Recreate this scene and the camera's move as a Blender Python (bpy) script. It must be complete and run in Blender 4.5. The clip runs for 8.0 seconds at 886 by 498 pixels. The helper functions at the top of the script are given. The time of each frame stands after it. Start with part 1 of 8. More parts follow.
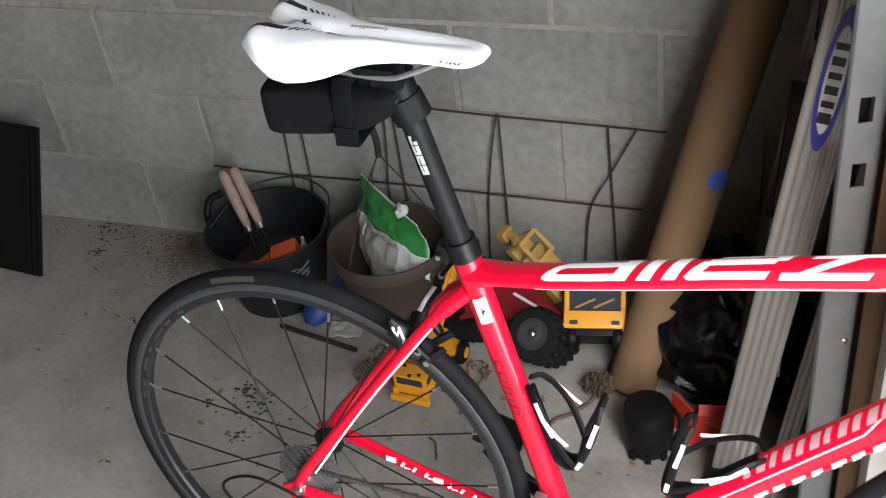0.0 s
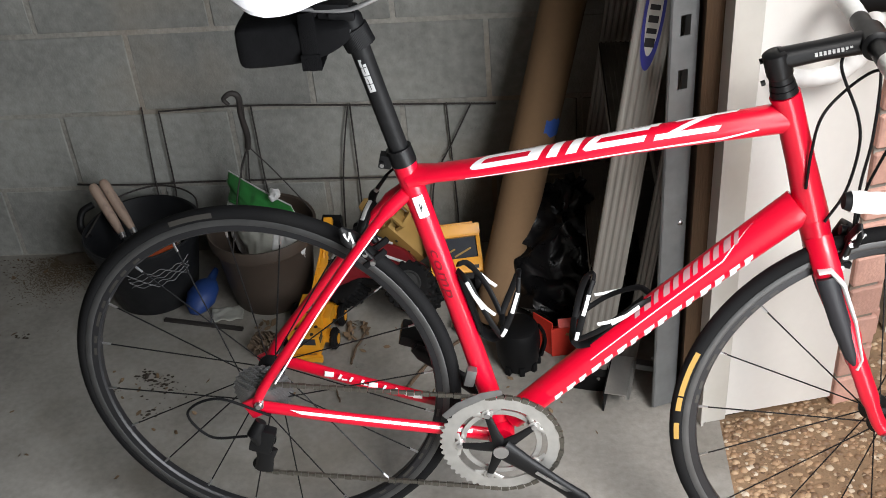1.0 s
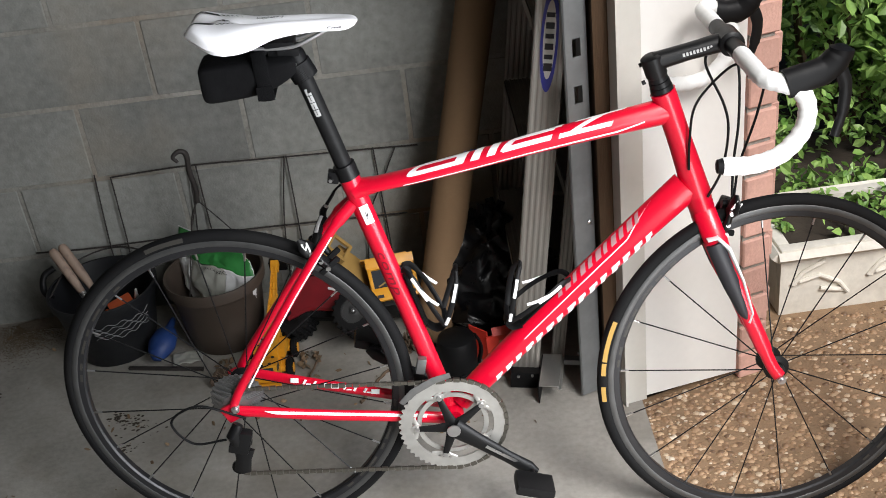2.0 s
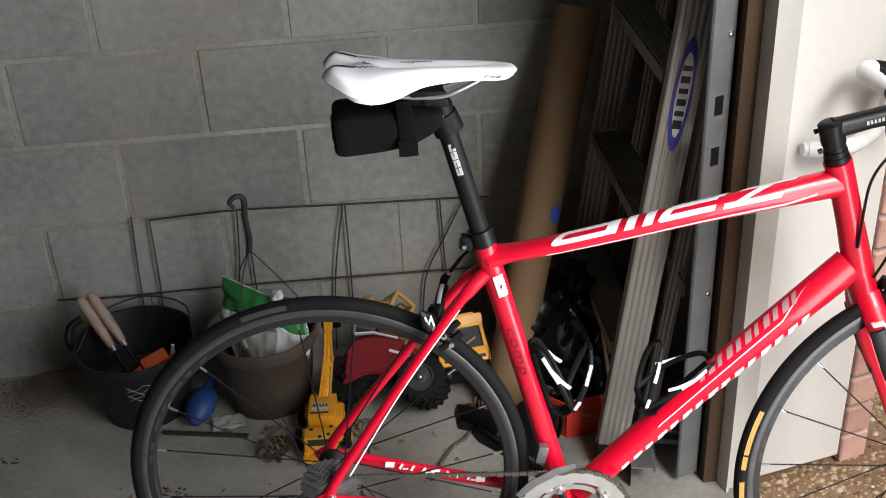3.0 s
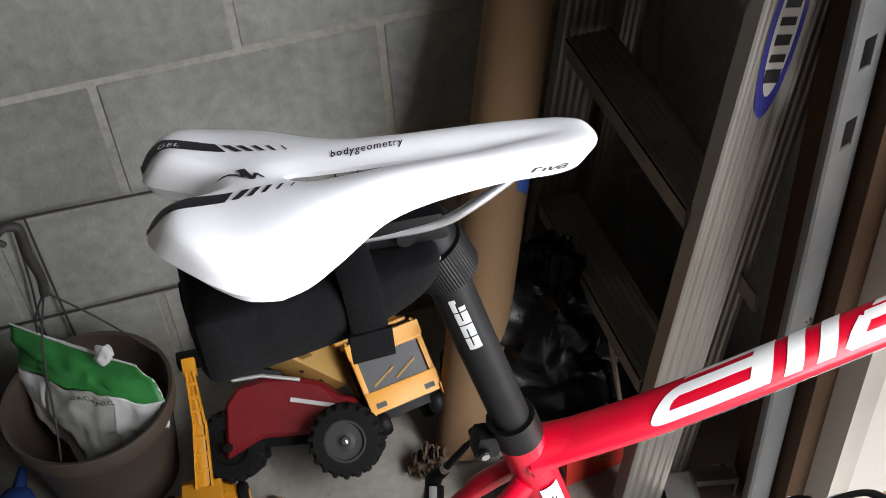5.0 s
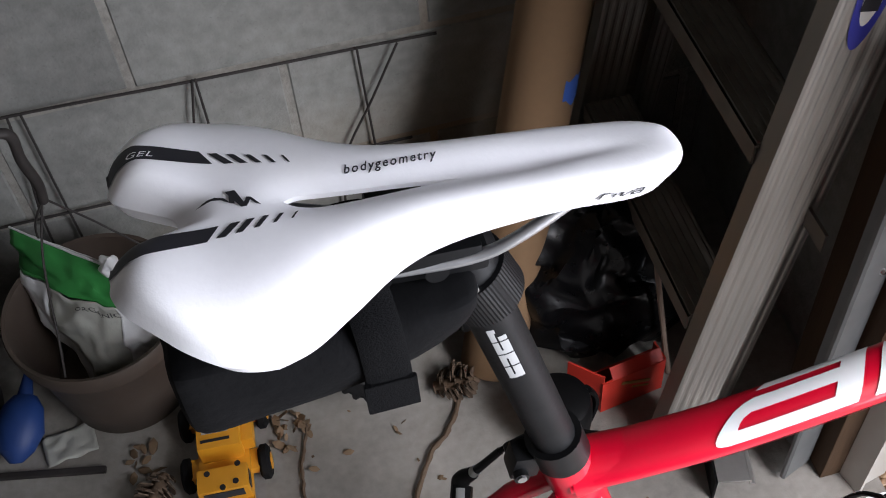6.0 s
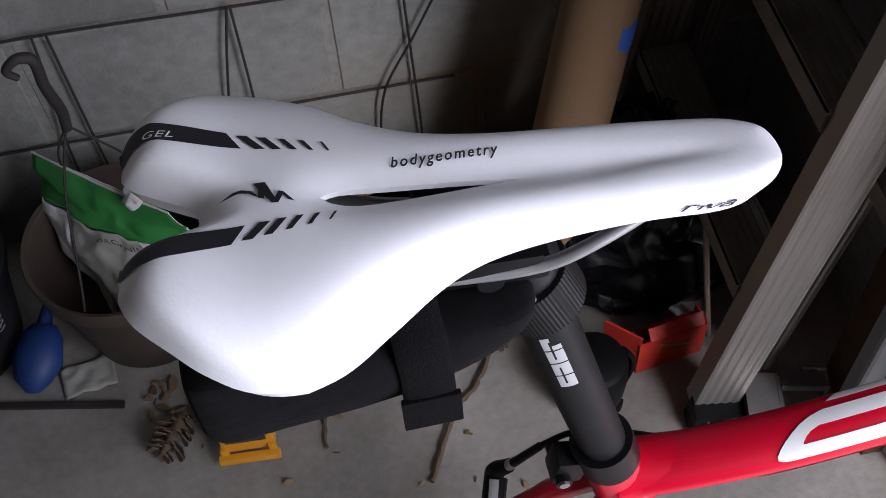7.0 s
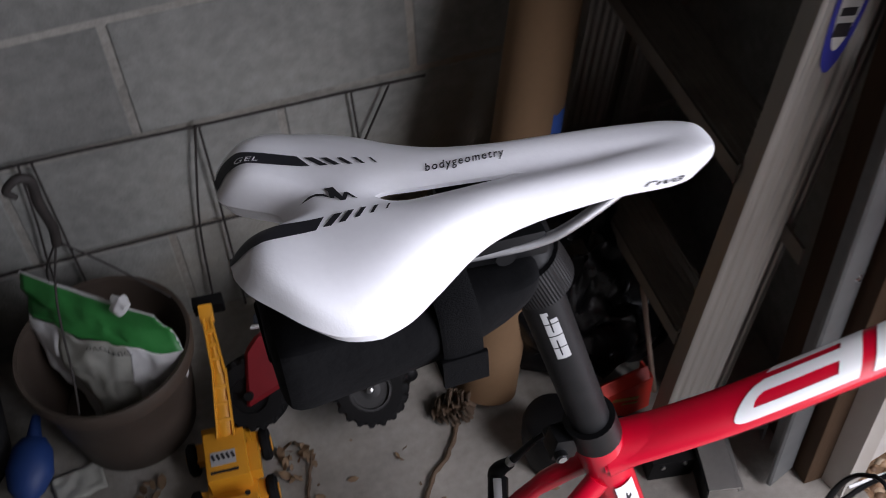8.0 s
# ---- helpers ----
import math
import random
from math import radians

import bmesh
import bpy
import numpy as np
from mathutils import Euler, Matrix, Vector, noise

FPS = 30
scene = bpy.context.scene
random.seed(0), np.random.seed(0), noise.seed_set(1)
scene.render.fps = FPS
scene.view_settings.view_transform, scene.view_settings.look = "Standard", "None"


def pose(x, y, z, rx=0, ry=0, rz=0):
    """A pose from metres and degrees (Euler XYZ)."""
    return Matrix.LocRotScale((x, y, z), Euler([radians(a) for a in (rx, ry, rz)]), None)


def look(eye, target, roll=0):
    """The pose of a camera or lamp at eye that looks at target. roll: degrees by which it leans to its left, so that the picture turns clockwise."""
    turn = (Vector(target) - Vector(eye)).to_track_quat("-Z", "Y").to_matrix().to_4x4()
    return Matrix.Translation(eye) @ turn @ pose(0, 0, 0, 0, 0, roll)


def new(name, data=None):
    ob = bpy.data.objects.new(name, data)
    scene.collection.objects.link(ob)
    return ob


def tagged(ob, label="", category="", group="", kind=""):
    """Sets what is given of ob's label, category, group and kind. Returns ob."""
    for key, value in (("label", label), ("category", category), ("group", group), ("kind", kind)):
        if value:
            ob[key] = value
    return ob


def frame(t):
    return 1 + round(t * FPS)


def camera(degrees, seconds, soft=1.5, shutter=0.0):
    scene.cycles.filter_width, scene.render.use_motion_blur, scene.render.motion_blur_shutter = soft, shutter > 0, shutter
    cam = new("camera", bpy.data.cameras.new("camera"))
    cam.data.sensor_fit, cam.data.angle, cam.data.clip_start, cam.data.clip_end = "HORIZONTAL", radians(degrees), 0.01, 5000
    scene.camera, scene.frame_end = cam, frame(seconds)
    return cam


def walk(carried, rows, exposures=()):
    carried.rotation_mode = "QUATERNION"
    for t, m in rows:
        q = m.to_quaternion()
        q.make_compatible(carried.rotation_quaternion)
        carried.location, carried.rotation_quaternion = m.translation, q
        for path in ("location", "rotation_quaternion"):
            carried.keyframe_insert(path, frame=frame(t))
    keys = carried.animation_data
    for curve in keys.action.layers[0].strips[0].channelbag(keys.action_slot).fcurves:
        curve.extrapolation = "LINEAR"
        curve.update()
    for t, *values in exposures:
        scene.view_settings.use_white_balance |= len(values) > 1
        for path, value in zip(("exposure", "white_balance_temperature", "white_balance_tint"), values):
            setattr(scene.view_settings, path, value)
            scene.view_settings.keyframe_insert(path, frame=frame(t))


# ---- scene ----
cam = camera(42.5, 8.0, soft=0.8, shutter=0.25)
PATH = [
    (0, (1.322, -1.857, 1.639), (0.705, -0.418, 0.394), -8.7),
    (0.2, (1.284, -1.946, 1.650), (0.846, -0.681, 0.603), -6.3),
    (0.5, (1.2, -2.058, 1.626), (0.901, -0.476, 0.441), -5.7),
    (0.7, (1.144, -2.171, 1.644), (1.022, -0.803, 0.642), -4.2),
    (0.8, (1.151, -2.223, 1.648), (1.01, -0.617, 0.464), -4.7),
    (1, (1.12, -2.313, 1.653), (0.951, -0.697, 0.487), -5.1),
    (1.2, (1.123, -2.404, 1.644), (1.022, -0.75, 0.523), -4.7),
    (2.3, (1.014, -2.649, 1.684), (1.008, -0.93, 0.661), -7.1),
    (2.5, (0.904, -2.574, 1.683), (0.913, -0.845, 0.678), -5.7),
    (2.7, (0.804, -2.502, 1.672), (0.860, -1.032, 0.819), -5.1),
    (3, (0.743, -2.37, 1.649), (0.871, -0.649, 0.639), -2.9),
    (3.3, (0.746, -2.169, 1.610), (0.875, -0.722, 0.727), -2.3),
    (3.5, (0.763, -2.007, 1.598), (0.911, -0.316, 0.541), -1.6),
    (4, (0.757, -1.743, 1.549), (0.928, -0.118, 0.396), -1.8),
    (4.1, (0.745, -1.692, 1.539), (0.954, -0.089, 0.361), -1.6),
    (4.2, (0.741, -1.648, 1.535), (0.975, -0.06, 0.343), -2.2),
    (5.3, (0.747, -1.293, 1.477), (1.093, 0.012, 0.001), -4.0),
    (5.5, (0.764, -1.259, 1.473), (1.069, -0.004, -0.054), -4.7),
    (6, (0.786, -1.195, 1.46), (1.016, 0.015, -0.117), -5.2),
    (6.5, (0.789, -1.154, 1.45), (0.969, 0.013, -0.165), -4.6),
    (7, (0.79, -1.121, 1.428), (0.942, -0.012, -0.229), -4.7),
    (7.3, (0.784, -1.114, 1.429), (0.903, -0.185, 0.010), -5.0),
    (7.5, (0.777, -1.126, 1.437), (0.92, -0.02, -0.223), -5.2),
    (7.8, (0.741, -1.180, 1.473), (0.939, -0.177, 0.115), -3.5),
    (8, (0.704, -1.252, 1.501), (1.043, 0.005, -0.017), -3.8),
]
walk(cam, [(t, look(eye, target, roll)) for t, eye, target, roll in PATH],
     [(0.0, 0.13, 6450, 11), (0.5, -0.1, 6500, 10), (1.0, -0.25, 6500, 10), (2.5, -0.3, 6500, 10), (3.5, -0.1, 6600, 10), (4.0, 0.1, 6600, 10),
      (5.5, 0.0, 6350, 13), (6.5, -0.36, 6100, 18), (7.0, -0.52, 6050, 20), (7.5, -0.68, 6050, 20), (8.0, -0.74, 6200, 19)])

# ---- world and light ----
import functools

EXPOSURE = 0.0
world = bpy.data.worlds.new("sky")
scene.world = world
world.use_nodes = True
wn = world.node_tree
sky = wn.nodes.new("ShaderNodeTexSky")
sky.sky_type = "NISHITA"
sky.sun_disc = False
sky.sun_elevation = radians(48)
sky.sun_rotation = radians(155)
sky.air_density, sky.dust_density, sky.ozone_density = 1.0, 3.0, 1.0
wn.links.new(sky.outputs[0], wn.nodes["Background"].inputs[0])
wn.nodes["Background"].inputs[1].default_value = 0.10
sun_data = bpy.data.lights.new("sun", "SUN")
sun_data.energy, sun_data.angle, sun_data.color = 4.4, radians(25), (1.0, 0.985, 0.965)
sun = new("sun", sun_data)
sun.matrix_world = look((3.0, -6.5, 8), (0, 0, 0))
scene.view_settings.exposure = EXPOSURE
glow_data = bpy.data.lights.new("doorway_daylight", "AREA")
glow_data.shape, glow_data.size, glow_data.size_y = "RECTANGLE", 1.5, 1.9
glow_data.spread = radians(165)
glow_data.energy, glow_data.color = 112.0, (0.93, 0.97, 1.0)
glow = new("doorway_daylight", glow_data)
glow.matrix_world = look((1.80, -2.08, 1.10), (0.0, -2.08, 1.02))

# ---- materials ----


def mat(name, colour, rough=0.6, metal=0.0, vary=0.12, scale=8.0, fine=60.0, bump=0.0, bump_scale=120.0, coat=0.0, spec=0.5,
        stain=None, stain_scale=3.0, stain_amount=0.5, per_object=0.0, stretch=(1, 1, 1), rough_vary=0.1, placed=False, specks=0.0):
    """A surface with two scales of variation, optional stains and relief."""
    m = bpy.data.materials.new(name)
    m.use_nodes = True
    n, l = m.node_tree.nodes, m.node_tree.links
    b = n["Principled BSDF"]
    co = n.new("ShaderNodeTexCoord")
    mp = n.new("ShaderNodeMapping")
    mp.inputs["Scale"].default_value = stretch
    l.new(n.new("ShaderNodeNewGeometry").outputs["Position"] if placed else co.outputs["Object"], mp.inputs[0])

    def noise_node(sc, detail=4.0):
        t = n.new("ShaderNodeTexNoise")
        t.inputs["Scale"].default_value, t.inputs["Detail"].default_value = sc, detail
        l.new(mp.outputs[0], t.inputs["Vector"])
        return t.outputs["Fac"]

    def maths(op, a, c):
        k = n.new("ShaderNodeMath")
        k.operation = op
        for i, v in enumerate((a, c)):
            if isinstance(v, (int, float)):
                k.inputs[i].default_value = v
            else:
                l.new(v, k.inputs[i])
        return k.outputs[0]

    big, small = noise_node(scale), noise_node(fine, 3.0)
    v = maths("ADD", maths("MULTIPLY", big, 1.3), maths("MULTIPLY", small, 0.7))
    v = maths("ADD", maths("MULTIPLY", maths("SUBTRACT", v, 1.0), vary * 2), 1.0)
    if per_object:
        info = n.new("ShaderNodeObjectInfo")
        v = maths("MULTIPLY", v, maths("ADD", maths("MULTIPLY", maths("SUBTRACT", info.outputs["Random"], 0.5), per_object * 2), 1.0))
    hsv = n.new("ShaderNodeHueSaturation")
    hsv.inputs["Color"].default_value = (*colour, 1)
    l.new(v, hsv.inputs["Value"])
    out = hsv.outputs[0]
    if stain:
        ramp = n.new("ShaderNodeValToRGB")
        ramp.color_ramp.elements[0].position, ramp.color_ramp.elements[1].position = 0.52, 0.72
        l.new(noise_node(stain_scale, 6.0), ramp.inputs[0])
        mix = n.new("ShaderNodeMix")
        mix.data_type = "RGBA"
        mix.inputs[7].default_value = (*stain, 1)
        l.new(maths("MULTIPLY", ramp.outputs[0], stain_amount), mix.inputs[0])
        l.new(out, mix.inputs[6])
        out = mix.outputs[2]
    if specks:
        dots = n.new("ShaderNodeValToRGB")
        dots.color_ramp.elements[0].position, dots.color_ramp.elements[1].position = 0.655, 0.70
        l.new(noise_node(150.0, 2.0), dots.inputs[0])
        dark = n.new("ShaderNodeMix")
        dark.data_type = "RGBA"
        dark.inputs[7].default_value = (0.05, 0.045, 0.04, 1)
        l.new(maths("MULTIPLY", dots.outputs[0], specks), dark.inputs[0])
        l.new(out, dark.inputs[6])
        out = dark.outputs[2]
    l.new(out, b.inputs["Base Color"])
    l.new(maths("ADD", maths("MULTIPLY", maths("SUBTRACT", small, 0.5), rough_vary * 2), rough), b.inputs["Roughness"])
    b.inputs["Metallic"].default_value = metal
    b.inputs["Specular IOR Level"].default_value = spec
    b.inputs["Coat Weight"].default_value = coat
    b.inputs["Coat Roughness"].default_value = 0.08
    if bump:
        bp = n.new("ShaderNodeBump")
        bp.inputs["Strength"].default_value = min(1.0, bump)
        bp.inputs["Distance"].default_value = 0.004
        l.new(noise_node(bump_scale, 5.0), bp.inputs["Height"])
        l.new(bp.outputs[0], b.inputs["Normal"])
    return m


M_BLOCK = mat("concrete_block", (0.242, 0.242, 0.226), 0.95, vary=0.46, scale=2.6, fine=45, bump=0.35, bump_scale=170, stain=(0.235, 0.185, 0.130), stain_scale=1.35, stain_amount=0.85, per_object=0.15, spec=0.2, placed=True, specks=0.14)
M_MORTAR = mat("mortar", (0.262, 0.250, 0.225), 0.95, vary=0.5, scale=4.5, fine=90, bump=0.5, bump_scale=200, stain=(0.26, 0.185, 0.12), stain_scale=1.6, stain_amount=0.8, spec=0.2, placed=True)
M_FLOOR = mat("garage_concrete", (0.275, 0.259, 0.235), 0.85, vary=0.34, scale=5.5, fine=70, bump=0.35, bump_scale=90, stain=(0.11, 0.092, 0.066), stain_scale=3.4, stain_amount=0.55, spec=0.25, placed=True)
M_RED = mat("red_gloss_paint", (0.58, 0.0015, 0.022), 0.34, vary=0.05, scale=4, fine=300, coat=0.5, spec=0.3, rough_vary=0.03)
M_WHITE = mat("white_gloss_paint", (0.8, 0.8, 0.8), 0.35, vary=0.04, coat=0.3, rough_vary=0.03)
M_SADDLE = mat("white_saddle_leather", (0.84, 0.83, 0.855), 0.42, vary=0.04, scale=10, fine=200, bump=0.05, bump_scale=500, spec=0.4, stain=(0.72, 0.71, 0.68), stain_scale=14, stain_amount=0.25)
M_INK = mat("black_print", (0.012, 0.012, 0.016), 0.5, vary=0.1)
M_RUBBER = mat("black_tyre_rubber", (0.007, 0.007, 0.0075), 0.75, vary=0.2, scale=12, fine=160, bump=0.15, bump_scale=400, stain=(0.017, 0.016, 0.015), stain_scale=8, stain_amount=0.35, spec=0.12)
M_DARKPRINT = mat("grey_print", (0.034, 0.031, 0.027), 0.6, vary=0.2)
M_RIM = mat("black_anodised_rim", (0.018, 0.018, 0.02), 0.4, metal=0.3, vary=0.15)
M_BRAKE_TRACK = mat("worn_dark_brake_track", (0.09, 0.09, 0.09), 0.45, metal=0.7, vary=0.2, scale=25)
M_CARBON = mat("dark_carbon_weave", (0.011, 0.011, 0.0115), 0.5, vary=0.4, scale=60, fine=420, spec=0.13)
M_BLACK = mat("black_metal", (0.006, 0.006, 0.0065), 0.4, vary=0.2, spec=0.25)
M_BLACKPL = mat("black_plastic", (0.005, 0.005, 0.0055), 0.5, vary=0.3, scale=14, spec=0.16)
M_STEEL = mat("bright_steel", (0.55, 0.55, 0.56), 0.3, metal=1.0, vary=0.1, scale=30)
M_ALU = mat("silver_aluminium", (0.56, 0.55, 0.53), 0.42, metal=0.9, vary=0.14, scale=9, fine=130)
M_RING = mat("matt_silver_chainring", (0.5, 0.49, 0.47), 0.42, metal=0.75, vary=0.14, scale=30)
M_CHAIN = mat("greasy_chain_steel", (0.16, 0.15, 0.13), 0.4, metal=0.9, vary=0.3, scale=200)
M_TAPE = mat("white_bar_tape", (0.78, 0.78, 0.77), 0.6, vary=0.06, scale=40, bump=0.1, bump_scale=300)
M_NYLON = mat("black_nylon_fabric", (0.0035, 0.0035, 0.004), 0.9, vary=0.3, scale=9, fine=500, bump=0.5, bump_scale=55, spec=0.12)
M_WEB = mat("black_webbing", (0.004, 0.004, 0.0045), 0.9, vary=0.2, bump=0.5, bump_scale=700, stretch=(1, 1, 3), spec=0.1)
M_GREYPRINT = mat("silver_grey_print", (0.42, 0.42, 0.42), 0.5, vary=0.05)
M_CARDBOARD = mat("brown_cardboard", (0.172, 0.106, 0.058), 0.85, vary=0.12, scale=4, fine=120, bump=0.05, stain=(0.125, 0.077, 0.042), stain_scale=2.5, stain_amount=0.5, spec=0.2)
M_BLUETAPE = mat("blue_masking_tape", (0.03, 0.09, 0.36), 0.7, vary=0.1)
M_LADDER = mat("dull_ladder_aluminium", (0.305, 0.286, 0.261), 0.52, metal=0.7, vary=0.18, scale=6, fine=90, stretch=(1, 1, 0.25), stain=(0.215, 0.205, 0.175), stain_scale=7, stain_amount=0.4)
M_TREAD = mat("dirty_ladder_tread", (0.19, 0.17, 0.145), 0.65, metal=0.45, vary=0.3, scale=9, fine=60, stain=(0.07, 0.055, 0.042), stain_scale=8, stain_amount=0.6)
M_GALV = mat("galvanised_steel", (0.178, 0.184, 0.186), 0.5, metal=0.45, vary=0.22, scale=16, fine=70, stain=(0.24, 0.22, 0.2), stain_scale=5, stain_amount=0.35)
M_BLUEOVAL = mat("blue_sticker", (0.02, 0.025, 0.24), 0.4, vary=0.08)
M_STICKER = mat("off_white_sticker", (0.6, 0.59, 0.56), 0.45, vary=0.08)
M_BROWNWOOD = mat("dark_brown_stained_wood", (0.062, 0.035, 0.018), 0.85, vary=0.3, scale=6, fine=60, bump=0.2, bump_scale=60, stretch=(6, 6, 0.6), spec=0.3)
M_JAMB = mat("white_painted_wood", (0.72, 0.705, 0.68), 0.5, vary=0.05, scale=3, fine=60, bump=0.05, stain=(0.62, 0.6, 0.55), stain_scale=3, stain_amount=0.3)
M_TRIM = mat("cream_painted_trim", (0.52, 0.50, 0.46), 0.5, vary=0.08, scale=4, stain=(0.45, 0.41, 0.35), stain_scale=5, stain_amount=0.4)
M_BRICK = mat("pink_brick", (0.58, 0.35, 0.29), 0.9, vary=0.2, scale=12, fine=120, bump=0.4, bump_scale=180, per_object=0.12, spec=0.2)
M_PAVE = mat("pebble_aggregate_matrix", (0.24, 0.155, 0.09), 0.85, vary=0.3, scale=20, fine=160, bump=0.5, bump_scale=220)
M_SOIL = mat("dark_garden_soil", (0.04, 0.03, 0.021), 0.95, vary=0.35, scale=10, fine=80, bump=0.8, bump_scale=60)
M_STEM = mat("woody_stem", (0.1, 0.065, 0.04), 0.85, vary=0.3, scale=20)
M_PLANTER = mat("weathered_white_planter", (0.68, 0.65, 0.58), 0.85, vary=0.2, scale=6, fine=60, bump=0.3, bump_scale=70, stain=(0.28, 0.25, 0.2), stain_scale=5, stain_amount=0.7)
M_BUCKET = mat("black_bucket_plastic", (0.009, 0.0095, 0.011), 0.5, vary=0.3, scale=7, fine=60, stain=(0.026, 0.026, 0.026), stain_scale=9, stain_amount=0.35, spec=0.3)
M_POT = mat("brown_plastic_pot", (0.054, 0.038, 0.028), 0.65, vary=0.25, scale=6, fine=50, stain=(0.09, 0.074, 0.06), stain_scale=6, stain_amount=0.4)
M_HANDLE = mat("bare_wooden_handle", (0.30, 0.215, 0.165), 0.7, vary=0.15, scale=8, fine=80, stretch=(5, 5, 1), stain=(0.12, 0.085, 0.065), stain_scale=14, stain_amount=0.6)
M_ORANGE = mat("orange_plastic", (0.8, 0.13, 0.03), 0.4, vary=0.06)
M_YELLOW = mat("yellow_toy_plastic", (0.68, 0.30, 0.016), 0.42, vary=0.08, scale=12, stain=(0.5, 0.24, 0.03), stain_scale=18, stain_amount=0.3)
M_DULLYELLOW = mat("faded_yellow_plastic", (0.34, 0.205, 0.058), 0.5, vary=0.12, scale=12, stain=(0.3, 0.18, 0.06), stain_scale=14, stain_amount=0.4)
M_REDTOY = mat("red_toy_plastic", (0.17, 0.006, 0.011), 0.45, vary=0.2, stain=(0.07, 0.012, 0.012), stain_scale=12, stain_amount=0.4)
M_REDBOX = mat("red_printed_card", (0.55, 0.035, 0.02), 0.5, vary=0.1, scale=9)
M_BLUE = mat("blue_plastic", (0.01, 0.036, 0.15), 0.55, vary=0.12)
M_BAGWHITE = mat("crinkled_white_film", (0.62, 0.62, 0.62), 0.35, vary=0.12, scale=20, bump=0.3, bump_scale=40)
M_BAGGREY = mat("grey_green_printed_film", (0.36, 0.36, 0.32), 0.4, vary=0.2, scale=14, bump=0.3, bump_scale=40)
M_BAGGREEN = mat("green_printed_film", (0.03, 0.2, 0.045), 0.4, vary=0.2, scale=16, bump=0.25, bump_scale=40)
M_BLACKBAG = mat("glossy_black_bin_liner", (0.003, 0.003, 0.0035), 0.3, vary=0.2, scale=10, bump=0.5, bump_scale=14, spec=0.22)
M_WIRE = mat("dark_rusty_wire", (0.035, 0.03, 0.028), 0.7, metal=0.3, vary=0.3, scale=40)
M_LEAFDRY = mat("dry_brown_leaf", (0.16, 0.105, 0.06), 0.85, vary=0.3, scale=40)
M_CONE = mat("pine_cone_scale", (0.11, 0.075, 0.05), 0.85, vary=0.35, scale=60)
M_CEIL = mat("ceiling_board", (0.10, 0.085, 0.07), 0.9, vary=0.1)
M_GOLD = mat("gold_tyre_label", (0.40, 0.24, 0.06), 0.5, vary=0.1)
M_SMOKE = mat("grey_print_on_black", (0.16, 0.16, 0.165), 0.5, vary=0.1)
M_CLEAR = mat("cloudy_window_film", (0.03, 0.034, 0.042), 0.35, vary=0.2, scale=12, spec=0.25)

# ---- mesh helpers ----


def thing(name, at=(0, 0, 0), rot=(0, 0, 0), **tags):
    ob = new(name)
    ob.matrix_basis = pose(*at, *rot)
    return tagged(ob, **tags)


def part(name, bm, material, parent=None, label="", smooth=True, kind=""):
    me = bpy.data.meshes.new(name)
    bmesh.ops.recalc_face_normals(bm, faces=bm.faces)
    for f in bm.faces:
        f.smooth = smooth
    bm.to_mesh(me)
    bm.free()
    for m in (material if isinstance(material, (list, tuple)) else [material]):
        me.materials.append(m)
    ob = new(name, me)
    if smooth:
        me.set_sharp_from_angle(angle=radians(38))
    if parent is not None:
        ob.parent = parent
    return tagged(ob, label=label, kind=kind)


def bm_new():
    return bmesh.new()


def add_box(bm, c, s, rot=None, bevel=0.0, seg=2):
    """A box of centre c and full size s, turned by the matrix rot, with rounded edges."""
    t = bmesh.new()
    bmesh.ops.create_cube(t, size=1.0)
    for v in t.verts:
        v.co = Vector((v.co.x * s[0], v.co.y * s[1], v.co.z * s[2]))
    if bevel:
        bmesh.ops.bevel(t, geom=list(t.edges), offset=bevel, segments=seg, profile=0.7, affect="EDGES")
    m = Matrix.Translation(c) @ (rot.to_4x4() if rot is not None else Matrix.Identity(4))
    merge(bm, t, m)


def merge(bm, t, m=None):
    me = bpy.data.meshes.new("tmp")
    t.to_mesh(me)
    t.free()
    if m is not None:
        me.transform(m)
    bm.from_mesh(me)
    bpy.data.meshes.remove(me)


def frames_along(pts):
    pts = [Vector(p) for p in pts]
    tang = []
    for i in range(len(pts)):
        a, b = pts[max(0, i - 1)], pts[min(len(pts) - 1, i + 1)]
        tang.append((b - a).normalized())
    up = Vector((0, 0, 1)) if abs(tang[0].z) < 0.9 else Vector((1, 0, 0))
    n = (up - tang[0] * up.dot(tang[0])).normalized()
    out = []
    for i, t in enumerate(tang):
        n = (n - t * n.dot(t)).normalized()
        out.append((pts[i], t, n, t.cross(n)))
    return out


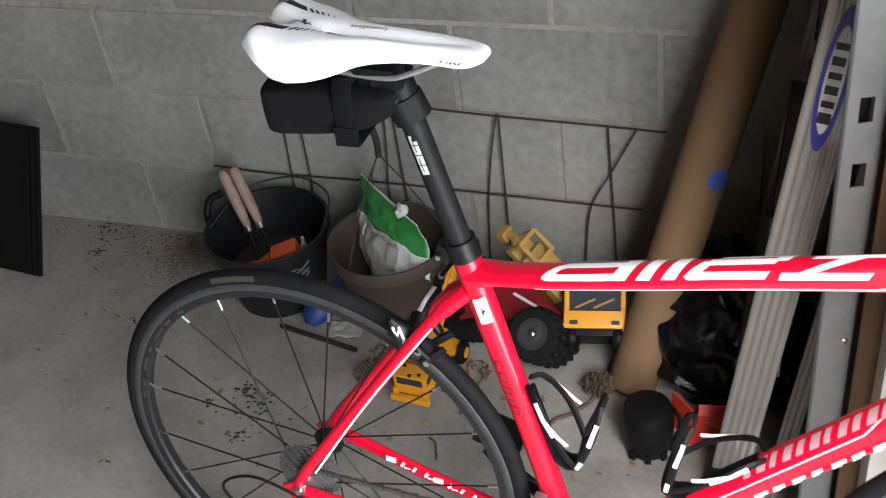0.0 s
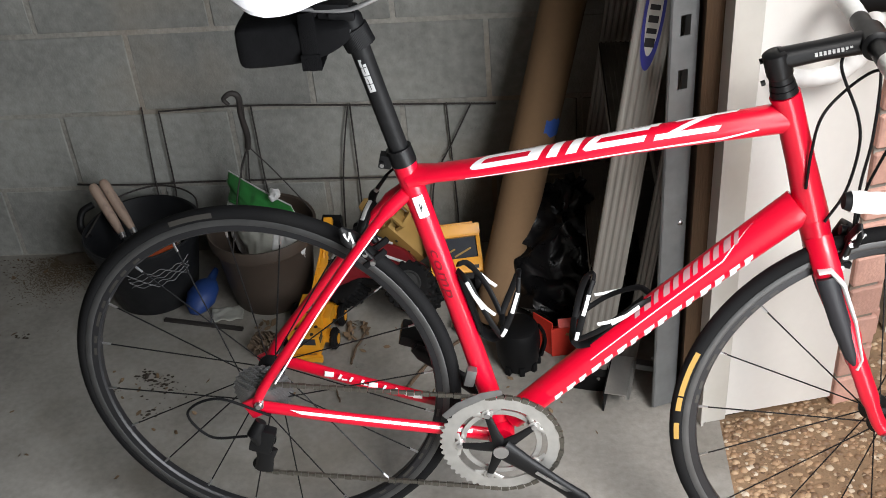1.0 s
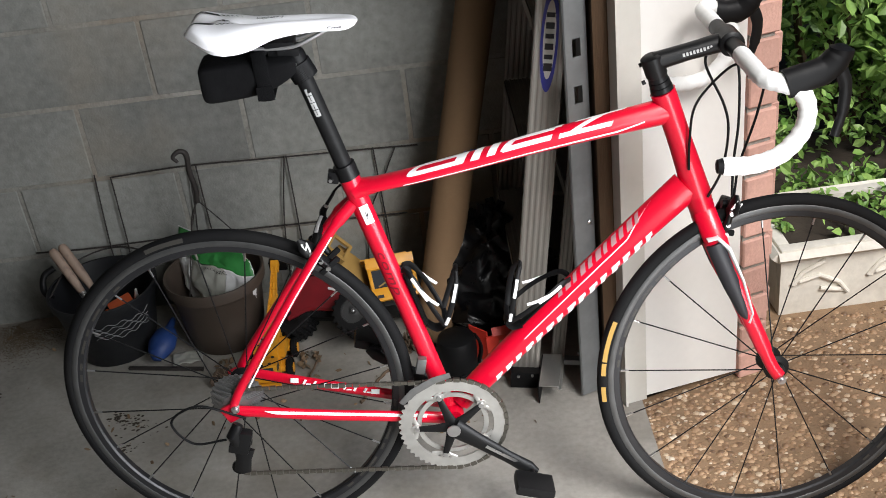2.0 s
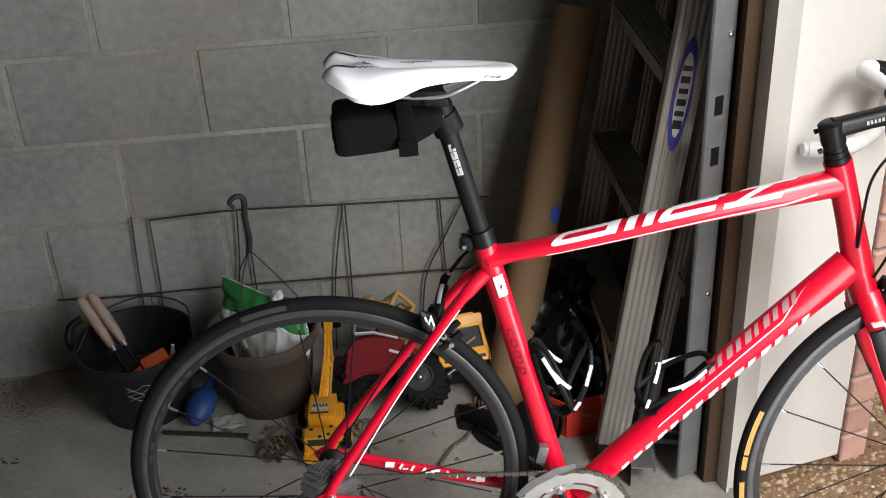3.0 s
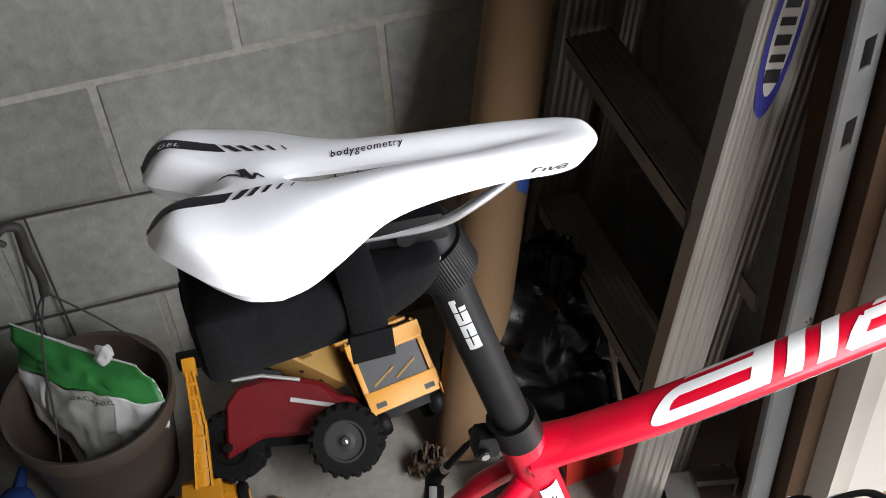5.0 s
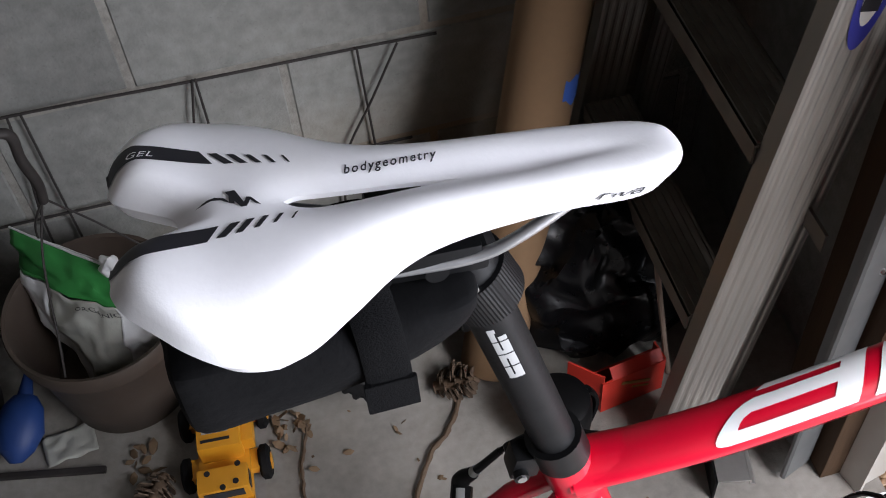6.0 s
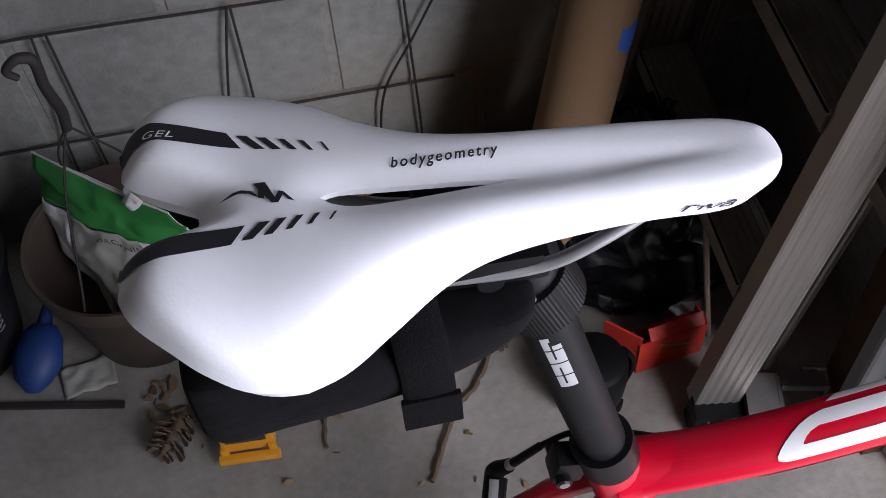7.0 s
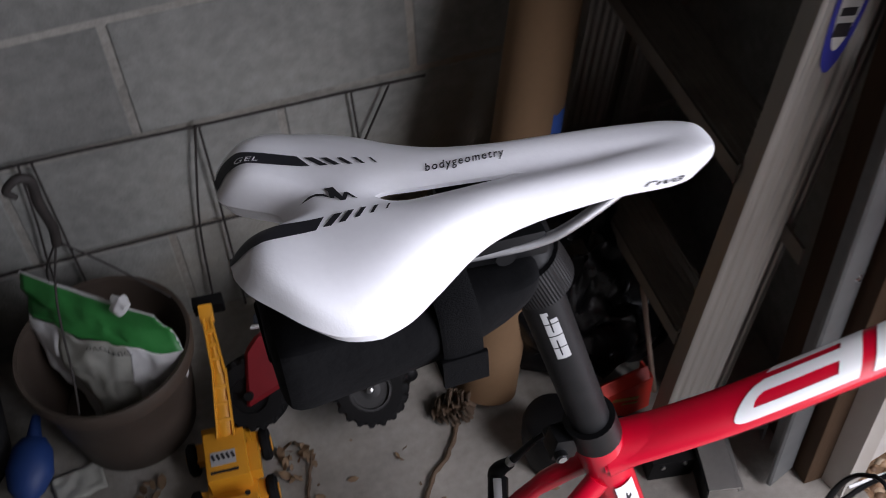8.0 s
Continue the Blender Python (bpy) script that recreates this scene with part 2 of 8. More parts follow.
def add_sweep(bm, pts, radii, seg=12, flat=1.0, side=None, caps=True, closed=False):
    """A round or oval tube along pts. radii: one or one for each point, or pairs (along side, across). side: the way of the first radius."""
    k = len(pts)
    if not isinstance(radii, (list, tuple)):
        radii = [radii] * k
    rings = []
    fr = frames_along(pts)
    if closed:
        p = [Vector(q) for q in pts]
        fr = []
        for i in range(k):
            t = (p[(i + 1) % k] - p[i - 1]).normalized()
            fr.append((p[i], t, None, None))
    for (p, t, n, b), r in zip(fr, radii):
        if side is not None:
            n = (Vector(side) - t * Vector(side).dot(t)).normalized()
            b = t.cross(n)
        ra, rb = r if isinstance(r, (list, tuple)) else (r, r * flat)
        rings.append([bm.verts.new(p + n * (ra * math.cos(2 * math.pi * j / seg)) + b * (rb * math.sin(2 * math.pi * j / seg))) for j in range(seg)])
    for i in range(k if closed else k - 1):
        a, c = rings[i], rings[(i + 1) % k]
        for j in range(seg):
            bm.faces.new((a[j], a[(j + 1) % seg], c[(j + 1) % seg], c[j]))
    if caps and not closed:
        bm.faces.new(rings[0][::-1])
        bm.faces.new(rings[-1])


def add_tube(bm, p, q, r, r2=None, seg=14, caps=True):
    add_sweep(bm, [p, q], [r, r if r2 is None else r2], seg, caps=caps)


def curve_pts(keys, steps=8):
    """A smooth line through the keys (Catmull-Rom)."""
    k = [Vector(p) for p in keys]
    k = [k[0] * 2 - k[1]] + k + [k[-1] * 2 - k[-2]]
    out = []
    for i in range(1, len(k) - 2):
        for s in range(steps):
            t = s / steps
            a, b, c, d = k[i - 1], k[i], k[i + 1], k[i + 2]
            out.append(0.5 * ((2 * b) + (c - a) * t + (2 * a - 5 * b + 4 * c - d) * t * t + (3 * b - a - 3 * c + d) * t ** 3))
    out.append(k[-2])
    return out


def add_lathe(bm, prof, axis="z", seg=48, m=None, closed=False, caps=True):
    """A turned body: prof holds (radius, height) pairs."""
    t = bmesh.new()
    rings = []
    for r, h in prof:
        ring = []
        for j in range(seg):
            a = 2 * math.pi * j / seg
            c, s = math.cos(a) * r, math.sin(a) * r
            ring.append(t.verts.new((c, s, h) if axis == "z" else (c, h, s)))
        rings.append(ring)
    n = len(rings)
    for i in range(n if closed else n - 1):
        a, b = rings[i], rings[(i + 1) % n]
        for j in range(seg):
            t.faces.new((a[j], a[(j + 1) % seg], b[(j + 1) % seg], b[j]))
    if not closed and caps:
        if prof[0][0] > 1e-5:
            t.faces.new(rings[0][::-1])
        if prof[-1][0] > 1e-5:
            t.faces.new(rings[-1])
    bmesh.ops.remove_doubles(t, verts=t.verts, dist=1e-6)
    merge(bm, t, m)


def add_prism(bm, outline, depth, m=None, bevel=0.0):
    """A flat plate: outline in x and y, depth along z from 0."""
    t = bmesh.new()
    f = t.faces.new([t.verts.new((x, y, 0)) for x, y in outline])
    r = bmesh.ops.extrude_face_region(t, geom=[f])
    for v in r["geom"]:
        if isinstance(v, bmesh.types.BMVert):
            v.co.z += depth
    if bevel:
        bmesh.ops.bevel(t, geom=list(t.edges), offset=bevel, segments=1, affect="EDGES")
    merge(bm, t, m)


def text_mesh(body, size, shear=0.0, spacing=1.0, bold=0.0):
    """The flat mesh of a word in the built-in font, its base line's start at the origin."""
    cu = bpy.data.curves.new("word", "FONT")
    cu.body, cu.size, cu.shear, cu.space_character = body, size, shear, spacing
    cu.resolution_u = 3
    cu.offset = bold
    ob = new("word", cu)
    dg = bpy.context.evaluated_depsgraph_get()
    me = bpy.data.meshes.new_from_object(ob.evaluated_get(dg))
    bpy.data.objects.remove(ob)
    bpy.data.curves.remove(cu)
    return me

# ---- the garage ----
BLOCK_L, BLOCK_H = 0.4064, 0.2032
FIRST_JOINT = 0.2


def build_structure():
    # floor slab
    bm = bm_new()
    add_box(bm, (-1.28, -2.85, -0.06), (5.50, 6.1, 0.12))
    part("floor", bm, M_FLOOR, smooth=False)
    tagged(bpy.data.objects["floor"], "worn grey concrete garage floor with stains", "floor", kind="structure")
    # mortar bed behind the blocks
    bm = bm_new()
    add_box(bm, (-1.0, 0.1022, 1.2), (5.6, 0.2, 2.4))
    w = part("wall_north", bm, M_MORTAR, smooth=False)
    tagged(w, "grey concrete block garage wall with flush mortar joints", "wall", kind="structure")
    for name, c, s in (("wall_west", (-4.1, -2.85, 1.2), (0.2, 6.1, 2.4)), ("wall_south", (-1.2, -5.95, 1.2), (5.6, 0.2, 2.4))):
        bm = bm_new()
        add_box(bm, c, s)
        tagged(part(name, bm, M_BLOCK, smooth=False), "plain grey block garage wall", "wall", kind="structure")
    bm = bm_new()
    add_box(bm, (-1.2, -2.9, 2.46), (5.9, 6.3, 0.12))
    tagged(part("ceiling", bm, M_CEIL, smooth=False), "plain garage ceiling", "ceiling", kind="structure")
    # front wall: unseen stretch past doorway, sized to narrow daylight, and lintel over it
    bm = bm_new()
    add_box(bm, (1.6, -4.5, 1.2), (0.28, 2.8, 2.4))
    add_box(bm, (1.6, -1.77, 2.27), (0.28, 2.66, 0.26))
    add_box(bm, (1.60, -0.22, 1.2), (0.28, 0.44, 2.4))
    tagged(part("wall_east", bm, M_BLOCK, smooth=False), "garage front wall with a wide open doorway, its far stretch unseen", "wall", kind="structure")
    # splayed white jamb: its face runs from the inner trim outwards
    a, b, c = Vector((1.436, -0.632)), Vector((1.700, -0.572)), Vector((1.795, -0.545))
    bm = bm_new()
    add_prism(bm, [(a.x, a.y), (b.x, b.y), (1.72, -0.44), (1.46, -0.44)], 2.14)
    tagged(part("door_jamb", bm, M_JAMB, smooth=False), "white painted garage door jamb", "door jamb", kind="structure")
    d = (b - a).normalized()
    nrm = Vector((d.y, -d.x))
    bm = bm_new()
    p = [a - d * 0.004 + nrm * 0.001, a + d * 0.044 + nrm * 0.001, a + d * 0.044 + nrm * 0.013, a - d * 0.004 + nrm * 0.013]
    add_prism(bm, [(v.x, v.y) for v in p], 2.14, bevel=0.002)
    p = [a - d * 0.010 - nrm * 0.03, a - d * 0.0045 - nrm * 0.03, a - d * 0.0045 + nrm * 0.02, a - d * 0.010 + nrm * 0.02]
    add_prism(bm, [(v.x, v.y) for v in p], 2.14)
    tagged(part("trim", bm, M_TRIM, smooth=False), "narrow cream painted trim board along the jamb", "trim", kind="structure")
    bm = bm_new()
    add_box(bm, (1.409, -0.553, 1.2), (0.032, 0.128, 2.4), bevel=0.002)
    tagged(part("door_stud", bm, M_BROWNWOOD, smooth=False), "dark brown wooden stud beside the doorway", "stud", kind="structure")
    return d, nrm, b


JD, JN, JB = build_structure()

# ---- the bicycle ----
BIKE = thing("road_bicycle", (0.64, -0.897, 0.0), (-3.4, 0, 0), label="red road bicycle with white saddle leaning upright in a garage", category="bicycle")
RA = Vector((0.004, 0.009, 0.346))
FA = Vector((1.022, -0.049, 0.297))
BB = Vector((0.406, -0.015, 0.251))
# the wheel leans with the bars, which rest a little turned
FRONT_LEAN = Matrix.Rotation(radians(3.8), 4, "Z") @ Matrix.Rotation(radians(-6.3), 4, "X")
REAR_LEAN = Matrix.Rotation(radians(-4.2), 4, "Z") @ Matrix.Rotation(radians(-2.2), 4, "X")


def wheel(name, centre, spokes, label):
    m = Matrix.Translation(centre) @ (FRONT_LEAN if name == "front_wheel" else REAR_LEAN) @ Matrix.Diagonal((1.015, 1.0, 1.015, 1.0))
    bm = bm_new()
    add_lathe(bm, [(0.291, -0.006), (0.294, -0.0095), (0.302, -0.0105), (0.3155, -0.0105), (0.318, -0.009), (0.318, 0.009), (0.3155, 0.0105), (0.302, 0.0105), (0.294, 0.0095), (0.291, 0.006)], "y", 96, closed=True)
    rim = part(name, bm, M_RIM, BIKE, label)
    rim.matrix_basis = m
    bm = bm_new()
    for s in (-1, 1):
        add_lathe(bm, [(0.3045, s * 0.0107), (0.3055, s * 0.0114), (0.3145, s * 0.0114), (0.3155, s * 0.0107)], "y", 96, caps=False)
    part("brake_track", bm, M_BRAKE_TRACK, rim, "worn dark metal brake track")
    prof = []
    for i in range(17):
        a = radians(-128 + 256 * i / 16)
        prof.append((0.3215 + 0.0122 * math.cos(a), 0.0122 * math.sin(a)))
    bm = bm_new()
    add_lathe(bm, prof, "y", 110, closed=True)
    part("tyre", bm, M_RUBBER, rim, "black slick road tyre")
    bm = bm_new()
    w = 0.036 if name == "front_wheel" else 0.05
    prof = [(0.006, -w), (0.012, -w), (0.013, -w + 0.012), (0.024, -w + 0.014), (0.024, -w + 0.018), (0.012, -w + 0.024), (0.011, 0), (0.012, w - 0.024), (0.024, w - 0.018), (0.024, w - 0.014), (0.013, w - 0.012), (0.012, w), (0.006, w)]
    add_lathe(bm, prof, "y", 32)
    part("hub", bm, M_BLACK, rim, "black hub")
    for i in range(spokes):
        a = 2 * math.pi * (i + (0.65 if name == "front_wheel" else 0.3)) / spokes
        s = 1 if i % 2 else -1
        twist = (0.42 if (i // 2) % 2 else -0.42) if (name == "rear_wheel" and s < 0) else 0.06
        p = (0.022 * math.cos(a + twist * 3), s * (w - 0.016), 0.022 * math.sin(a + twist * 3))
        q = (0.292 * math.cos(a), s * 0.003, 0.292 * math.sin(a))
        bm = bm_new()
        add_tube(bm, p, q, 0.0013, seg=6)
        part("spoke", bm, M_BLACK, rim)
        bm = bm_new()
        q0 = Vector(p).lerp(Vector(q), 0.94)
        add_tube(bm, q0, q, 0.0021, seg=6)
        part("spoke_nipple", bm, M_STEEL, rim, "bright spoke nipple")
    # printed bars on the rim's side where lettering is worn
    for k, (a0, n) in enumerate(((150, 9), (330, 9))):
        bm = bm_new()
        for j in range(n):
            a = radians(a0 + (j - n / 2) * 5.0 + (2 if j % 3 else 0))
            c = Vector((0.2975 * math.cos(a), -0.0102, 0.2975 * math.sin(a)))
            add_box(bm, c, (0.0045, 0.0008, 0.015), Matrix.Rotation(-a, 3, "Y"))
        part("rim_decal", bm, M_DARKPRINT, rim, "pale grey worn rim print", smooth=False)
    for a0, span in ((103, 12),) if name == "rear_wheel" else ((161, 13), (180.5, 5), (171.5, 4)):
        bm = bm_new()
        for j in range(10):
            a = radians(a0 + span * (j / 9 - 0.5))
            b = radians(a0 + span * ((j + 1) / 9 - 0.5))
            q = []
            for ang, r, y in ((a, 0.3205, -0.0128), (b, 0.3205, -0.0128), (b, 0.3285, -0.0108), (a, 0.3285, -0.0108)):
                q.append(bm.verts.new((r * math.cos(ang), y, r * math.sin(ang))))
            bm.faces.new(q)
        part("tyre_label", bm, M_GOLD if name == "front_wheel" else M_DARKPRINT, rim, "gold printed label on the tyre wall" if name == "front_wheel" else "grey printed label on the tyre wall")
    return rim


def TOP_RADIUS(f):
    """Half width and half height along the flattened top tube."""
    return (0.0200 + 0.0004 * f, 0.0128 + 0.0034 * f + 0.0075 * f * f)


TOP_TUBE = curve_pts([(0.283, 0, 0.740), (0.335, -0.006, 0.7475), (0.40, -0.010, 0.7565), (0.50, -0.010, 0.7710), (0.60, -0.009, 0.7865), (0.72, -0.006, 0.8020), (0.84, 0, 0.8150)], 5)


def build_bike():
    wheel("rear_wheel", RA, 20, "black rear wheel with thin dark spokes")
    fw = wheel("front_wheel", FA, 18, "black front wheel with thin dark spokes")
    S = (0, 1, 0)
    # frame, one welded piece
    bm = bm_new()
    add_sweep(bm, [BB, (0.3455, -0.005, 0.500), (0.2778, 0, 0.772)], [(0.0185, 0.0185), (0.0165, 0.0175), (0.018, 0.0185)], 20, side=S)
    add_lathe(bm, [(0.021, -0.034), (0.0225, -0.03), (0.0225, 0.03), (0.021, 0.034)], "y", 28, Matrix.Translation(BB))
    add_sweep(bm, curve_pts([(0.425, -0.014, 0.272), (0.58, -0.016, 0.420), (0.74, -0.011, 0.559), (0.872, -0.004, 0.669)], 5), [(0.021 - 0.001 * (i > 8), 0.0225 + 0.0006 * i) for i in range(16)], 22, side=S)
    run = [0.0]
    for p, q in zip(TOP_TUBE, TOP_TUBE[1:]):
        run.append(run[-1] + (q - p).length)
    add_sweep(bm, TOP_TUBE, [TOP_RADIUS(d / run[-1]) for d in run], 26, side=S)
    add_sweep(bm, [(0.834, 0, 0.852), (0.842, 0, 0.83), (0.866, 0, 0.745), (0.884, 0, 0.68), (0.892, 0, 0.650)], [0.0225, 0.021, 0.0215, 0.024, 0.0255], 24, side=S)
    # fillets where tubes meet
    add_sweep(bm, curve_pts([(0.286, 0, 0.738), (0.306, -0.002, 0.7425), (0.345, -0.0065, 0.7485)], 5), [(0.0215 - 0.00025 * i, 0.0205 - 0.0009 * i) for i in range(11)], 20, side=S)
    for s in (-1, 1):
        add_sweep(bm, curve_pts([(0.280, s * 0.010, 0.716), (0.230, s * 0.023, 0.668), (0.13, s * 0.036, 0.535), (0.027, s * 0.058 + 0.006, 0.395), (-0.003, s * 0.064 + 0.008, 0.345)], 6), [(0.008, 0.0115)] * 5 + [(0.007, 0.0085)] * 20, 14, side=S)
        add_sweep(bm, curve_pts([(0.385, s * 0.026 - 0.013, 0.254), (0.31, s * 0.034 - 0.010, 0.272), (0.16, s * 0.050 - 0.004, 0.305), (0.038, s * 0.062 + 0.006, 0.332), (0.000, s * 0.064 + 0.008, 0.339)], 6), [(0.0085, 0.013)] * 6 + [(0.008, 0.0115)] * 19, 14, side=S)
        add_box(bm, (-0.004, s * 0.064 + 0.008, 0.337), (0.034, 0.007, 0.036), Matrix.Rotation(radians(-25), 3, "Y"), 0.003)
    part("frame", bm, M_RED, BIKE, "glossy red painted metal frame")
    # fork
    bm = bm_new()
    def blade(x, side, z):
        """A point of a fork blade, leaning with the wheel."""
        return (x, side - 0.049 * min(1.0, max(0.0, (0.64 - z) / 0.343)), z)
    add_sweep(bm, [(0.893, 0, 0.648), (0.905, -0.006, 0.600)], [(0.026, 0.024), (0.030, 0.022)], 20, side=S)
    for s in (-1, 1):
        add_sweep(bm, curve_pts([blade(0.900, s * 0.018, 0.622), blade(0.914, s * 0.040, 0.575), blade(0.944, s * 0.048, 0.490), blade(0.980, s * 0.050, 0.394), blade(1.006, s * 0.050, 0.325), (FA.x - 0.002, FA.y + s * 0.050, FA.z + 0.004)], 5),
                  [(0.011, 0.021)] * 6 + [(0.010, 0.019)] * 6 + [(0.009, 0.015)] * 6 + [(0.008, 0.012)] * 8, 16, side=S)
    fork = part("fork", bm, M_RED, BIKE, "red fork with a black and white panel")
    for s in (-1, 1):
        bm = bm_new()
        add_sweep(bm, [blade(0.909, s * 0.0500, 0.574), blade(0.913, s * 0.0505, 0.562), blade(0.936, s * 0.0512, 0.498), blade(0.956, s * 0.052, 0.440), blade(0.962, s * 0.052, 0.426)], [(0.0080, 0.0160), (0.0096, 0.0160), (0.0093, 0.0165), (0.0088, 0.0105), (0.0060, 0.0050)], 12, side=S)
        part("fork_panel", bm, M_INK, fork, "black painted fork panel")
        bm = bm_new()
        add_sweep(bm, [blade(0.896, s * 0.0500, 0.583), blade(0.914, s * 0.0500, 0.586), blade(0.934, s * 0.0505, 0.563), blade(0.957, s * 0.0512, 0.500), blade(0.972, s * 0.052, 0.436), blade(0.965, s * 0.0535, 0.418)], [(0.0090, 0.0020), (0.0096, 0.0035), (0.0096, 0.0045), (0.0098, 0.0035), (0.009, 0.003), (0.007, 0.003)], 10, side=S)
        part("fork_stripe", bm, M_WHITE, fork, "white painted stripe")
    for c in (RA, FA):
        for s in (-1, 1):
            bm = bm_new()
            y = s * (0.068 if c is RA else 0.056)
            add_tube(bm, (c.x, c.y + y - s * 0.004, c.z), (c.x, c.y + y + s * 0.006, c.z), 0.008, seg=16)
            add_tube(bm, (c.x, c.y + y + s * 0.006, c.z), (c.x, c.y + y + s * 0.010, c.z), 0.005, seg=12)
            part("quick_release", bm, M_STEEL, BIKE, "bright quick release nut")
    # seatpost, clamp
    bm = bm_new()
    add_sweep(bm, [(0.2825, 0, 0.755), (0.2245, 0, 0.985)], 0.0150, 24)
    post = part("seatpost", bm, M_CARBON, BIKE, "dark woven carbon seatpost")
    bm = bm_new()
    a, b = Vector((0.2815, 0, 0.7585)), Vector((0.2737, 0, 0.789))
    add_sweep(bm, [a + (b - a) * 0.15, b], [0.0198, 0.0196], 26)
    add_box(bm, (0.253, 0, 0.768), (0.02, 0.018, 0.022), Matrix.Rotation(radians(14), 3, "Y"), 0.003)
    add_tube(bm, (0.248, -0.014, 0.766), (0.248, 0.014, 0.766), 0.0052, seg=14)
    part("seat_clamp", bm, M_BLACK, BIKE, "black seat clamp collar")
    bm = bm_new()
    add_tube(bm, (0.248, -0.0150, 0.766), (0.248, -0.0135, 0.766), 0.0033, seg=12)
    part("clamp_bolt", bm, M_STEEL, BIKE, "small bright bolt")
    bm = bm_new()
    add_tube(bm, (0.2240, -0.0222, 0.984), (0.2240, -0.017, 0.984), 0.0026, seg=12)
    part("clamp_bolt", bm, M_STEEL, BIKE, "small bright bolt")
    bm = bm_new()
    ax = (Vector((0.2245, 0, 0.985)) - Vector((0.2825, 0, 0.755))).normalized()
    add_sweep(bm, [Vector((0.2325, 0, 0.952)), Vector((0.2315, 0, 0.956)), Vector((0.2285, 0, 0.968)), Vector((0.222, 0, 0.995)), Vector((0.216, 0, 1.008))], [0.0158, 0.0182, 0.0192, 0.0190, 0.013], 24)

    add_box(bm, (0.208, 0, 1.006), (0.052, 0.042, 0.013), Matrix.Rotation(radians(6), 3, "Y"), 0.004)
    add_box(bm, (0.204, 0, 1.020), (0.050, 0.056, 0.012), Matrix.Rotation(radians(4), 3, "Y"), 0.004)
    for s in (-1, 1):
        add_tube(bm, (0.205, s * 0.020, 1.010), (0.205, s * 0.027, 1.010), 0.0062, seg=18)
        add_tube(bm, (0.178, s * 0.018, 1.012), (0.178, s * 0.026, 1.012), 0.0045, seg=14)
    part("seatpost_head", bm, M_BLACKPL, BIKE, "black seatpost clamp head")
    bm = bm_new()
    rows = []
    n = 132
    tilt = Matrix.Translation((0.2300, 0, 0.967)) @ Matrix.Rotation(radians(-22), 4, "Y")
    for i in range(n):
        a = 2 * math.pi * i / n
        r = 0.0227 if i % 2 else 0.0224
        rows.append([bm.verts.new(tilt @ Vector((rr * math.cos(a), rr * math.sin(a), h))) for rr, h in ((0.0165, -0.016), (r, -0.0145), (r, 0.0145), (0.0165, 0.016))])
    for i in range(n):
        p, q = rows[i], rows[(i + 1) % n]
        for k in range(3):
            bm.faces.new((p[k], q[k], q[k + 1], p[k + 1]))
    part("post_band", bm, M_BLACKPL, post, "ribbed black band round the post head", smooth=False)
    bm = bm_new()
    for s in (-1, 1):
        add_sweep(bm, curve_pts([(0.10, s * 0.034, 1.036), (0.135, s * 0.028, 1.026), (0.175, s * 0.022, 1.018), (0.222, s * 0.022, 1.016), (0.250, s * 0.020, 1.023), (0.300, s * 0.008, 1.042)], 6), 0.0034, 10)
    part("saddle_rail", bm, mat("dull_grey_rail", (0.42, 0.42, 0.43), 0.35, metal=0.8), BIKE, "dull grey saddle rails")
    # print on the post: pale bars
    bm = bm_new()
    low, high = Vector((0.2825, 0, 0.755)), Vector((0.2245, 0, 0.985))

    def post_patch(f0, f1, a0, a1):
        rows = []
        for i in range(4):
            c = low.lerp(high, f0 + (f1 - f0) * i / 3)
            row = []
            for k in range(5):
                th = radians(a0 + (a1 - a0) * k / 4)
                row.append(bm.verts.new(c + Vector((math.sin(th) * 0.01525, -math.cos(th) * 0.01525, math.sin(th) * 0.0038))))
            rows.append(row)
        for a, b in zip(rows, rows[1:]):
            for k in range(4):
                bm.faces.new((a[k], a[k + 1], b[k + 1], b[k]))
    # four blocky silver shapes up the side of the post
    for k in range(4):
        f0 = 0.575 + 0.0565 * k
        f1 = f0 + 0.0515
        post_patch(f0, f1, -24, -11)
        post_patch(f0, f1 if k < 3 else f0 + 0.018, -7, 11)
        low_join = k % 2 == 0
        post_patch(f0 if low_join else f1 - 0.016, f0 + 0.016 if low_join else f1, -11, -7)
    part("post_print", bm, M_GREYPRINT, post, "silver grey print bars", smooth=False)


build_bike()

# saddle
S_W = ((0.05, 0.0735), (0.07, 0.0755), (0.09, 0.0795), (0.108, 0.0797), (0.124, 0.0763), (0.14, 0.0688), (0.16, 0.0533), (0.184, 0.0378), (0.21, 0.0293), (0.25, 0.0249), (0.295, 0.0228), (0.34, 0.0224))
S_TOP = ((0.05, 1.0786), (0.08, 1.0742), (0.11, 1.0672), (0.16, 1.0631), (0.21, 1.0624), (0.27, 1.0585), (0.31, 1.0528), (0.336, 1.0488))
S_DROP = ((0.05, 0.0216), (0.09, 0.0255), (0.12, 0.0285), (0.16, 0.0290), (0.2, 0.0203), (0.26, 0.0131), (0.31, 0.0099), (0.336, 0.0077))
S_REAR = ((0.0, 0.09), (0.1, 0.087), (0.22, 0.0709), (0.32, 0.0590), (0.42, 0.0588), (0.55, 0.0596), (0.7, 0.0660), (0.85, 0.0830), (0.92, 0.0950), (0.965, 0.1050), (0.987, 0.1128), (1.0, 0.1225))
S_CURL = ((0.0, 0.0139), (0.3, 0.0200), (0.6, 0.0165), (0.8, 0.0205), (0.9, 0.0232), (0.96, 0.0215), (1.0, 0.0110))
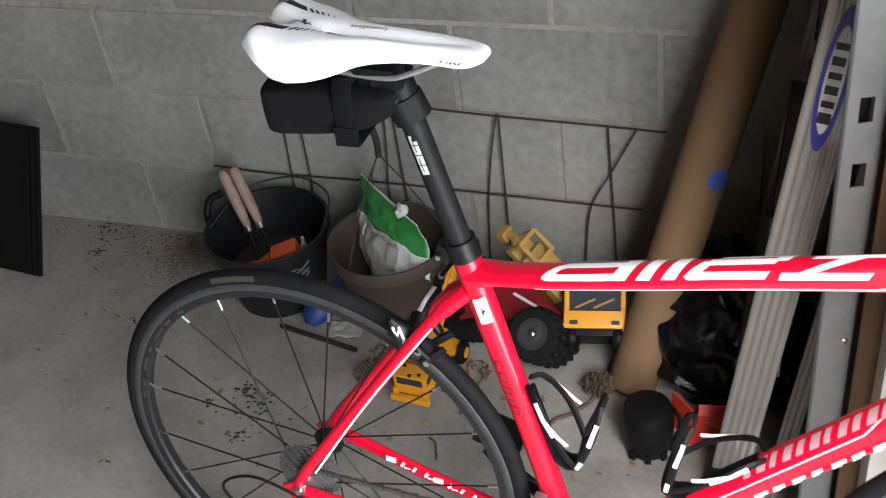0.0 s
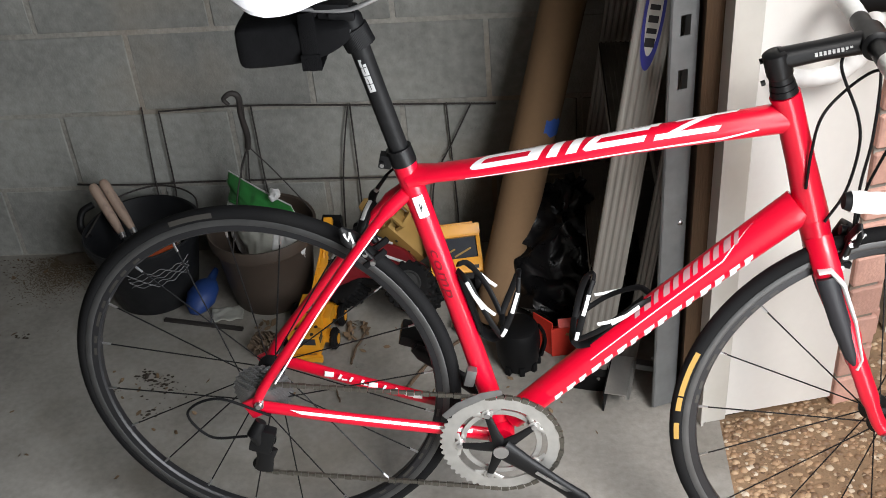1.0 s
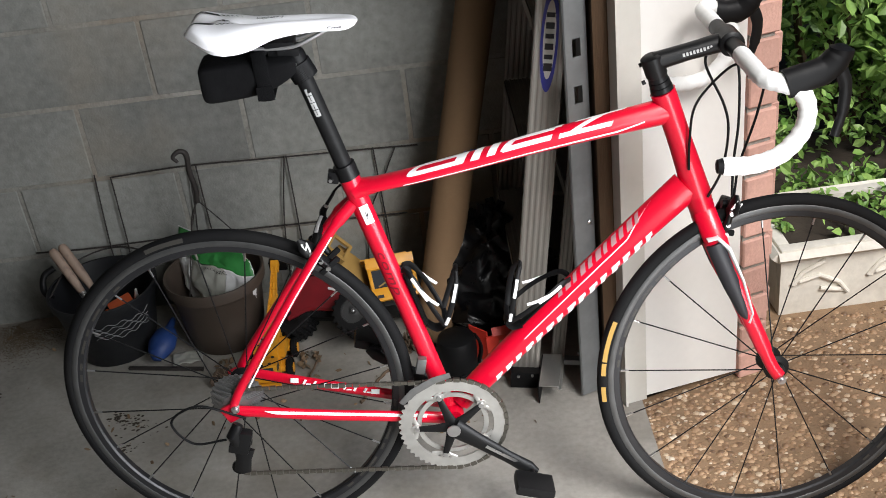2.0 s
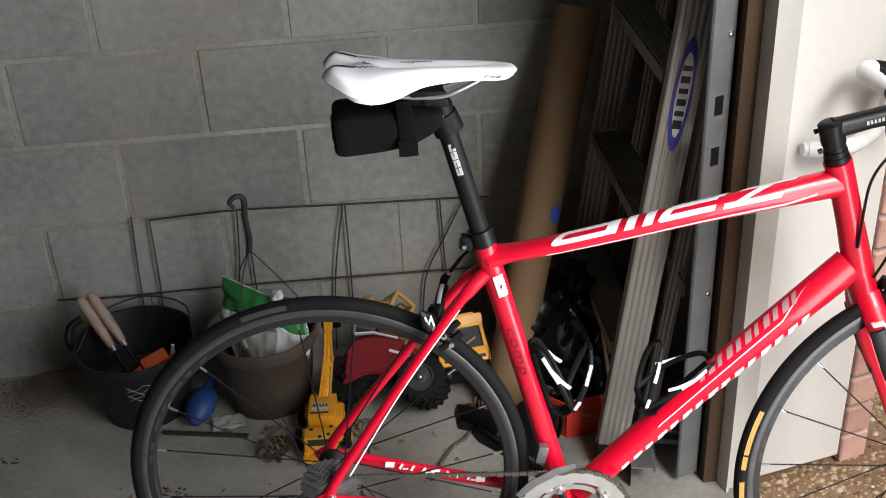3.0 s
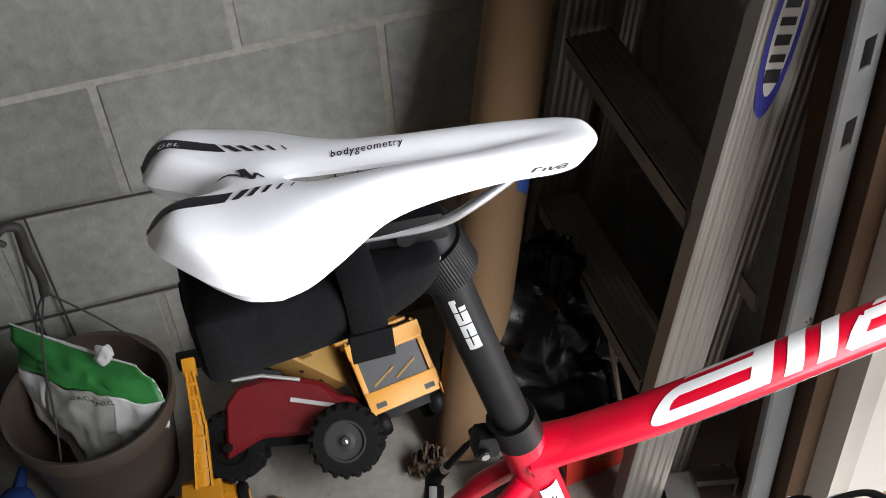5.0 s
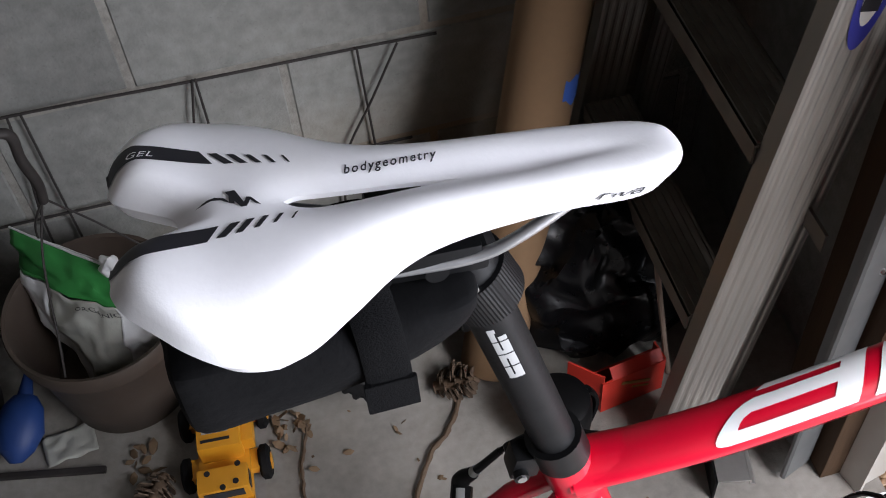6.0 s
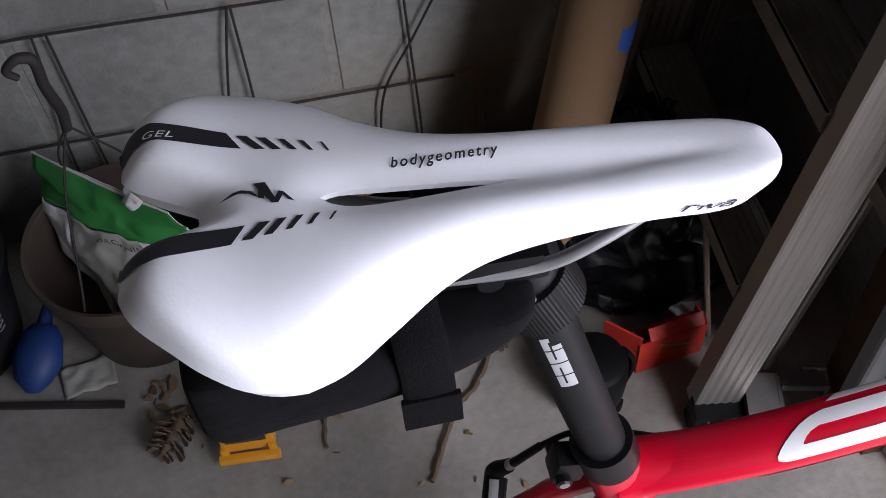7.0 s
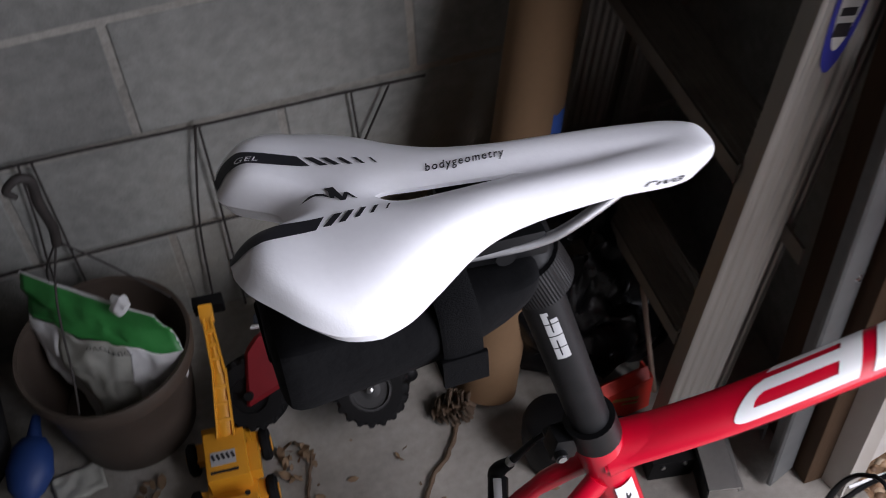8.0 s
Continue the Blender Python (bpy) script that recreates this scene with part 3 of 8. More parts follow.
S_SLOT = ((0.142, 0.0), (0.1440, 0.0026), (0.148, 0.0038), (0.156, 0.0044), (0.172, 0.0038), (0.195, 0.0024), (0.224, 0.0))
S_END = 0.3362


@functools.lru_cache(maxsize=None)
def table_slopes(tab):
    m = [(tab[1][1] - tab[0][1]) / (tab[1][0] - tab[0][0])]
    for a, b in zip(tab, tab[2:]):
        m.append((b[1] - a[1]) / (b[0] - a[0]))
    m.append((tab[-1][1] - tab[-2][1]) / (tab[-1][0] - tab[-2][0]))
    return m


def smooth_table(tab, x):
    """A smooth curve through the table's rows."""
    x = max(tab[0][0], min(tab[-1][0], x))
    i = 0
    while i < len(tab) - 2 and x > tab[i + 1][0]:
        i += 1
    m = table_slopes(tab)
    h = tab[i + 1][0] - tab[i][0]
    t = (x - tab[i][0]) / h
    return (tab[i][1] * (1 + 2 * t) * (1 - t) ** 2 + m[i] * h * t * (1 - t) ** 2
            + tab[i + 1][1] * t * t * (3 - 2 * t) + m[i + 1] * h * t * t * (t - 1))


def saddle_w(x):
    """Half the saddle's width; the nose ends in a half oval."""
    w = smooth_table(S_W, x)
    if x > 0.298:
        w *= math.sqrt(max(0.0, 1 - min(1.0, (x - 0.298) / (S_END - 0.298)) ** 2.8))
    return w


def saddle_z(x, y):
    w = max(saddle_w(x), 0.002)
    v = min(abs(y) / w, 1.0)
    xr = smooth_table(S_REAR, v)
    side = smooth_table(S_DROP, x) * (0.2 * v ** 2 + 0.8 * v ** 6)
    back = smooth_table(S_CURL, v) * max(0.0, min(1.0, 1 - (x - xr) / 0.026)) ** 2.4
    nose = 0.0055 * max(0.0, min(1.0, (x - 0.320) / (S_END - 0.320))) ** 2.8
    side *= 1 - 0.4 * max(0.0, min(1.0, (x - 0.318) / (S_END - 0.318))) ** 2
    z = smooth_table(S_TOP, x) - (side ** 3 + back ** 3 + nose ** 3) ** (1 / 3)
    g = max(0.0, min(1.0, (x - 0.120) / 0.04)) * max(0.0, min(1.0, (0.324 - x) / 0.075))
    z -= g * g * (3 - 2 * g) * (0.0052 * math.exp(-((y + 0.002) / (0.0075 - 0.0030 * max(0.0, min(1.0, (x - 0.22) / 0.06)))) ** 2) + 0.0045 * math.exp(-((y + 0.002) / 0.016) ** 2))
    z -= 0.004 * math.exp(-(y / 0.02) ** 2) * max(0.0, min(1.0, (0.13 - x) / 0.05))
    return z


def saddle_slot(x):
    return smooth_table(S_SLOT, x) if S_SLOT[0][0] < x < S_SLOT[-1][0] else 0.0


def build_saddle():
    bm = bm_new()
    nu, nv = 96, 36
    for side in (-1, 1):
        rows = []
        for i in range(nu + 1):
            s = i / nu
            row = []
            for j in range(nv + 1):
                v = 1 - (1 - j / nv) ** 1.7
                xr = smooth_table(S_REAR, v)
                x = xr + (S_END - xr) * (1 - (1 - s) ** 1.7)
                g = saddle_slot(x)
                w = saddle_w(x)
                y = g + (max(w, g) - g) * v
                y = side * y - (0.002 if w > 0.01 else 0.0) * (1 - v) ** 2
                row.append(bm.verts.new((x, y, saddle_z(x, y))))
            rows.append(row)
        for i in range(nu):
            for j in range(nv):
                q = (rows[i][j], rows[i + 1][j], rows[i + 1][j + 1], rows[i][j + 1])
                bm.faces.new(q if side < 0 else q[::-1])
    bmesh.ops.remove_doubles(bm, verts=bm.verts, dist=2e-5)
    # skirt: carry the outer rim down and inwards
    edges = [e for e in bm.edges if e.is_boundary]
    r = bmesh.ops.extrude_edge_only(bm, edges=edges)
    for v in [g for g in r["geom"] if isinstance(g, bmesh.types.BMVert)]:
        slot = abs(v.co.y) < 0.0065 and 0.135 < v.co.x < 0.226
        tip = max(0.0, min(1.0, (v.co.x - 0.300) / 0.036))
        v.co.z -= 0.003 if slot else 0.0085 - 0.0010 * tip
        if not slot:
            c = Vector((0.19, 0, v.co.z))
            v.co = v.co + (c - v.co) * (0.04 + 0.005 * tip)
    ob = part("saddle", bm, M_SADDLE, BIKE, "white padded saddle with black stripes and centre slot")
    # under side shell
    bm = bm_new()
    rows = []
    for i in range(25):
        row = []
        for k in range(-4, 5):
            xr = smooth_table(S_REAR, min(1.0, abs(k) / 4 * 0.86)) + 0.014
            x = xr + (0.300 - xr) * i / 24
            y = saddle_w(x) * 0.84 * k / 4
            row.append(bm.verts.new((x, y, saddle_z(x, y) - 0.010)))
        rows.append(row)
    for a, b in zip(rows, rows[1:]):
        for k in range(8):
            if 4 <= rows.index(a) <= 15 and k in (3, 4):
                continue
            bm.faces.new((a[k], a[k + 1], b[k + 1], b[k]))
    part("saddle_base", bm, M_BLACKPL, BIKE, "black plastic saddle base")
    return ob


SADDLE = build_saddle()
SADDLE_TURN = Matrix.Translation((0.222, -0.0048, 0)) @ Matrix.Rotation(radians(-2.9), 4, "Z") @ Matrix.Translation((-0.222, 0, 0))
for piece in ("saddle", "saddle_base", "saddle_rail"):
    bpy.data.objects[piece].matrix_basis = SADDLE_TURN


def saddle_patch(bm, quad, nx=8, ny=3, lift=0.0007):
    """A printed patch that hugs the saddle: four corners in x and y."""
    a, b, c, d = [Vector(p) for p in quad]
    rows = []
    for i in range(nx + 1):
        s = i / nx
        p, q = a.lerp(b, s), d.lerp(c, s)
        row = []
        for j in range(ny + 1):
            u = p.lerp(q, j / ny)
            row.append(bm.verts.new((u.x, u.y, saddle_z(u.x, u.y) + lift)))
        rows.append(row)
    for i in range(nx):
        for j in range(ny):
            bm.faces.new((rows[i][j], rows[i + 1][j], rows[i + 1][j + 1], rows[i][j + 1]))


def saddle_prints():
    for s in (-1, 1):
        bm = bm_new()
        # broad stripe round the lobe, then thinning slanted bars
        mid = 0.0040
        outer = [(0.0580, 0.0325), (0.0635, 0.0362), (0.0740, 0.0368), (0.0870, 0.0342), (0.1048, 0.0302)]
        inner = [(0.0585, 0.0255), (0.0655, 0.0275), (0.0755, 0.0265), (0.0880, 0.0242), (0.1105, 0.0206)]
        for k in range(4):
            saddle_patch(bm, [(outer[k][0], mid + s * outer[k][1]), (outer[k + 1][0], mid + s * outer[k + 1][1]), (inner[k + 1][0], mid + s * inner[k + 1][1]), (inner[k][0], mid + s * inner[k][1])], 6, 4)
        for k in range(5):
            x0 = 0.1086 + 0.0086 * k
            w = 0.0044 - 0.0008 * k
            ya, yb, sh = 0.0284 - 0.0018 * k, 0.0198 - 0.0010 * k, 0.0074 - 0.0012 * k
            saddle_patch(bm, [(x0, mid + s * ya), (x0 + w, mid + s * (ya - 0.0004)), (x0 + w + sh, mid + s * (yb - 0.0003)), (x0 + sh, mid + s * yb)], 2, 3)
        part("saddle_stripe", bm, M_INK, SADDLE, "black printed stripe with slanted bars")
    # small angular emblem
    bm = bm_new()
    for q in ([(0.1022, -0.0008), (0.1075, 0.0016), (0.1095, 0.0006), (0.1065, 0.0000)], [(0.1075, 0.0016), (0.1105, 0.0018), (0.1140, -0.0006), (0.1095, 0.0006)],
              [(0.1105, 0.0018), (0.1140, 0.0006), (0.1170, -0.0030), (0.1138, -0.0010)], [(0.1160, -0.0026), (0.1180, -0.0034), (0.1185, 0.0034), (0.1160, 0.0030)],
              [(0.1146, 0.0038), (0.1186, 0.0040), (0.1226, -0.0056), (0.1204, -0.0056)], [(0.1206, -0.0054), (0.1226, -0.0056), (0.1246, -0.0010), (0.1228, -0.0004)],
              [(0.1228, -0.0004), (0.1244, -0.0006), (0.1280, -0.0050), (0.1260, -0.0044)]):
        saddle_patch(bm, [(0.1150 + (x - 0.1150) * 1.2, -0.0008 + (y + 0.0008) * 1.2) for x, y in q], 4, 3, 0.0010)
    part("saddle_emblem", bm, M_INK, SADDLE, "small black angular emblem")
    for word, size, x0, y0, ang, shear, sp, name, material in (
            ("bodygeometry", 0.0064, 0.1705, 0.0082, -0.4, 0.25, 1.25, "saddle_word", M_INK),
            ("GEL", 0.0050, 0.0700, 0.0318, -6, 0.25, 1.1, "saddle_word", M_WHITE)):
        me = text_mesh(word, size, shear, sp, 0.0001 if word[0] == "b" else 0.0)
        wide = max(v.co.x for v in me.vertices) / (0.0455 if word[0] == "b" else 0.0140)
        for v in me.vertices:
            v.co.x /= wide
        c, s = math.cos(radians(ang)), math.sin(radians(ang))
        for v in me.vertices:
            x, y = x0 + v.co.x * c - v.co.y * s, y0 + v.co.x * s + v.co.y * c
            v.co = (x, y, saddle_z(x, y) + (0.0009 if material is M_INK else 0.0016))
        me.materials.clear()
        me.materials.append(material)
        ob = new(name, me)
        ob.parent = SADDLE
    # worn model mark near the nose: thin slanted strokes on the side of the nose
    bm = bm_new()

    def stroke(ua, va, ub, vb, thick=0.075):
        def on(u, v):
            x = 0.2862 + 0.0215 * u + 0.0030 * v
            return Vector((x, -saddle_w(x) - 0.0004, saddle_z(x, -saddle_w(x)) - 0.0040 + 0.0032 * v))
        wide = (thick, 0.0) if abs(vb - va) > abs(ub - ua) else (0.0, 0.22)
        low = [on(ua + (ub - ua) * n / 3, va + (vb - va) * n / 3) for n in range(4)]
        high = [on(ua + (ub - ua) * n / 3 + wide[0], va + (vb - va) * n / 3 + wide[1]) for n in range(4)]
        low, high = [bm.verts.new(v) for v in low], [bm.verts.new(v) for v in high]
        for n in range(3):
            bm.faces.new((low[n], low[n + 1], high[n + 1], high[n]))
    for k in ((0.0, 0.0, 0.0, 1.0), (0.0, 0.85, 0.24, 0.85), (0.33, 0.0, 0.33, 0.75), (0.47, 0.85, 0.53, 0.0), (0.72, 0.85, 0.55, 0.0), (0.76, 0.0, 0.76, 0.5),
              (0.78, 0.0, 0.98, 0.0), (0.78, 0.42, 0.98, 0.42), (0.80, 0.85, 1.0, 0.85), (0.97, 0.0, 0.97, 0.9)):
        stroke(*k)
    part("saddle_mark", bm, M_INK, SADDLE, "small slanted black mark")


saddle_prints()


def build_bike_front():
    S = (0, 1, 0)
    # headset spacers and stem
    bm = bm_new()
    a, b = Vector((0.8335, 0, 0.853)), Vector((0.8165, 0, 0.912))
    for k in range(3):
        add_sweep(bm, [a.lerp(b, k * 0.16 + 0.01), a.lerp(b, k * 0.16 + 0.15)], [0.0205 - 0.0015 * k, 0.0195 - 0.0012 * k], 24)
    add_sweep(bm, [a.lerp(b, 0.46), a.lerp(b, 0.52), a.lerp(b, 1.05), a.lerp(b, 1.1)], [0.0175, 0.019, 0.019, 0.014], 24)
    add_sweep(bm, [(0.822, 0, 0.906), (0.88, 0, 0.917), (0.935, 0, 0.926)], [(0.016, 0.0165), (0.0155, 0.0150), (0.0175, 0.0165)], 18, side=S)
    add_lathe(bm, [(0.0175, -0.026), (0.0215, -0.023), (0.0215, 0.023), (0.0175, 0.026)], "y", 26, Matrix.Translation((0.947, 0, 0.928)))
    for s in (-1, 1):
        add_tube(bm, (0.803, s * 0.011, 0.888 + 0.012 * s), (0.797, s * 0.011, 0.886 + 0.012 * s), 0.004, seg=10)
    stem = part("stem", bm, M_BLACK, BIKE, "black handlebar stem with spacers")
    bm = bm_new()
    for k in range(9):
        add_box(bm, (0.868 + 0.0058 * k, -0.0160, 0.9165 + 0.00105 * k), (0.0036, 0.0008, 0.006), Matrix.Rotation(radians(-10), 3, "Y"))
    part("stem_print", bm, M_GREYPRINT, stem, "pale print bars", smooth=False)
    # handlebar
    C = Vector((0.947, 0, 0.928))
    bm = bm_new()
    add_sweep(bm, [C + Vector((0, -0.075, 0)), C + Vector((0, 0.075, 0))], 0.0145, 20, side=(1, 0, 0))
    bar = part("handlebar", bm, M_BLACK, BIKE, "black and white drop handlebar")
    for s in (-1, 1):
        low = 0.022 if s > 0 else 0.0
        keys = [(0.947, s * 0.07, 0.928), (0.948, s * 0.13, 0.927), (0.951, s * 0.185, 0.925), (0.972, s * 0.207, 0.922), (1.000, s * 0.209, 0.908 - low * 0.4), (1.012, s * 0.211, 0.877 - low * 0.6), (1.003, s * 0.214, 0.840 - low * 0.8), (0.970, s * 0.217, 0.808 - low), (0.925, s * 0.219, 0.797 - low), (0.878, s * 0.220, 0.801 - low)]
        pts = curve_pts(keys, 9)
        bm = bm_new()
        add_sweep(bm, pts, [0.0142 + 0.0008 * (1 if (i // 2) % 2 else 0) for i in range(len(pts))], 18)
        part("bar_tape", bm, M_TAPE, bar, "white wrapped handlebar tape")
        bm = bm_new()
        e = Vector(keys[-1])
        add_tube(bm, e + Vector((0.002, 0, 0)), e + Vector((-0.008, 0, 0.001)), 0.0135, 0.011, seg=18)
        part("bar_plug", bm, M_BLACKPL if s < 0 else M_TAPE, bar, "black bar end plug" if s < 0 else "pale bar end plug")
        # brake hood and lever
        bm = bm_new()
        dx, dz = (0.012, 0.024) if s > 0 else (0.0, 0.0)
        add_sweep(bm, curve_pts([(0.978, s * 0.208, 0.920 - dz * 0.3), (1.010 - dx, s * 0.208, 0.928 - dz * 0.8), (1.038 - dx, s * 0.207, 0.936 - dz), (1.058 - dx, s * 0.206, 0.955 - dz), (1.064 - dx, s * 0.206, 0.972 - dz)], 6), [(0.0185, 0.024)] * 6 + [(0.0180, 0.023)] * 6 + [(0.0172, 0.022)] * 6 + [(0.0160, 0.020)] * 5 + [(0.011, 0.013), (0.006, 0.007)], 18, side=S)
        hood = part("brake_hood", bm, M_BLACKPL, bar, "black rubber brake hood")
        bm = bm_new()
        add_sweep(bm, curve_pts([(1.056 - dx, s * 0.206, 0.945 - dz), (1.070 - dx, s * 0.207, 0.910 - dz), (1.067 - dx, s * 0.211, 0.868 - dz), (1.054 - dx, s * 0.216, 0.828 - dz)], 6), [(0.006, 0.011)] * 7 + [(0.005, 0.010)] * 6 + [(0.005, 0.008)] * 6, 12, side=S)
        part("brake_lever", bm, M_BLACK, bar, "black brake lever blade")
    # cables looping from under the bars to the frame and the front brake
    for line in ([(0.948, 0.060, 0.915), (0.925, 0.030, 0.908), (0.909, 0.000, 0.888), (0.940, -0.002, 0.813), (0.947, -0.004, 0.762), (0.933, -0.016, 0.698), (0.905, -0.026, 0.652)],
                 [(0.957, -0.075, 0.914), (0.966, -0.040, 0.900), (0.951, 0.000, 0.880), (0.914, 0.000, 0.849), (0.884, -0.018, 0.820), (0.874, -0.026, 0.770), (0.872, -0.026, 0.710)],
                 [(0.957, 0.075, 0.914), (0.975, 0.040, 0.870), (0.968, 0.006, 0.780), (0.955, -0.010, 0.706), (0.946, -0.034, 0.640)],
                 [(0.957, -0.072, 0.912), (0.992, -0.055, 0.880), (0.992, -0.022, 0.800), (0.966, -0.008, 0.700), (0.950, -0.032, 0.650)]):
        bm = bm_new()
        add_sweep(bm, curve_pts(line, 8), 0.0024, 8)
        part("cable", bm, M_BLACKPL, BIKE, "black brake and gear cable")
    # brakes, rear then front
    for name, c, tilt, sgn in (("rear_brake", Vector((0.200, 0.010, 0.632)), 38, 1), ("front_brake", Vector((0.945, -0.012, 0.618)), -14, 1)):
        bm = bm_new()
        R = Matrix.Rotation(radians(-tilt), 3, "Y")

        def at(x, y, z):
            return c + R @ Vector((x, y, z))
        for s in (-1, 1):
            add_sweep(bm, [at(0.0, s * 0.004, 0.012), at(-0.002, s * 0.024, 0.006), at(-0.004, s * 0.030, -0.014), at(-0.006, s * 0.026, -0.036)], [(0.009, 0.006), (0.009, 0.006), (0.008, 0.006), (0.006, 0.005)], 12)
        add_tube(bm, at(-0.014, 0, 0.008), at(0.018, 0, 0.008), 0.008, seg=16)
        add_sweep(bm, [at(-0.002, -0.020, 0.000), at(-0.002, -0.033, 0.014), at(-0.002, -0.034, 0.026), at(-0.002, -0.030, 0.040)], [(0.012, 0.007), (0.015, 0.005), (0.013, 0.005), 0.004], 12)
        br = part(name, bm, M_BLACK, BIKE, "black side-pull brake caliper")
        for s in (-1, 1):
            bm = bm_new()
            add_box(bm, at(-0.006, s * 0.0175, -0.040), (0.045, 0.008, 0.010), R, 0.002)
            part("brake_pad", bm, M_RUBBER, br, "black brake pad")
        for y, z in ((-0.034, 0.006), (-0.031, -0.018), (-0.034, -0.036)):
            bm = bm_new()
            add_tube(bm, at(-0.004, y, z), at(-0.004, y - 0.005, z), 0.0045, seg=10)
            part("brake_bolt", bm, M_STEEL, br, "bright bolt on the caliper")
        bm = bm_new()
        add_box(bm, at(-0.004, -0.0395, 0.024), (0.003, 0.002, 0.020), R @ Matrix.Rotation(radians(25), 3, "Y"))
        add_box(bm, at(0.004, -0.0395, 0.020), (0.003, 0.002, 0.020), R @ Matrix.Rotation(radians(25), 3, "Y"))
        add_box(bm, at(0.000, -0.0395, 0.022), (0.012, 0.002, 0.003), R @ Matrix.Rotation(radians(-30), 3, "Y"))
        part("brake_print", bm, M_WHITE, br, "white printed mark on the caliper", smooth=False)
    # rear brake cable with its adjuster and pull arm, on the far side of the post
    bm = bm_new()
    add_sweep(bm, curve_pts([(0.44, 0.006, 0.744), (0.38, 0.010, 0.738), (0.33, 0.016, 0.737), (0.295, 0.026, 0.742), (0.270, 0.033, 0.740), (0.249, 0.036, 0.726), (0.234, 0.040, 0.704)], 6), 0.0022, 8)
    part("cable", bm, M_BLACKPL, BIKE, "black brake and gear cable")
    bm = bm_new()
    add_sweep(bm, [(0.246, 0.037, 0.722), (0.228, 0.0415, 0.696)], [0.0030, 0.0034], 12)
    sleeve = part("cable_adjuster", bm, M_BLACK, BIKE, "black barrel adjuster")
    bm = bm_new()
    add_sweep(bm, [(0.2285, 0.0415, 0.697), (0.2255, 0.0425, 0.692)], [0.0042, 0.0042], 12)
    part("ferrule", bm, M_ALU, sleeve, "bright ferrule")
    bm = bm_new()
    add_sweep(bm, curve_pts([(0.226, 0.0425, 0.692), (0.219, 0.047, 0.681), (0.216, 0.050, 0.668), (0.214, 0.050, 0.655)], 5), [(0.0050 + 0.0022 * math.sin(math.pi * k / 15), 0.0052) for k in range(16)], 12)
    part("link", bm, M_BLACKPL, sleeve, "black pivoting link")
    bm = bm_new()
    add_sweep(bm, curve_pts([(0.217, 0.047, 0.668), (0.211, 0.030, 0.663), (0.206, 0.010, 0.655), (0.200, -0.008, 0.640)], 5), [(0.0085, 0.0062)] * 16, 10, side=(1, 0, 0))
    arm = part("brake_arm", bm, M_BLACK, BIKE, "black brake pull arm")
    bm = bm_new()
    add_sweep(bm, [(0.2150, 0.043, 0.6738), (0.2085, 0.022, 0.6680), (0.2045, 0.006, 0.6605)], [(0.0034, 0.0010)] * 3, 8, side=(1, 0, 0))
    part("arm_print", bm, M_GREYPRINT, arm, "silver print along the arm")
    bm = bm_new()
    add_sweep(bm, [(0.214, 0.048, 0.662), (0.196, 0.026, 0.642)], 0.0008, 6)
    part("cable", bm, M_STEEL, BIKE, "thin bare brake wire")


build_bike_front()


M_DULLMETAL = mat("dull_grey_metal", (0.24, 0.24, 0.24), 0.45, metal=0.8, vary=0.15, scale=30)


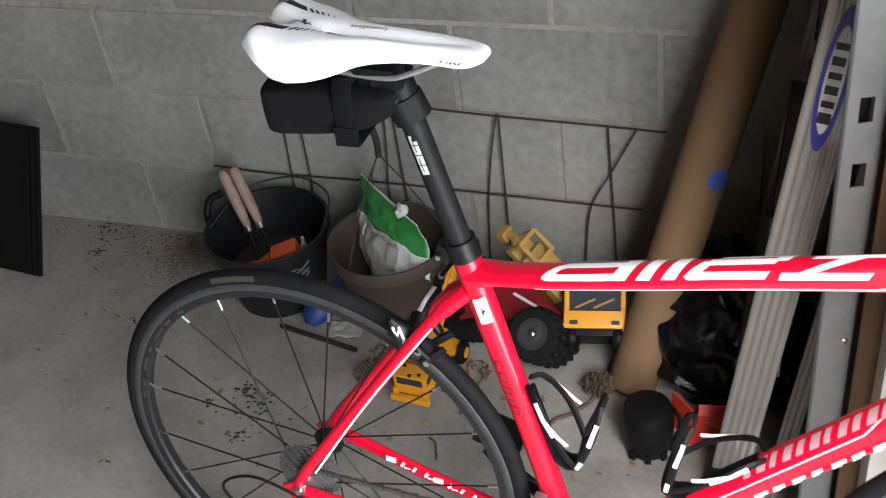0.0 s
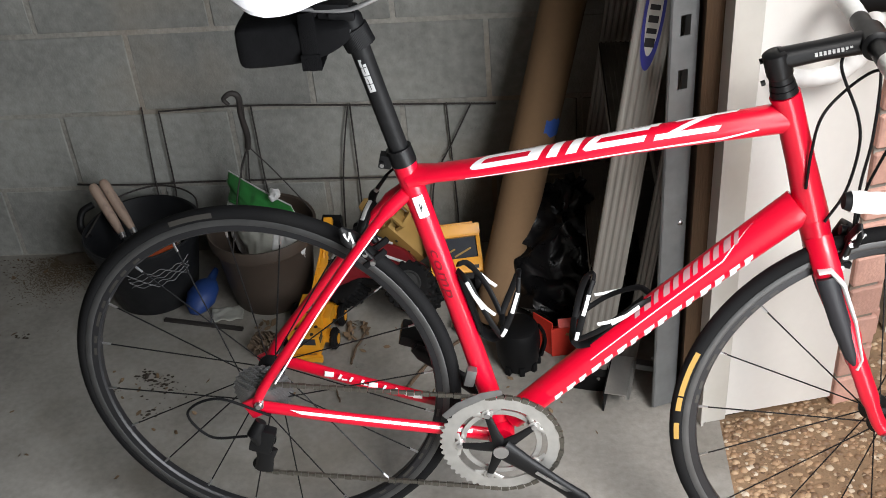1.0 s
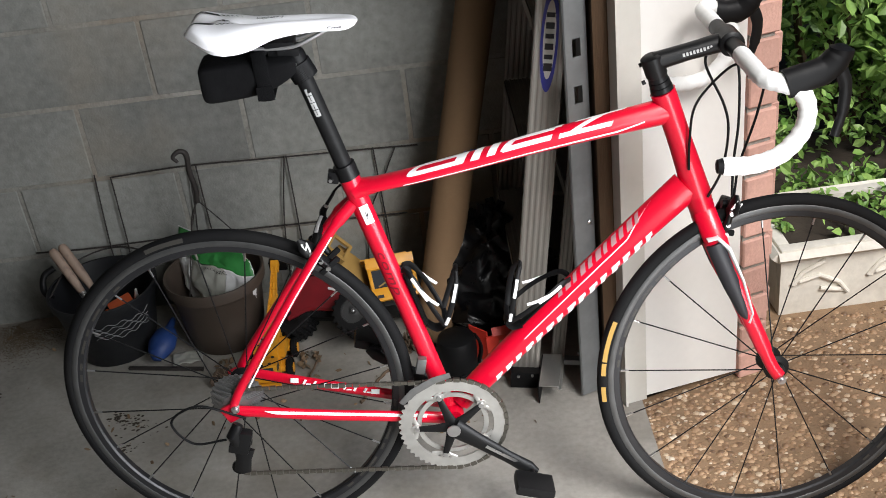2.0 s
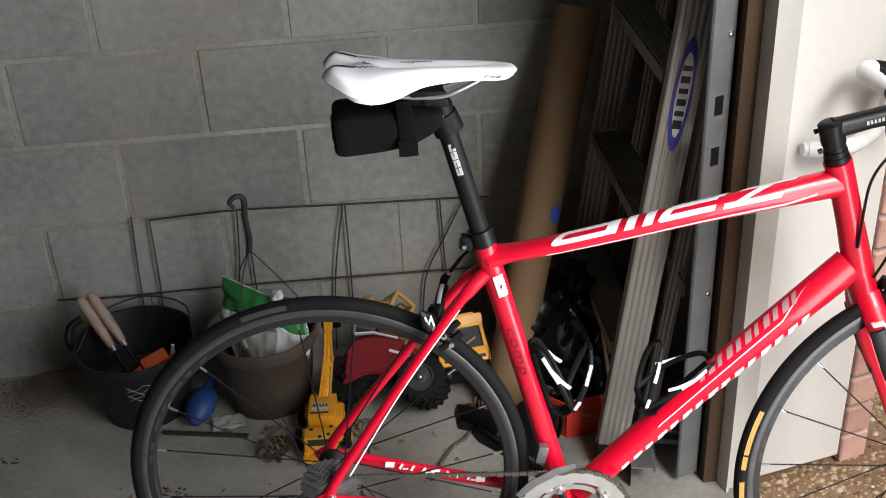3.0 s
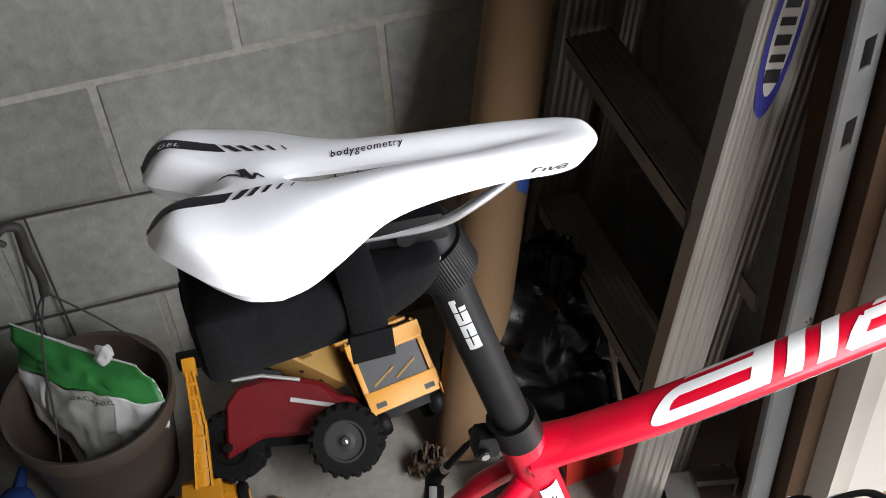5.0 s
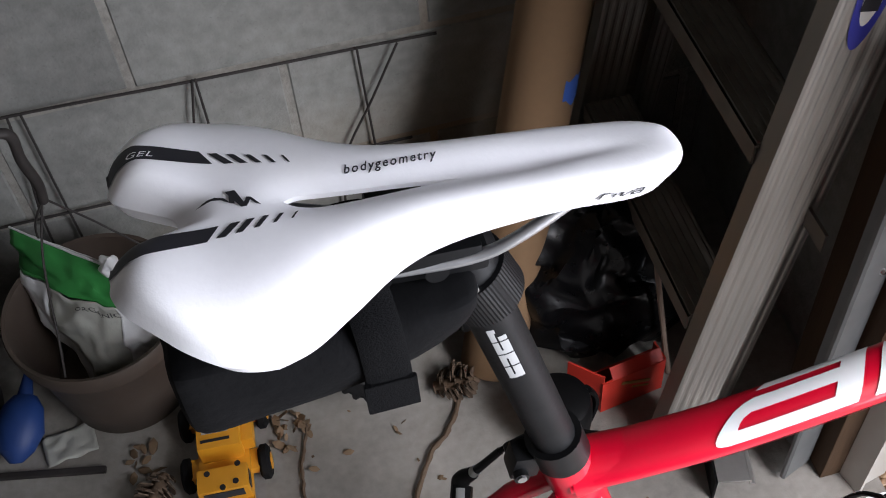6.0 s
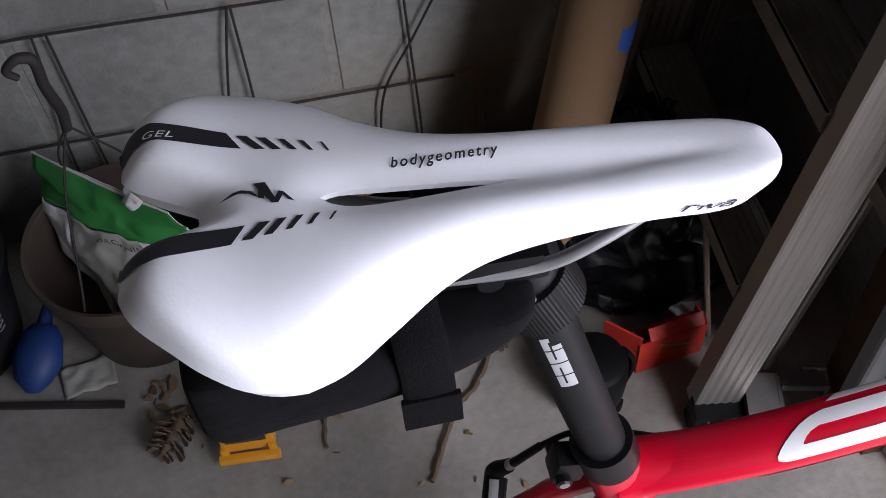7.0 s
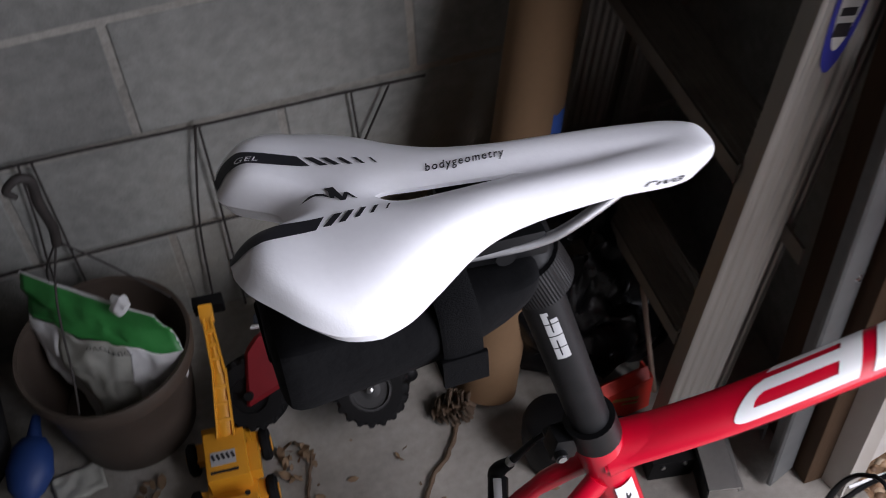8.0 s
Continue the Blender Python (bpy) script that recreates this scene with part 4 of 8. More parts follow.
def build_drivetrain():
    y = -0.061
    bm = bm_new()
    # outer ring with teeth and five openings left by the spider
    n = 50
    prof = []
    t = bmesh.new()
    rings = []
    for k in range(n * 4):
        a = 2 * math.pi * k / (n * 4)
        ro = 0.1015 + (0.0028 if k % 4 in (1, 2) else -0.0014)
        ri = 0.0785
        rings.append([t.verts.new((r * math.cos(a), yy, r * math.sin(a))) for r, yy in ((ri, -0.0015), (ro, -0.0009), (ro, 0.0009), (ri, 0.0015))])
    for i in range(len(rings)):
        a, b = rings[i], rings[(i + 1) % len(rings)]
        for j in range(4):
            t.faces.new((a[j], a[(j + 1) % 4], b[(j + 1) % 4], b[j]))
    merge(bm, t, Matrix.Translation((BB.x, y, BB.z)))
    for k in range(5):
        a = radians(72 * k - 37)
        c, q = math.cos(a), math.sin(a)
        add_tube(bm, (BB.x + 0.0705 * c, y - 0.003, BB.z + 0.0705 * q), (BB.x + 0.0705 * c, y + 0.003, BB.z + 0.0705 * q), 0.0095, seg=20)
        d = Vector((c, 0, q))
        for da in (-0.30, 0.30):
            e = Vector((math.cos(a + da), 0, math.sin(a + da)))
            hub = Vector((BB.x, y, BB.z))
            add_sweep(bm, [hub + d * 0.066, hub + (d + e) * 0.0365, hub + e * 0.0795], [(0.0014, 0.0045), (0.0014, 0.0040), (0.0014, 0.0060)], 8, side=(0, 1, 0))
    # smaller ring behind
    add_lathe(bm, [(0.060, y + 0.006), (0.069, y + 0.006), (0.069, y + 0.009), (0.060, y + 0.009)], "y", 72, Matrix.Translation((BB.x, 0, BB.z)), closed=True)
    ring = part("chainring", bm, M_RING, BIKE, "matt silver chainring with teeth")
    # crank arms and spider
    end = Vector((0.546, y - 0.022, 0.139))
    for s in (-1, 1):
        bm = bm_new()
        e = Vector((end.x, end.y, end.z)) if s < 0 else Vector((2 * BB.x - end.x, 0.055, 2 * BB.z - end.z))
        c = Vector((BB.x, y - 0.010 if s < 0 else 0.040, BB.z))
        add_sweep(bm, [c, c.lerp(e, 0.3), c.lerp(e, 0.7), c.lerp(e, 0.96), e + (e - c).normalized() * 0.012], [(0.010, 0.021), (0.008, 0.016), (0.007, 0.013), (0.008, 0.015), (0.006, 0.008)], 16, side=(0, 1, 0))
        if s < 0:
            for k in range(5):
                a = radians(72 * k - 37)
                p = Vector((BB.x + 0.0755 * math.cos(a), y - 0.003, BB.z + 0.0755 * math.sin(a)))
                add_sweep(bm, [c + Vector((0, 0.004, 0)), c.lerp(p, 0.45), c.lerp(p, 0.86)], [(0.004, 0.013), (0.004, 0.0085), (0.003, 0.006)], 10, side=(0, 1, 0))
        arm = part("crank_arm", bm, M_BLACK, BIKE, "black crank arm")
        bm = bm_new()
        if s < 0:
            add_tube(bm, c + Vector((0, -0.010, 0)), c + Vector((0, -0.0125, 0)), 0.013, seg=24)
        else:
            add_tube(bm, c, c + Vector((0, 0.012, 0)), 0.012, seg=20)
        part("crank_bolt", bm, M_STEEL, arm, "bright bolt")
        if s < 0:
            bm = bm_new()
            add_box(bm, c.lerp(e, 0.62) + Vector((0, -0.0085, 0.004)), (0.075, 0.0012, 0.006), Matrix.Rotation(radians(39), 3, "Y"))
            part("crank_stripe", bm, M_STEEL, arm, "bright printed stripe")
        for k in range(5 if s < 0 else 0):
            a = radians(72 * k - 37)
            p = Vector((BB.x + 0.0695 * math.cos(a), y - 0.0035, BB.z + 0.0695 * math.sin(a)))
            bm = bm_new()
            add_tube(bm, p, p + Vector((0, -0.0035, 0)), 0.0050, seg=14)
            part("ring_bolt", bm, M_STEEL, arm, "bright chainring bolt")
        bm = bm_new()
        add_tube(bm, e, e + Vector((0, s * 0.055, 0)), 0.006, seg=12)
        add_box(bm, e + Vector((0, s * 0.045, -0.002)), (0.075, 0.055, 0.020), Matrix.Rotation(radians(20), 3, "Y"), 0.006)
        part("pedal", bm, M_BLACK, arm, "small black clip pedal")
    # cassette
    bm = bm_new()
    for k in range(9):
        r = 0.025 + 0.0032 * k
        yy = -0.050 + 0.0036 * k
        t = bmesh.new()
        n = 12 + 2 * k
        loop = []
        for q in range(n * 2):
            a = math.pi * q / n
            rr = r + (0.0022 if q % 2 else -0.0015)
            loop.append((rr * math.cos(a), rr * math.sin(a)))
        f0 = [t.verts.new((p[0], 0, p[1])) for p in loop]
        f1 = [t.verts.new((p[0], 0.0017, p[1])) for p in loop]
        t.faces.new(f0)
        t.faces.new(f1[::-1])
        for q in range(len(loop)):
            t.faces.new((f0[q], f0[(q + 1) % len(loop)], f1[(q + 1) % len(loop)], f1[q]))
        merge(bm, t, Matrix.Translation((RA.x, yy, RA.z)))
    part("cassette", bm, M_DULLMETAL, BIKE, "greasy steel cassette sprockets", smooth=False)
    # rear derailleur
    bm = bm_new()
    add_sweep(bm, [(0.004, -0.070, 0.318), (-0.008, -0.078, 0.298), (-0.004, -0.072, 0.272)], [0.010, 0.013, 0.010], 14)
    add_box(bm, (0.002, -0.072, 0.280), (0.040, 0.022, 0.050), Matrix.Rotation(radians(20), 3, "Y"), 0.007)
    add_sweep(bm, [(0.006, -0.074, 0.262), (0.000, -0.072, 0.238), (-0.008, -0.068, 0.206)], [(0.006, 0.020), (0.006, 0.015), (0.005, 0.016)], 12, side=(0, 1, 0))
    for s in (-1, 1):
        add_sweep(bm, [(0.004, -0.055 + s * 0.006, 0.268), (-0.008, -0.055 + s * 0.006, 0.236), (-0.014, -0.055 + s * 0.006, 0.206)], [(0.0015, 0.012), (0.0015, 0.008), (0.0015, 0.011)], 10, side=(0, 1, 0))
    rd = part("rear_derailleur", bm, M_BLACK, BIKE, "black rear derailleur with jockey wheels")
    bm = bm_new()
    for x, z in ((0.003, 0.266), (-0.013, 0.207)):
        add_lathe(bm, [(0.004, -0.058), (0.017, -0.057), (0.017, -0.053), (0.004, -0.052)], "y", 22, Matrix.Translation((x, 0, z)))
    part("jockey_wheel", bm, M_BLACKPL, rd)
    bm = bm_new()
    add_box(bm, (0.002, -0.0795, 0.283), (0.018, 0.002, 0.026), Matrix.Rotation(radians(20), 3, "Y"), 0.0008)
    for x, z in ((-0.008, 0.300), (0.003, 0.266), (-0.013, 0.207)):
        add_tube(bm, (x, -0.066, z), (x, -0.0635 if z > 0.29 else -0.0625, z), 0.0045, seg=12)
    part("derailleur_plate", bm, M_STEEL, rd, "bright plate and bolts")
    bm = bm_new()
    add_sweep(bm, curve_pts([(0.02, -0.066, 0.327), (-0.06, -0.075, 0.372), (-0.115, -0.078, 0.345), (-0.085, -0.078, 0.292), (-0.022, -0.076, 0.290)], 9), 0.0024, 8)
    part("cable", bm, M_BLACKPL, BIKE, "looping black derailleur cable")
    # chain: upper and lower runs as links
    bm = bm_new()

    def run(p, q):
        p, q = Vector(p), Vector(q)
        n = int((q - p).length / 0.0127)
        ang = math.atan2((q - p).z, (q - p).x)
        for i in range(n):
            c = p.lerp(q, (i + 0.5) / n)
            add_box(bm, c, (0.0118, 0.0052 if i % 2 else 0.0034, 0.0082 if i % 2 else 0.0068), Matrix.Rotation(-ang, 3, "Y"))
    run((RA.x + 0.004, -0.050, RA.z + 0.037), (BB.x - 0.01, y, BB.z + 0.101))
    run((-0.011, -0.055, 0.190), (BB.x - 0.01, y, BB.z - 0.101))
    for k in range(26):
        a = radians(-96 + 192 * k / 25)
        c = (BB.x + 0.1025 * math.cos(a), y, BB.z + 0.1025 * math.sin(a))
        add_box(bm, c, (0.0082 if k % 2 else 0.0068, 0.0052 if k % 2 else 0.0034, 0.0120), Matrix.Rotation(-a, 3, "Y"))
    part("chain", bm, M_CHAIN, BIKE, "greasy steel chain", smooth=False)
    # front derailleur
    bm = bm_new()
    add_box(bm, (0.360, -0.036, 0.378), (0.018, 0.016, 0.034), Matrix.Rotation(radians(14), 3, "Y"), 0.005)
    add_sweep(bm, [(0.412, -0.066, 0.368), (0.380, -0.067, 0.361), (0.340, -0.066, 0.340), (0.314, -0.064, 0.315)], [(0.0012, 0.006), (0.0012, 0.0075), (0.0012, 0.008), (0.0012, 0.006)], 10, side=(0, 1, 0))
    part("front_derailleur", bm, M_DULLMETAL, BIKE, "dull grey metal front derailleur")


build_drivetrain()


def build_bike_prints():
    """White shapes on the top tube, stripes and worn marks on the other tubes."""
    frame_ob = bpy.data.objects["frame"]

    def tube_patch(bm, line, radius, quad, mid=-90.0, lift=0.0006, n=8):
        # quad corners: metres along the line, degrees up from its side
        a, b, c, d = [Vector(q) for q in quad]
        acc = [0.0]
        for p, q in zip(line, line[1:]):
            acc.append(acc[-1] + (q - p).length)

        def place(u, deg):
            u = max(0.0, min(acc[-1] - 1e-6, u))
            i = max(k for k in range(len(acc)) if acc[k] <= u)
            i = min(i, len(line) - 2)
            f = (u - acc[i]) / (acc[i + 1] - acc[i])
            p = line[i].lerp(line[i + 1], f)
            t = (line[i + 1] - line[i]).normalized()
            side = Vector((0, -1, 0))
            up = t.cross(side).normalized() * -1
            if up.z < 0:
                up = -up
            ra, rb = radius(u / acc[-1])
            th = radians(deg)
            return p + side * ((ra + lift) * math.cos(th)) + up * ((rb + lift) * math.sin(th))
        rows = []
        m = 8
        for i in range(n + 1):
            p, q = a.lerp(b, i / n), d.lerp(c, i / n)
            rows.append([bm.verts.new(place(*p.lerp(q, j / m))) for j in range(m + 1)])
        for i in range(n):
            for j in range(m):
                bm.faces.new((rows[i][j], rows[i + 1][j], rows[i + 1][j + 1], rows[i][j + 1]))

    tt, rt = TOP_TUBE, TOP_RADIUS
    bm = bm_new()
    def glyph(x0, bars):
        for (xa, da), (xb, db), (xc, dc), (xd, dd) in bars:
            L.append([(x0 + xa, da), (x0 + xb, db), (x0 + xc, dc), (x0 + xd, dd)])
    L = []
    # letters lie over the top of the tube: metres from the seat tube, degrees up from the side
    bow = [((0.108, 27), (0.116, 30)), ((0.1035, 29.5), (0.116, 34)), ((0.1005, 34), (0.1165, 40)), ((0.1005, 42), (0.117, 48)), ((0.1035, 54), (0.1185, 58)),
           ((0.108, 66), (0.121, 66)), ((0.1135, 78), (0.125, 74)), ((0.120, 90), (0.131, 80)), ((0.128, 100), (0.137, 84)), ((0.137, 107), (0.143, 88))]
    glyph(0.0, [(p[0], q[0], q[1], p[1]) for p, q in zip(bow, bow[1:])])
    glyph(0.0, [((0.1075, 27), (0.199, 27), (0.204, 54), (0.1165, 54)), ((0.131, 80), (0.194, 80), (0.206, 107), (0.137, 107)),
                ((0.181, 27), (0.201, 27), (0.226, 141), (0.208, 141)), ((0.141, 122), (0.212, 122), (0.219, 141), (0.150, 141))])
    glyph(0.0, [((0.213, 27), (0.229, 26), (0.252, 135), (0.237, 135)), ((0.242, 27), (0.258, 26), (0.282, 132), (0.266, 132))])
    glyph(0.0, [((0.272, 24), (0.356, 22), (0.362, 48), (0.284, 52)), ((0.268, 36), (0.272, 24), (0.290, 56), (0.278, 66)), ((0.278, 66), (0.290, 56), (0.300, 80), (0.292, 96)),
                ((0.290, 74), (0.366, 72), (0.374, 98), (0.298, 102)), ((0.306, 108), (0.384, 108), (0.390, 124), (0.314, 126)), ((0.364, 84), (0.380, 84), (0.392, 124), (0.376, 124))])
    glyph(0.0, [((0.370, 18), (0.462, 15), (0.468, 36), (0.374, 42)), ((0.370, 18), (0.398, 30), (0.468, 92), (0.440, 92)), ((0.404, 88), (0.492, 84), (0.500, 102), (0.410, 104))])
    for q in L:
        tube_patch(bm, tt, rt, q, lift=0.0010, n=10)
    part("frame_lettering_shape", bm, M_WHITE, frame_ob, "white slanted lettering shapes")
    bm = bm_new()
    tube_patch(bm, tt, rt, [(0.09, -30), (0.47, -30), (0.47, -18), (0.09, -20)], n=30)
    tube_patch(bm, tt, rt, [(0.47, -30), (0.52, -8), (0.52, -2), (0.47, -18)], n=6)
    part("frame_pinstripe", bm, M_WHITE, frame_ob, "thin white pinstripe")
    dt = curve_pts([(0.425, -0.014, 0.272), (0.58, -0.016, 0.420), (0.74, -0.011, 0.559), (0.872, -0.004, 0.669)], 5)
    rd = lambda f: (0.0205, 0.0225 + 0.009 * f)
    # white slanted blocks along the lower edge
    bm = bm_new()
    for k in range(15):
        u = 0.082 + 0.0280 * k
        w = (0.019, 0.021, 0.017, 0.022)[k % 4]
        tube_patch(bm, dt, rd, [(u, -64), (u + w * 0.62, -64), (u + w * 0.62 + 0.007, -38), (u + 0.007, -38)], n=2)
        tube_patch(bm, dt, rd, [(u + 0.007, -38), (u + w + 0.005, -38), (u + w + 0.010, -20), (u + 0.011, -20)], n=2)
    part("frame_lettering_shape", bm, M_WHITE, frame_ob, "white lettering shapes under the down tube")
    # dull silver slanted blocks on the upper side
    bm = bm_new()
    for k in range(11):
        u = 0.293 + 0.0195 * k
        w = (0.0105, 0.0135, 0.009, 0.0125)[k % 4]
        tube_patch(bm, dt, rd, [(u, 38), (u + w, 38), (u + w + 0.011, 78), (u + 0.011, 78)], n=2)
    part("frame_lettering_shape", bm, mat("dull_silver_print", (0.37, 0.20, 0.215), 0.45, vary=0.05), frame_ob, "dull silver lettering shapes on the down tube")
    bm = bm_new()
    tube_patch(bm, dt, rd, [(0.19, 12), (0.46, 18), (0.46, 22), (0.19, 15)], n=24)
    tube_patch(bm, dt, rd, [(0.46, 18), (0.535, 70), (0.540, 73), (0.462, 24)], n=6)
    part("frame_pinstripe", bm, M_WHITE, frame_ob, "thin white pinstripe")
    st = [Vector((0.406, -0.015, 0.251)), Vector((0.3455, -0.005, 0.500)), Vector((0.2778, 0, 0.772))]
    rs = lambda f: (0.0189, 0.0192)
    bm = bm_new()
    # sides of the seat tube: degrees run forwards
    tube_patch(bm, st, rs, [(0.438, -10), (0.476, -10), (0.476, 40), (0.438, 40)], n=4)
    part("frame_sticker", bm, M_WHITE, frame_ob, "small white sticker")
    bm = bm_new()
    tube_patch(bm, st, rs, [(0.449, 8), (0.463, 10), (0.464, 14), (0.450, 12)], lift=0.001, n=2)
    tube_patch(bm, st, rs, [(0.452, 12), (0.456, 22), (0.461, 22), (0.457, 12)], lift=0.001, n=2)
    part("frame_sticker", bm, M_INK, frame_ob, "small black mark on a sticker")
    # word down the seat tube
    me = text_mesh("comp", 0.040, 0.2, 1.1)
    w = max(v.co.x for v in me.vertices)
    bm = bm_new()
    bm.from_mesh(me)
    bmesh.ops.subdivide_edges(bm, edges=bm.edges, cuts=1)
    t0 = (st[1] - st[2]).normalized()
    for v in bm.verts:
        u, h = v.co.x, v.co.y
        p = Vector((0.3158, 0, 0.622)) + t0 * u
        p.y = -0.005 * (0.772 - p.z) / 0.272
        deg = radians(-26 + h * 2050 * 0.9)
        fw = Vector((t0.z, 0, -t0.x)) * -1
        if fw.x < 0:
            fw = -fw
        v.co = p + Vector((0, -1, 0)) * (0.0184 * math.cos(deg)) + fw * (0.0186 * math.sin(deg))
    part("frame_word", bm, mat("dark_red_print", (0.16, 0.006, 0.012), 0.4, vary=0.05), frame_ob, "dark red outlined word on the seat tube")
    # white stripe on the chainstay, and a gloss highlight painted along the seatstay
    cs = curve_pts([(0.385, -0.039, 0.254), (0.31, -0.044, 0.272), (0.16, -0.054, 0.305), (0.045, -0.062, 0.331)], 6)
    bm = bm_new()
    tube_patch(bm, cs, lambda f: (0.0084, 0.0122), [(0.03, 22), (0.32, 22), (0.34, 50), (0.03, 50)], n=20)
    ss = curve_pts([(0.230, -0.023, 0.668), (0.13, -0.036, 0.535), (0.035, -0.058, 0.395)], 6)
    tube_patch(bm, ss, lambda f: (0.0074, 0.0088), [(0.0, -46), (0.34, -38), (0.34, -18), (0.0, -26)], n=20)
    tube_patch(bm, ss, lambda f: (0.0074, 0.0088), [(0.0, 120), (0.34, 120), (0.34, 140), (0.0, 140)], n=20)
    part("frame_pinstripe", bm, M_WHITE, frame_ob, "white chainstay stripe with a painted gloss highlight on the seatstay")
    # inner face of the far chainstay carries white shapes
    bm = bm_new()
    for k in range(9):
        x = 0.105 + 0.0195 * k
        z = 0.3115 - (x - 0.16) * 0.215
        yy = 0.046 - (x - 0.16) * 0.145
        add_box(bm, (x, yy - 0.0086, z), (0.0045 if k % 4 else 0.016, 0.0008, 0.011), Matrix.Rotation(radians(9), 3, "Y") @ Matrix.Rotation(radians(24 if k % 4 else 0), 3, "Y"))
        if k % 2:
            add_box(bm, (x + 0.007, yy - 0.0096, z - 0.0055), (0.010, 0.0008, 0.003), Matrix.Rotation(radians(9), 3, "Y"))
    part("frame_lettering_shape", bm, M_WHITE, frame_ob, "white shapes inside the far stay", smooth=False)


build_bike_prints()


def build_cages():
    """Two bottle cages: a back plate on the tube and two V-shaped wings with white accents."""
    for base, up in (((0.344, -0.005, 0.505), Vector((-0.247, 0, 0.969))), ((0.618, -0.015, 0.456), Vector((0.735, 0, 0.678)))):
        out = Vector((up.z, 0, -up.x))
        if out.z < 0:
            out = -out
        b = Vector(base)

        def at(x, y, z):
            return b + out * x + Vector((0, y, 0)) + up * z
        turn = Matrix((out, (0, 1, 0), up)).transposed()
        bm = bm_new()
        add_box(bm, at(0.022, 0, -0.005), (0.006, 0.020, 0.120), turn, 0.002)
        for s in (-1, 1):
            wing = curve_pts([at(0.022, s * 0.009, 0.066), at(0.034, s * 0.024, 0.054), at(0.045, s * 0.037, 0.012), at(0.051, s * 0.038, -0.026), at(0.056, s * 0.030, -0.062)], 6)
            add_sweep(bm, wing, [(0.0024, 0.0058)] * 9 + [(0.0024, 0.0048)] * 16, 10, side=(0, 1, 0))
            arm = curve_pts([at(0.056, s * 0.030, -0.062), at(0.071, s * 0.035, -0.042), at(0.092, s * 0.034, -0.012), at(0.106, s * 0.026, 0.012), at(0.112, s * 0.012, 0.028)], 6)
            add_sweep(bm, arm, [(0.0024, 0.0055)] * 18 + [(0.0022, 0.0040)] * 7, 10, side=(0, 1, 0))
        add_sweep(bm, curve_pts([at(0.112, -0.012, 0.028), at(0.114, 0, 0.032), at(0.112, 0.012, 0.028)], 5), [(0.0022, 0.0040)] * 11, 8, side=up)
        add_sweep(bm, curve_pts([at(0.022, 0, -0.062), at(0.034, 0, -0.078), at(0.050, 0, -0.078), at(0.058, 0, -0.066)], 5), [(0.016, 0.003)] * 16, 10, side=(0, 1, 0))
        for s in (-1, 1):
            add_sweep(bm, [at(0.057, s * 0.031, -0.063), at(0.057, 0, -0.067)], [(0.003, 0.005)] * 2, 8)
        cage = part("bottle_cage", bm, M_BLACKPL, BIKE, "black bottle cage with white accents")
        for s in (-1, 1):
            for line in ([(0.034, 0.0275, 0.052), (0.040, 0.0365, 0.030), (0.047, 0.0405, 0.004)], [(0.040, 0.0365, 0.030), (0.053, 0.0400, 0.002), (0.062, 0.0405, -0.012)],
                         [(0.059, 0.0340, -0.060), (0.070, 0.0378, -0.046)], [(0.088, 0.0375, -0.018), (0.099, 0.0330, 0.000), (0.106, 0.0285, 0.011)]):
                bm = bm_new()
                add_sweep(bm, [at(x, s * y, z) for x, y, z in line], [(0.0012, 0.0032)] * len(line), 8, side=(0, 1, 0))
                part("cage_accent", bm, M_WHITE, cage, "glossy white accent strip")


build_cages()


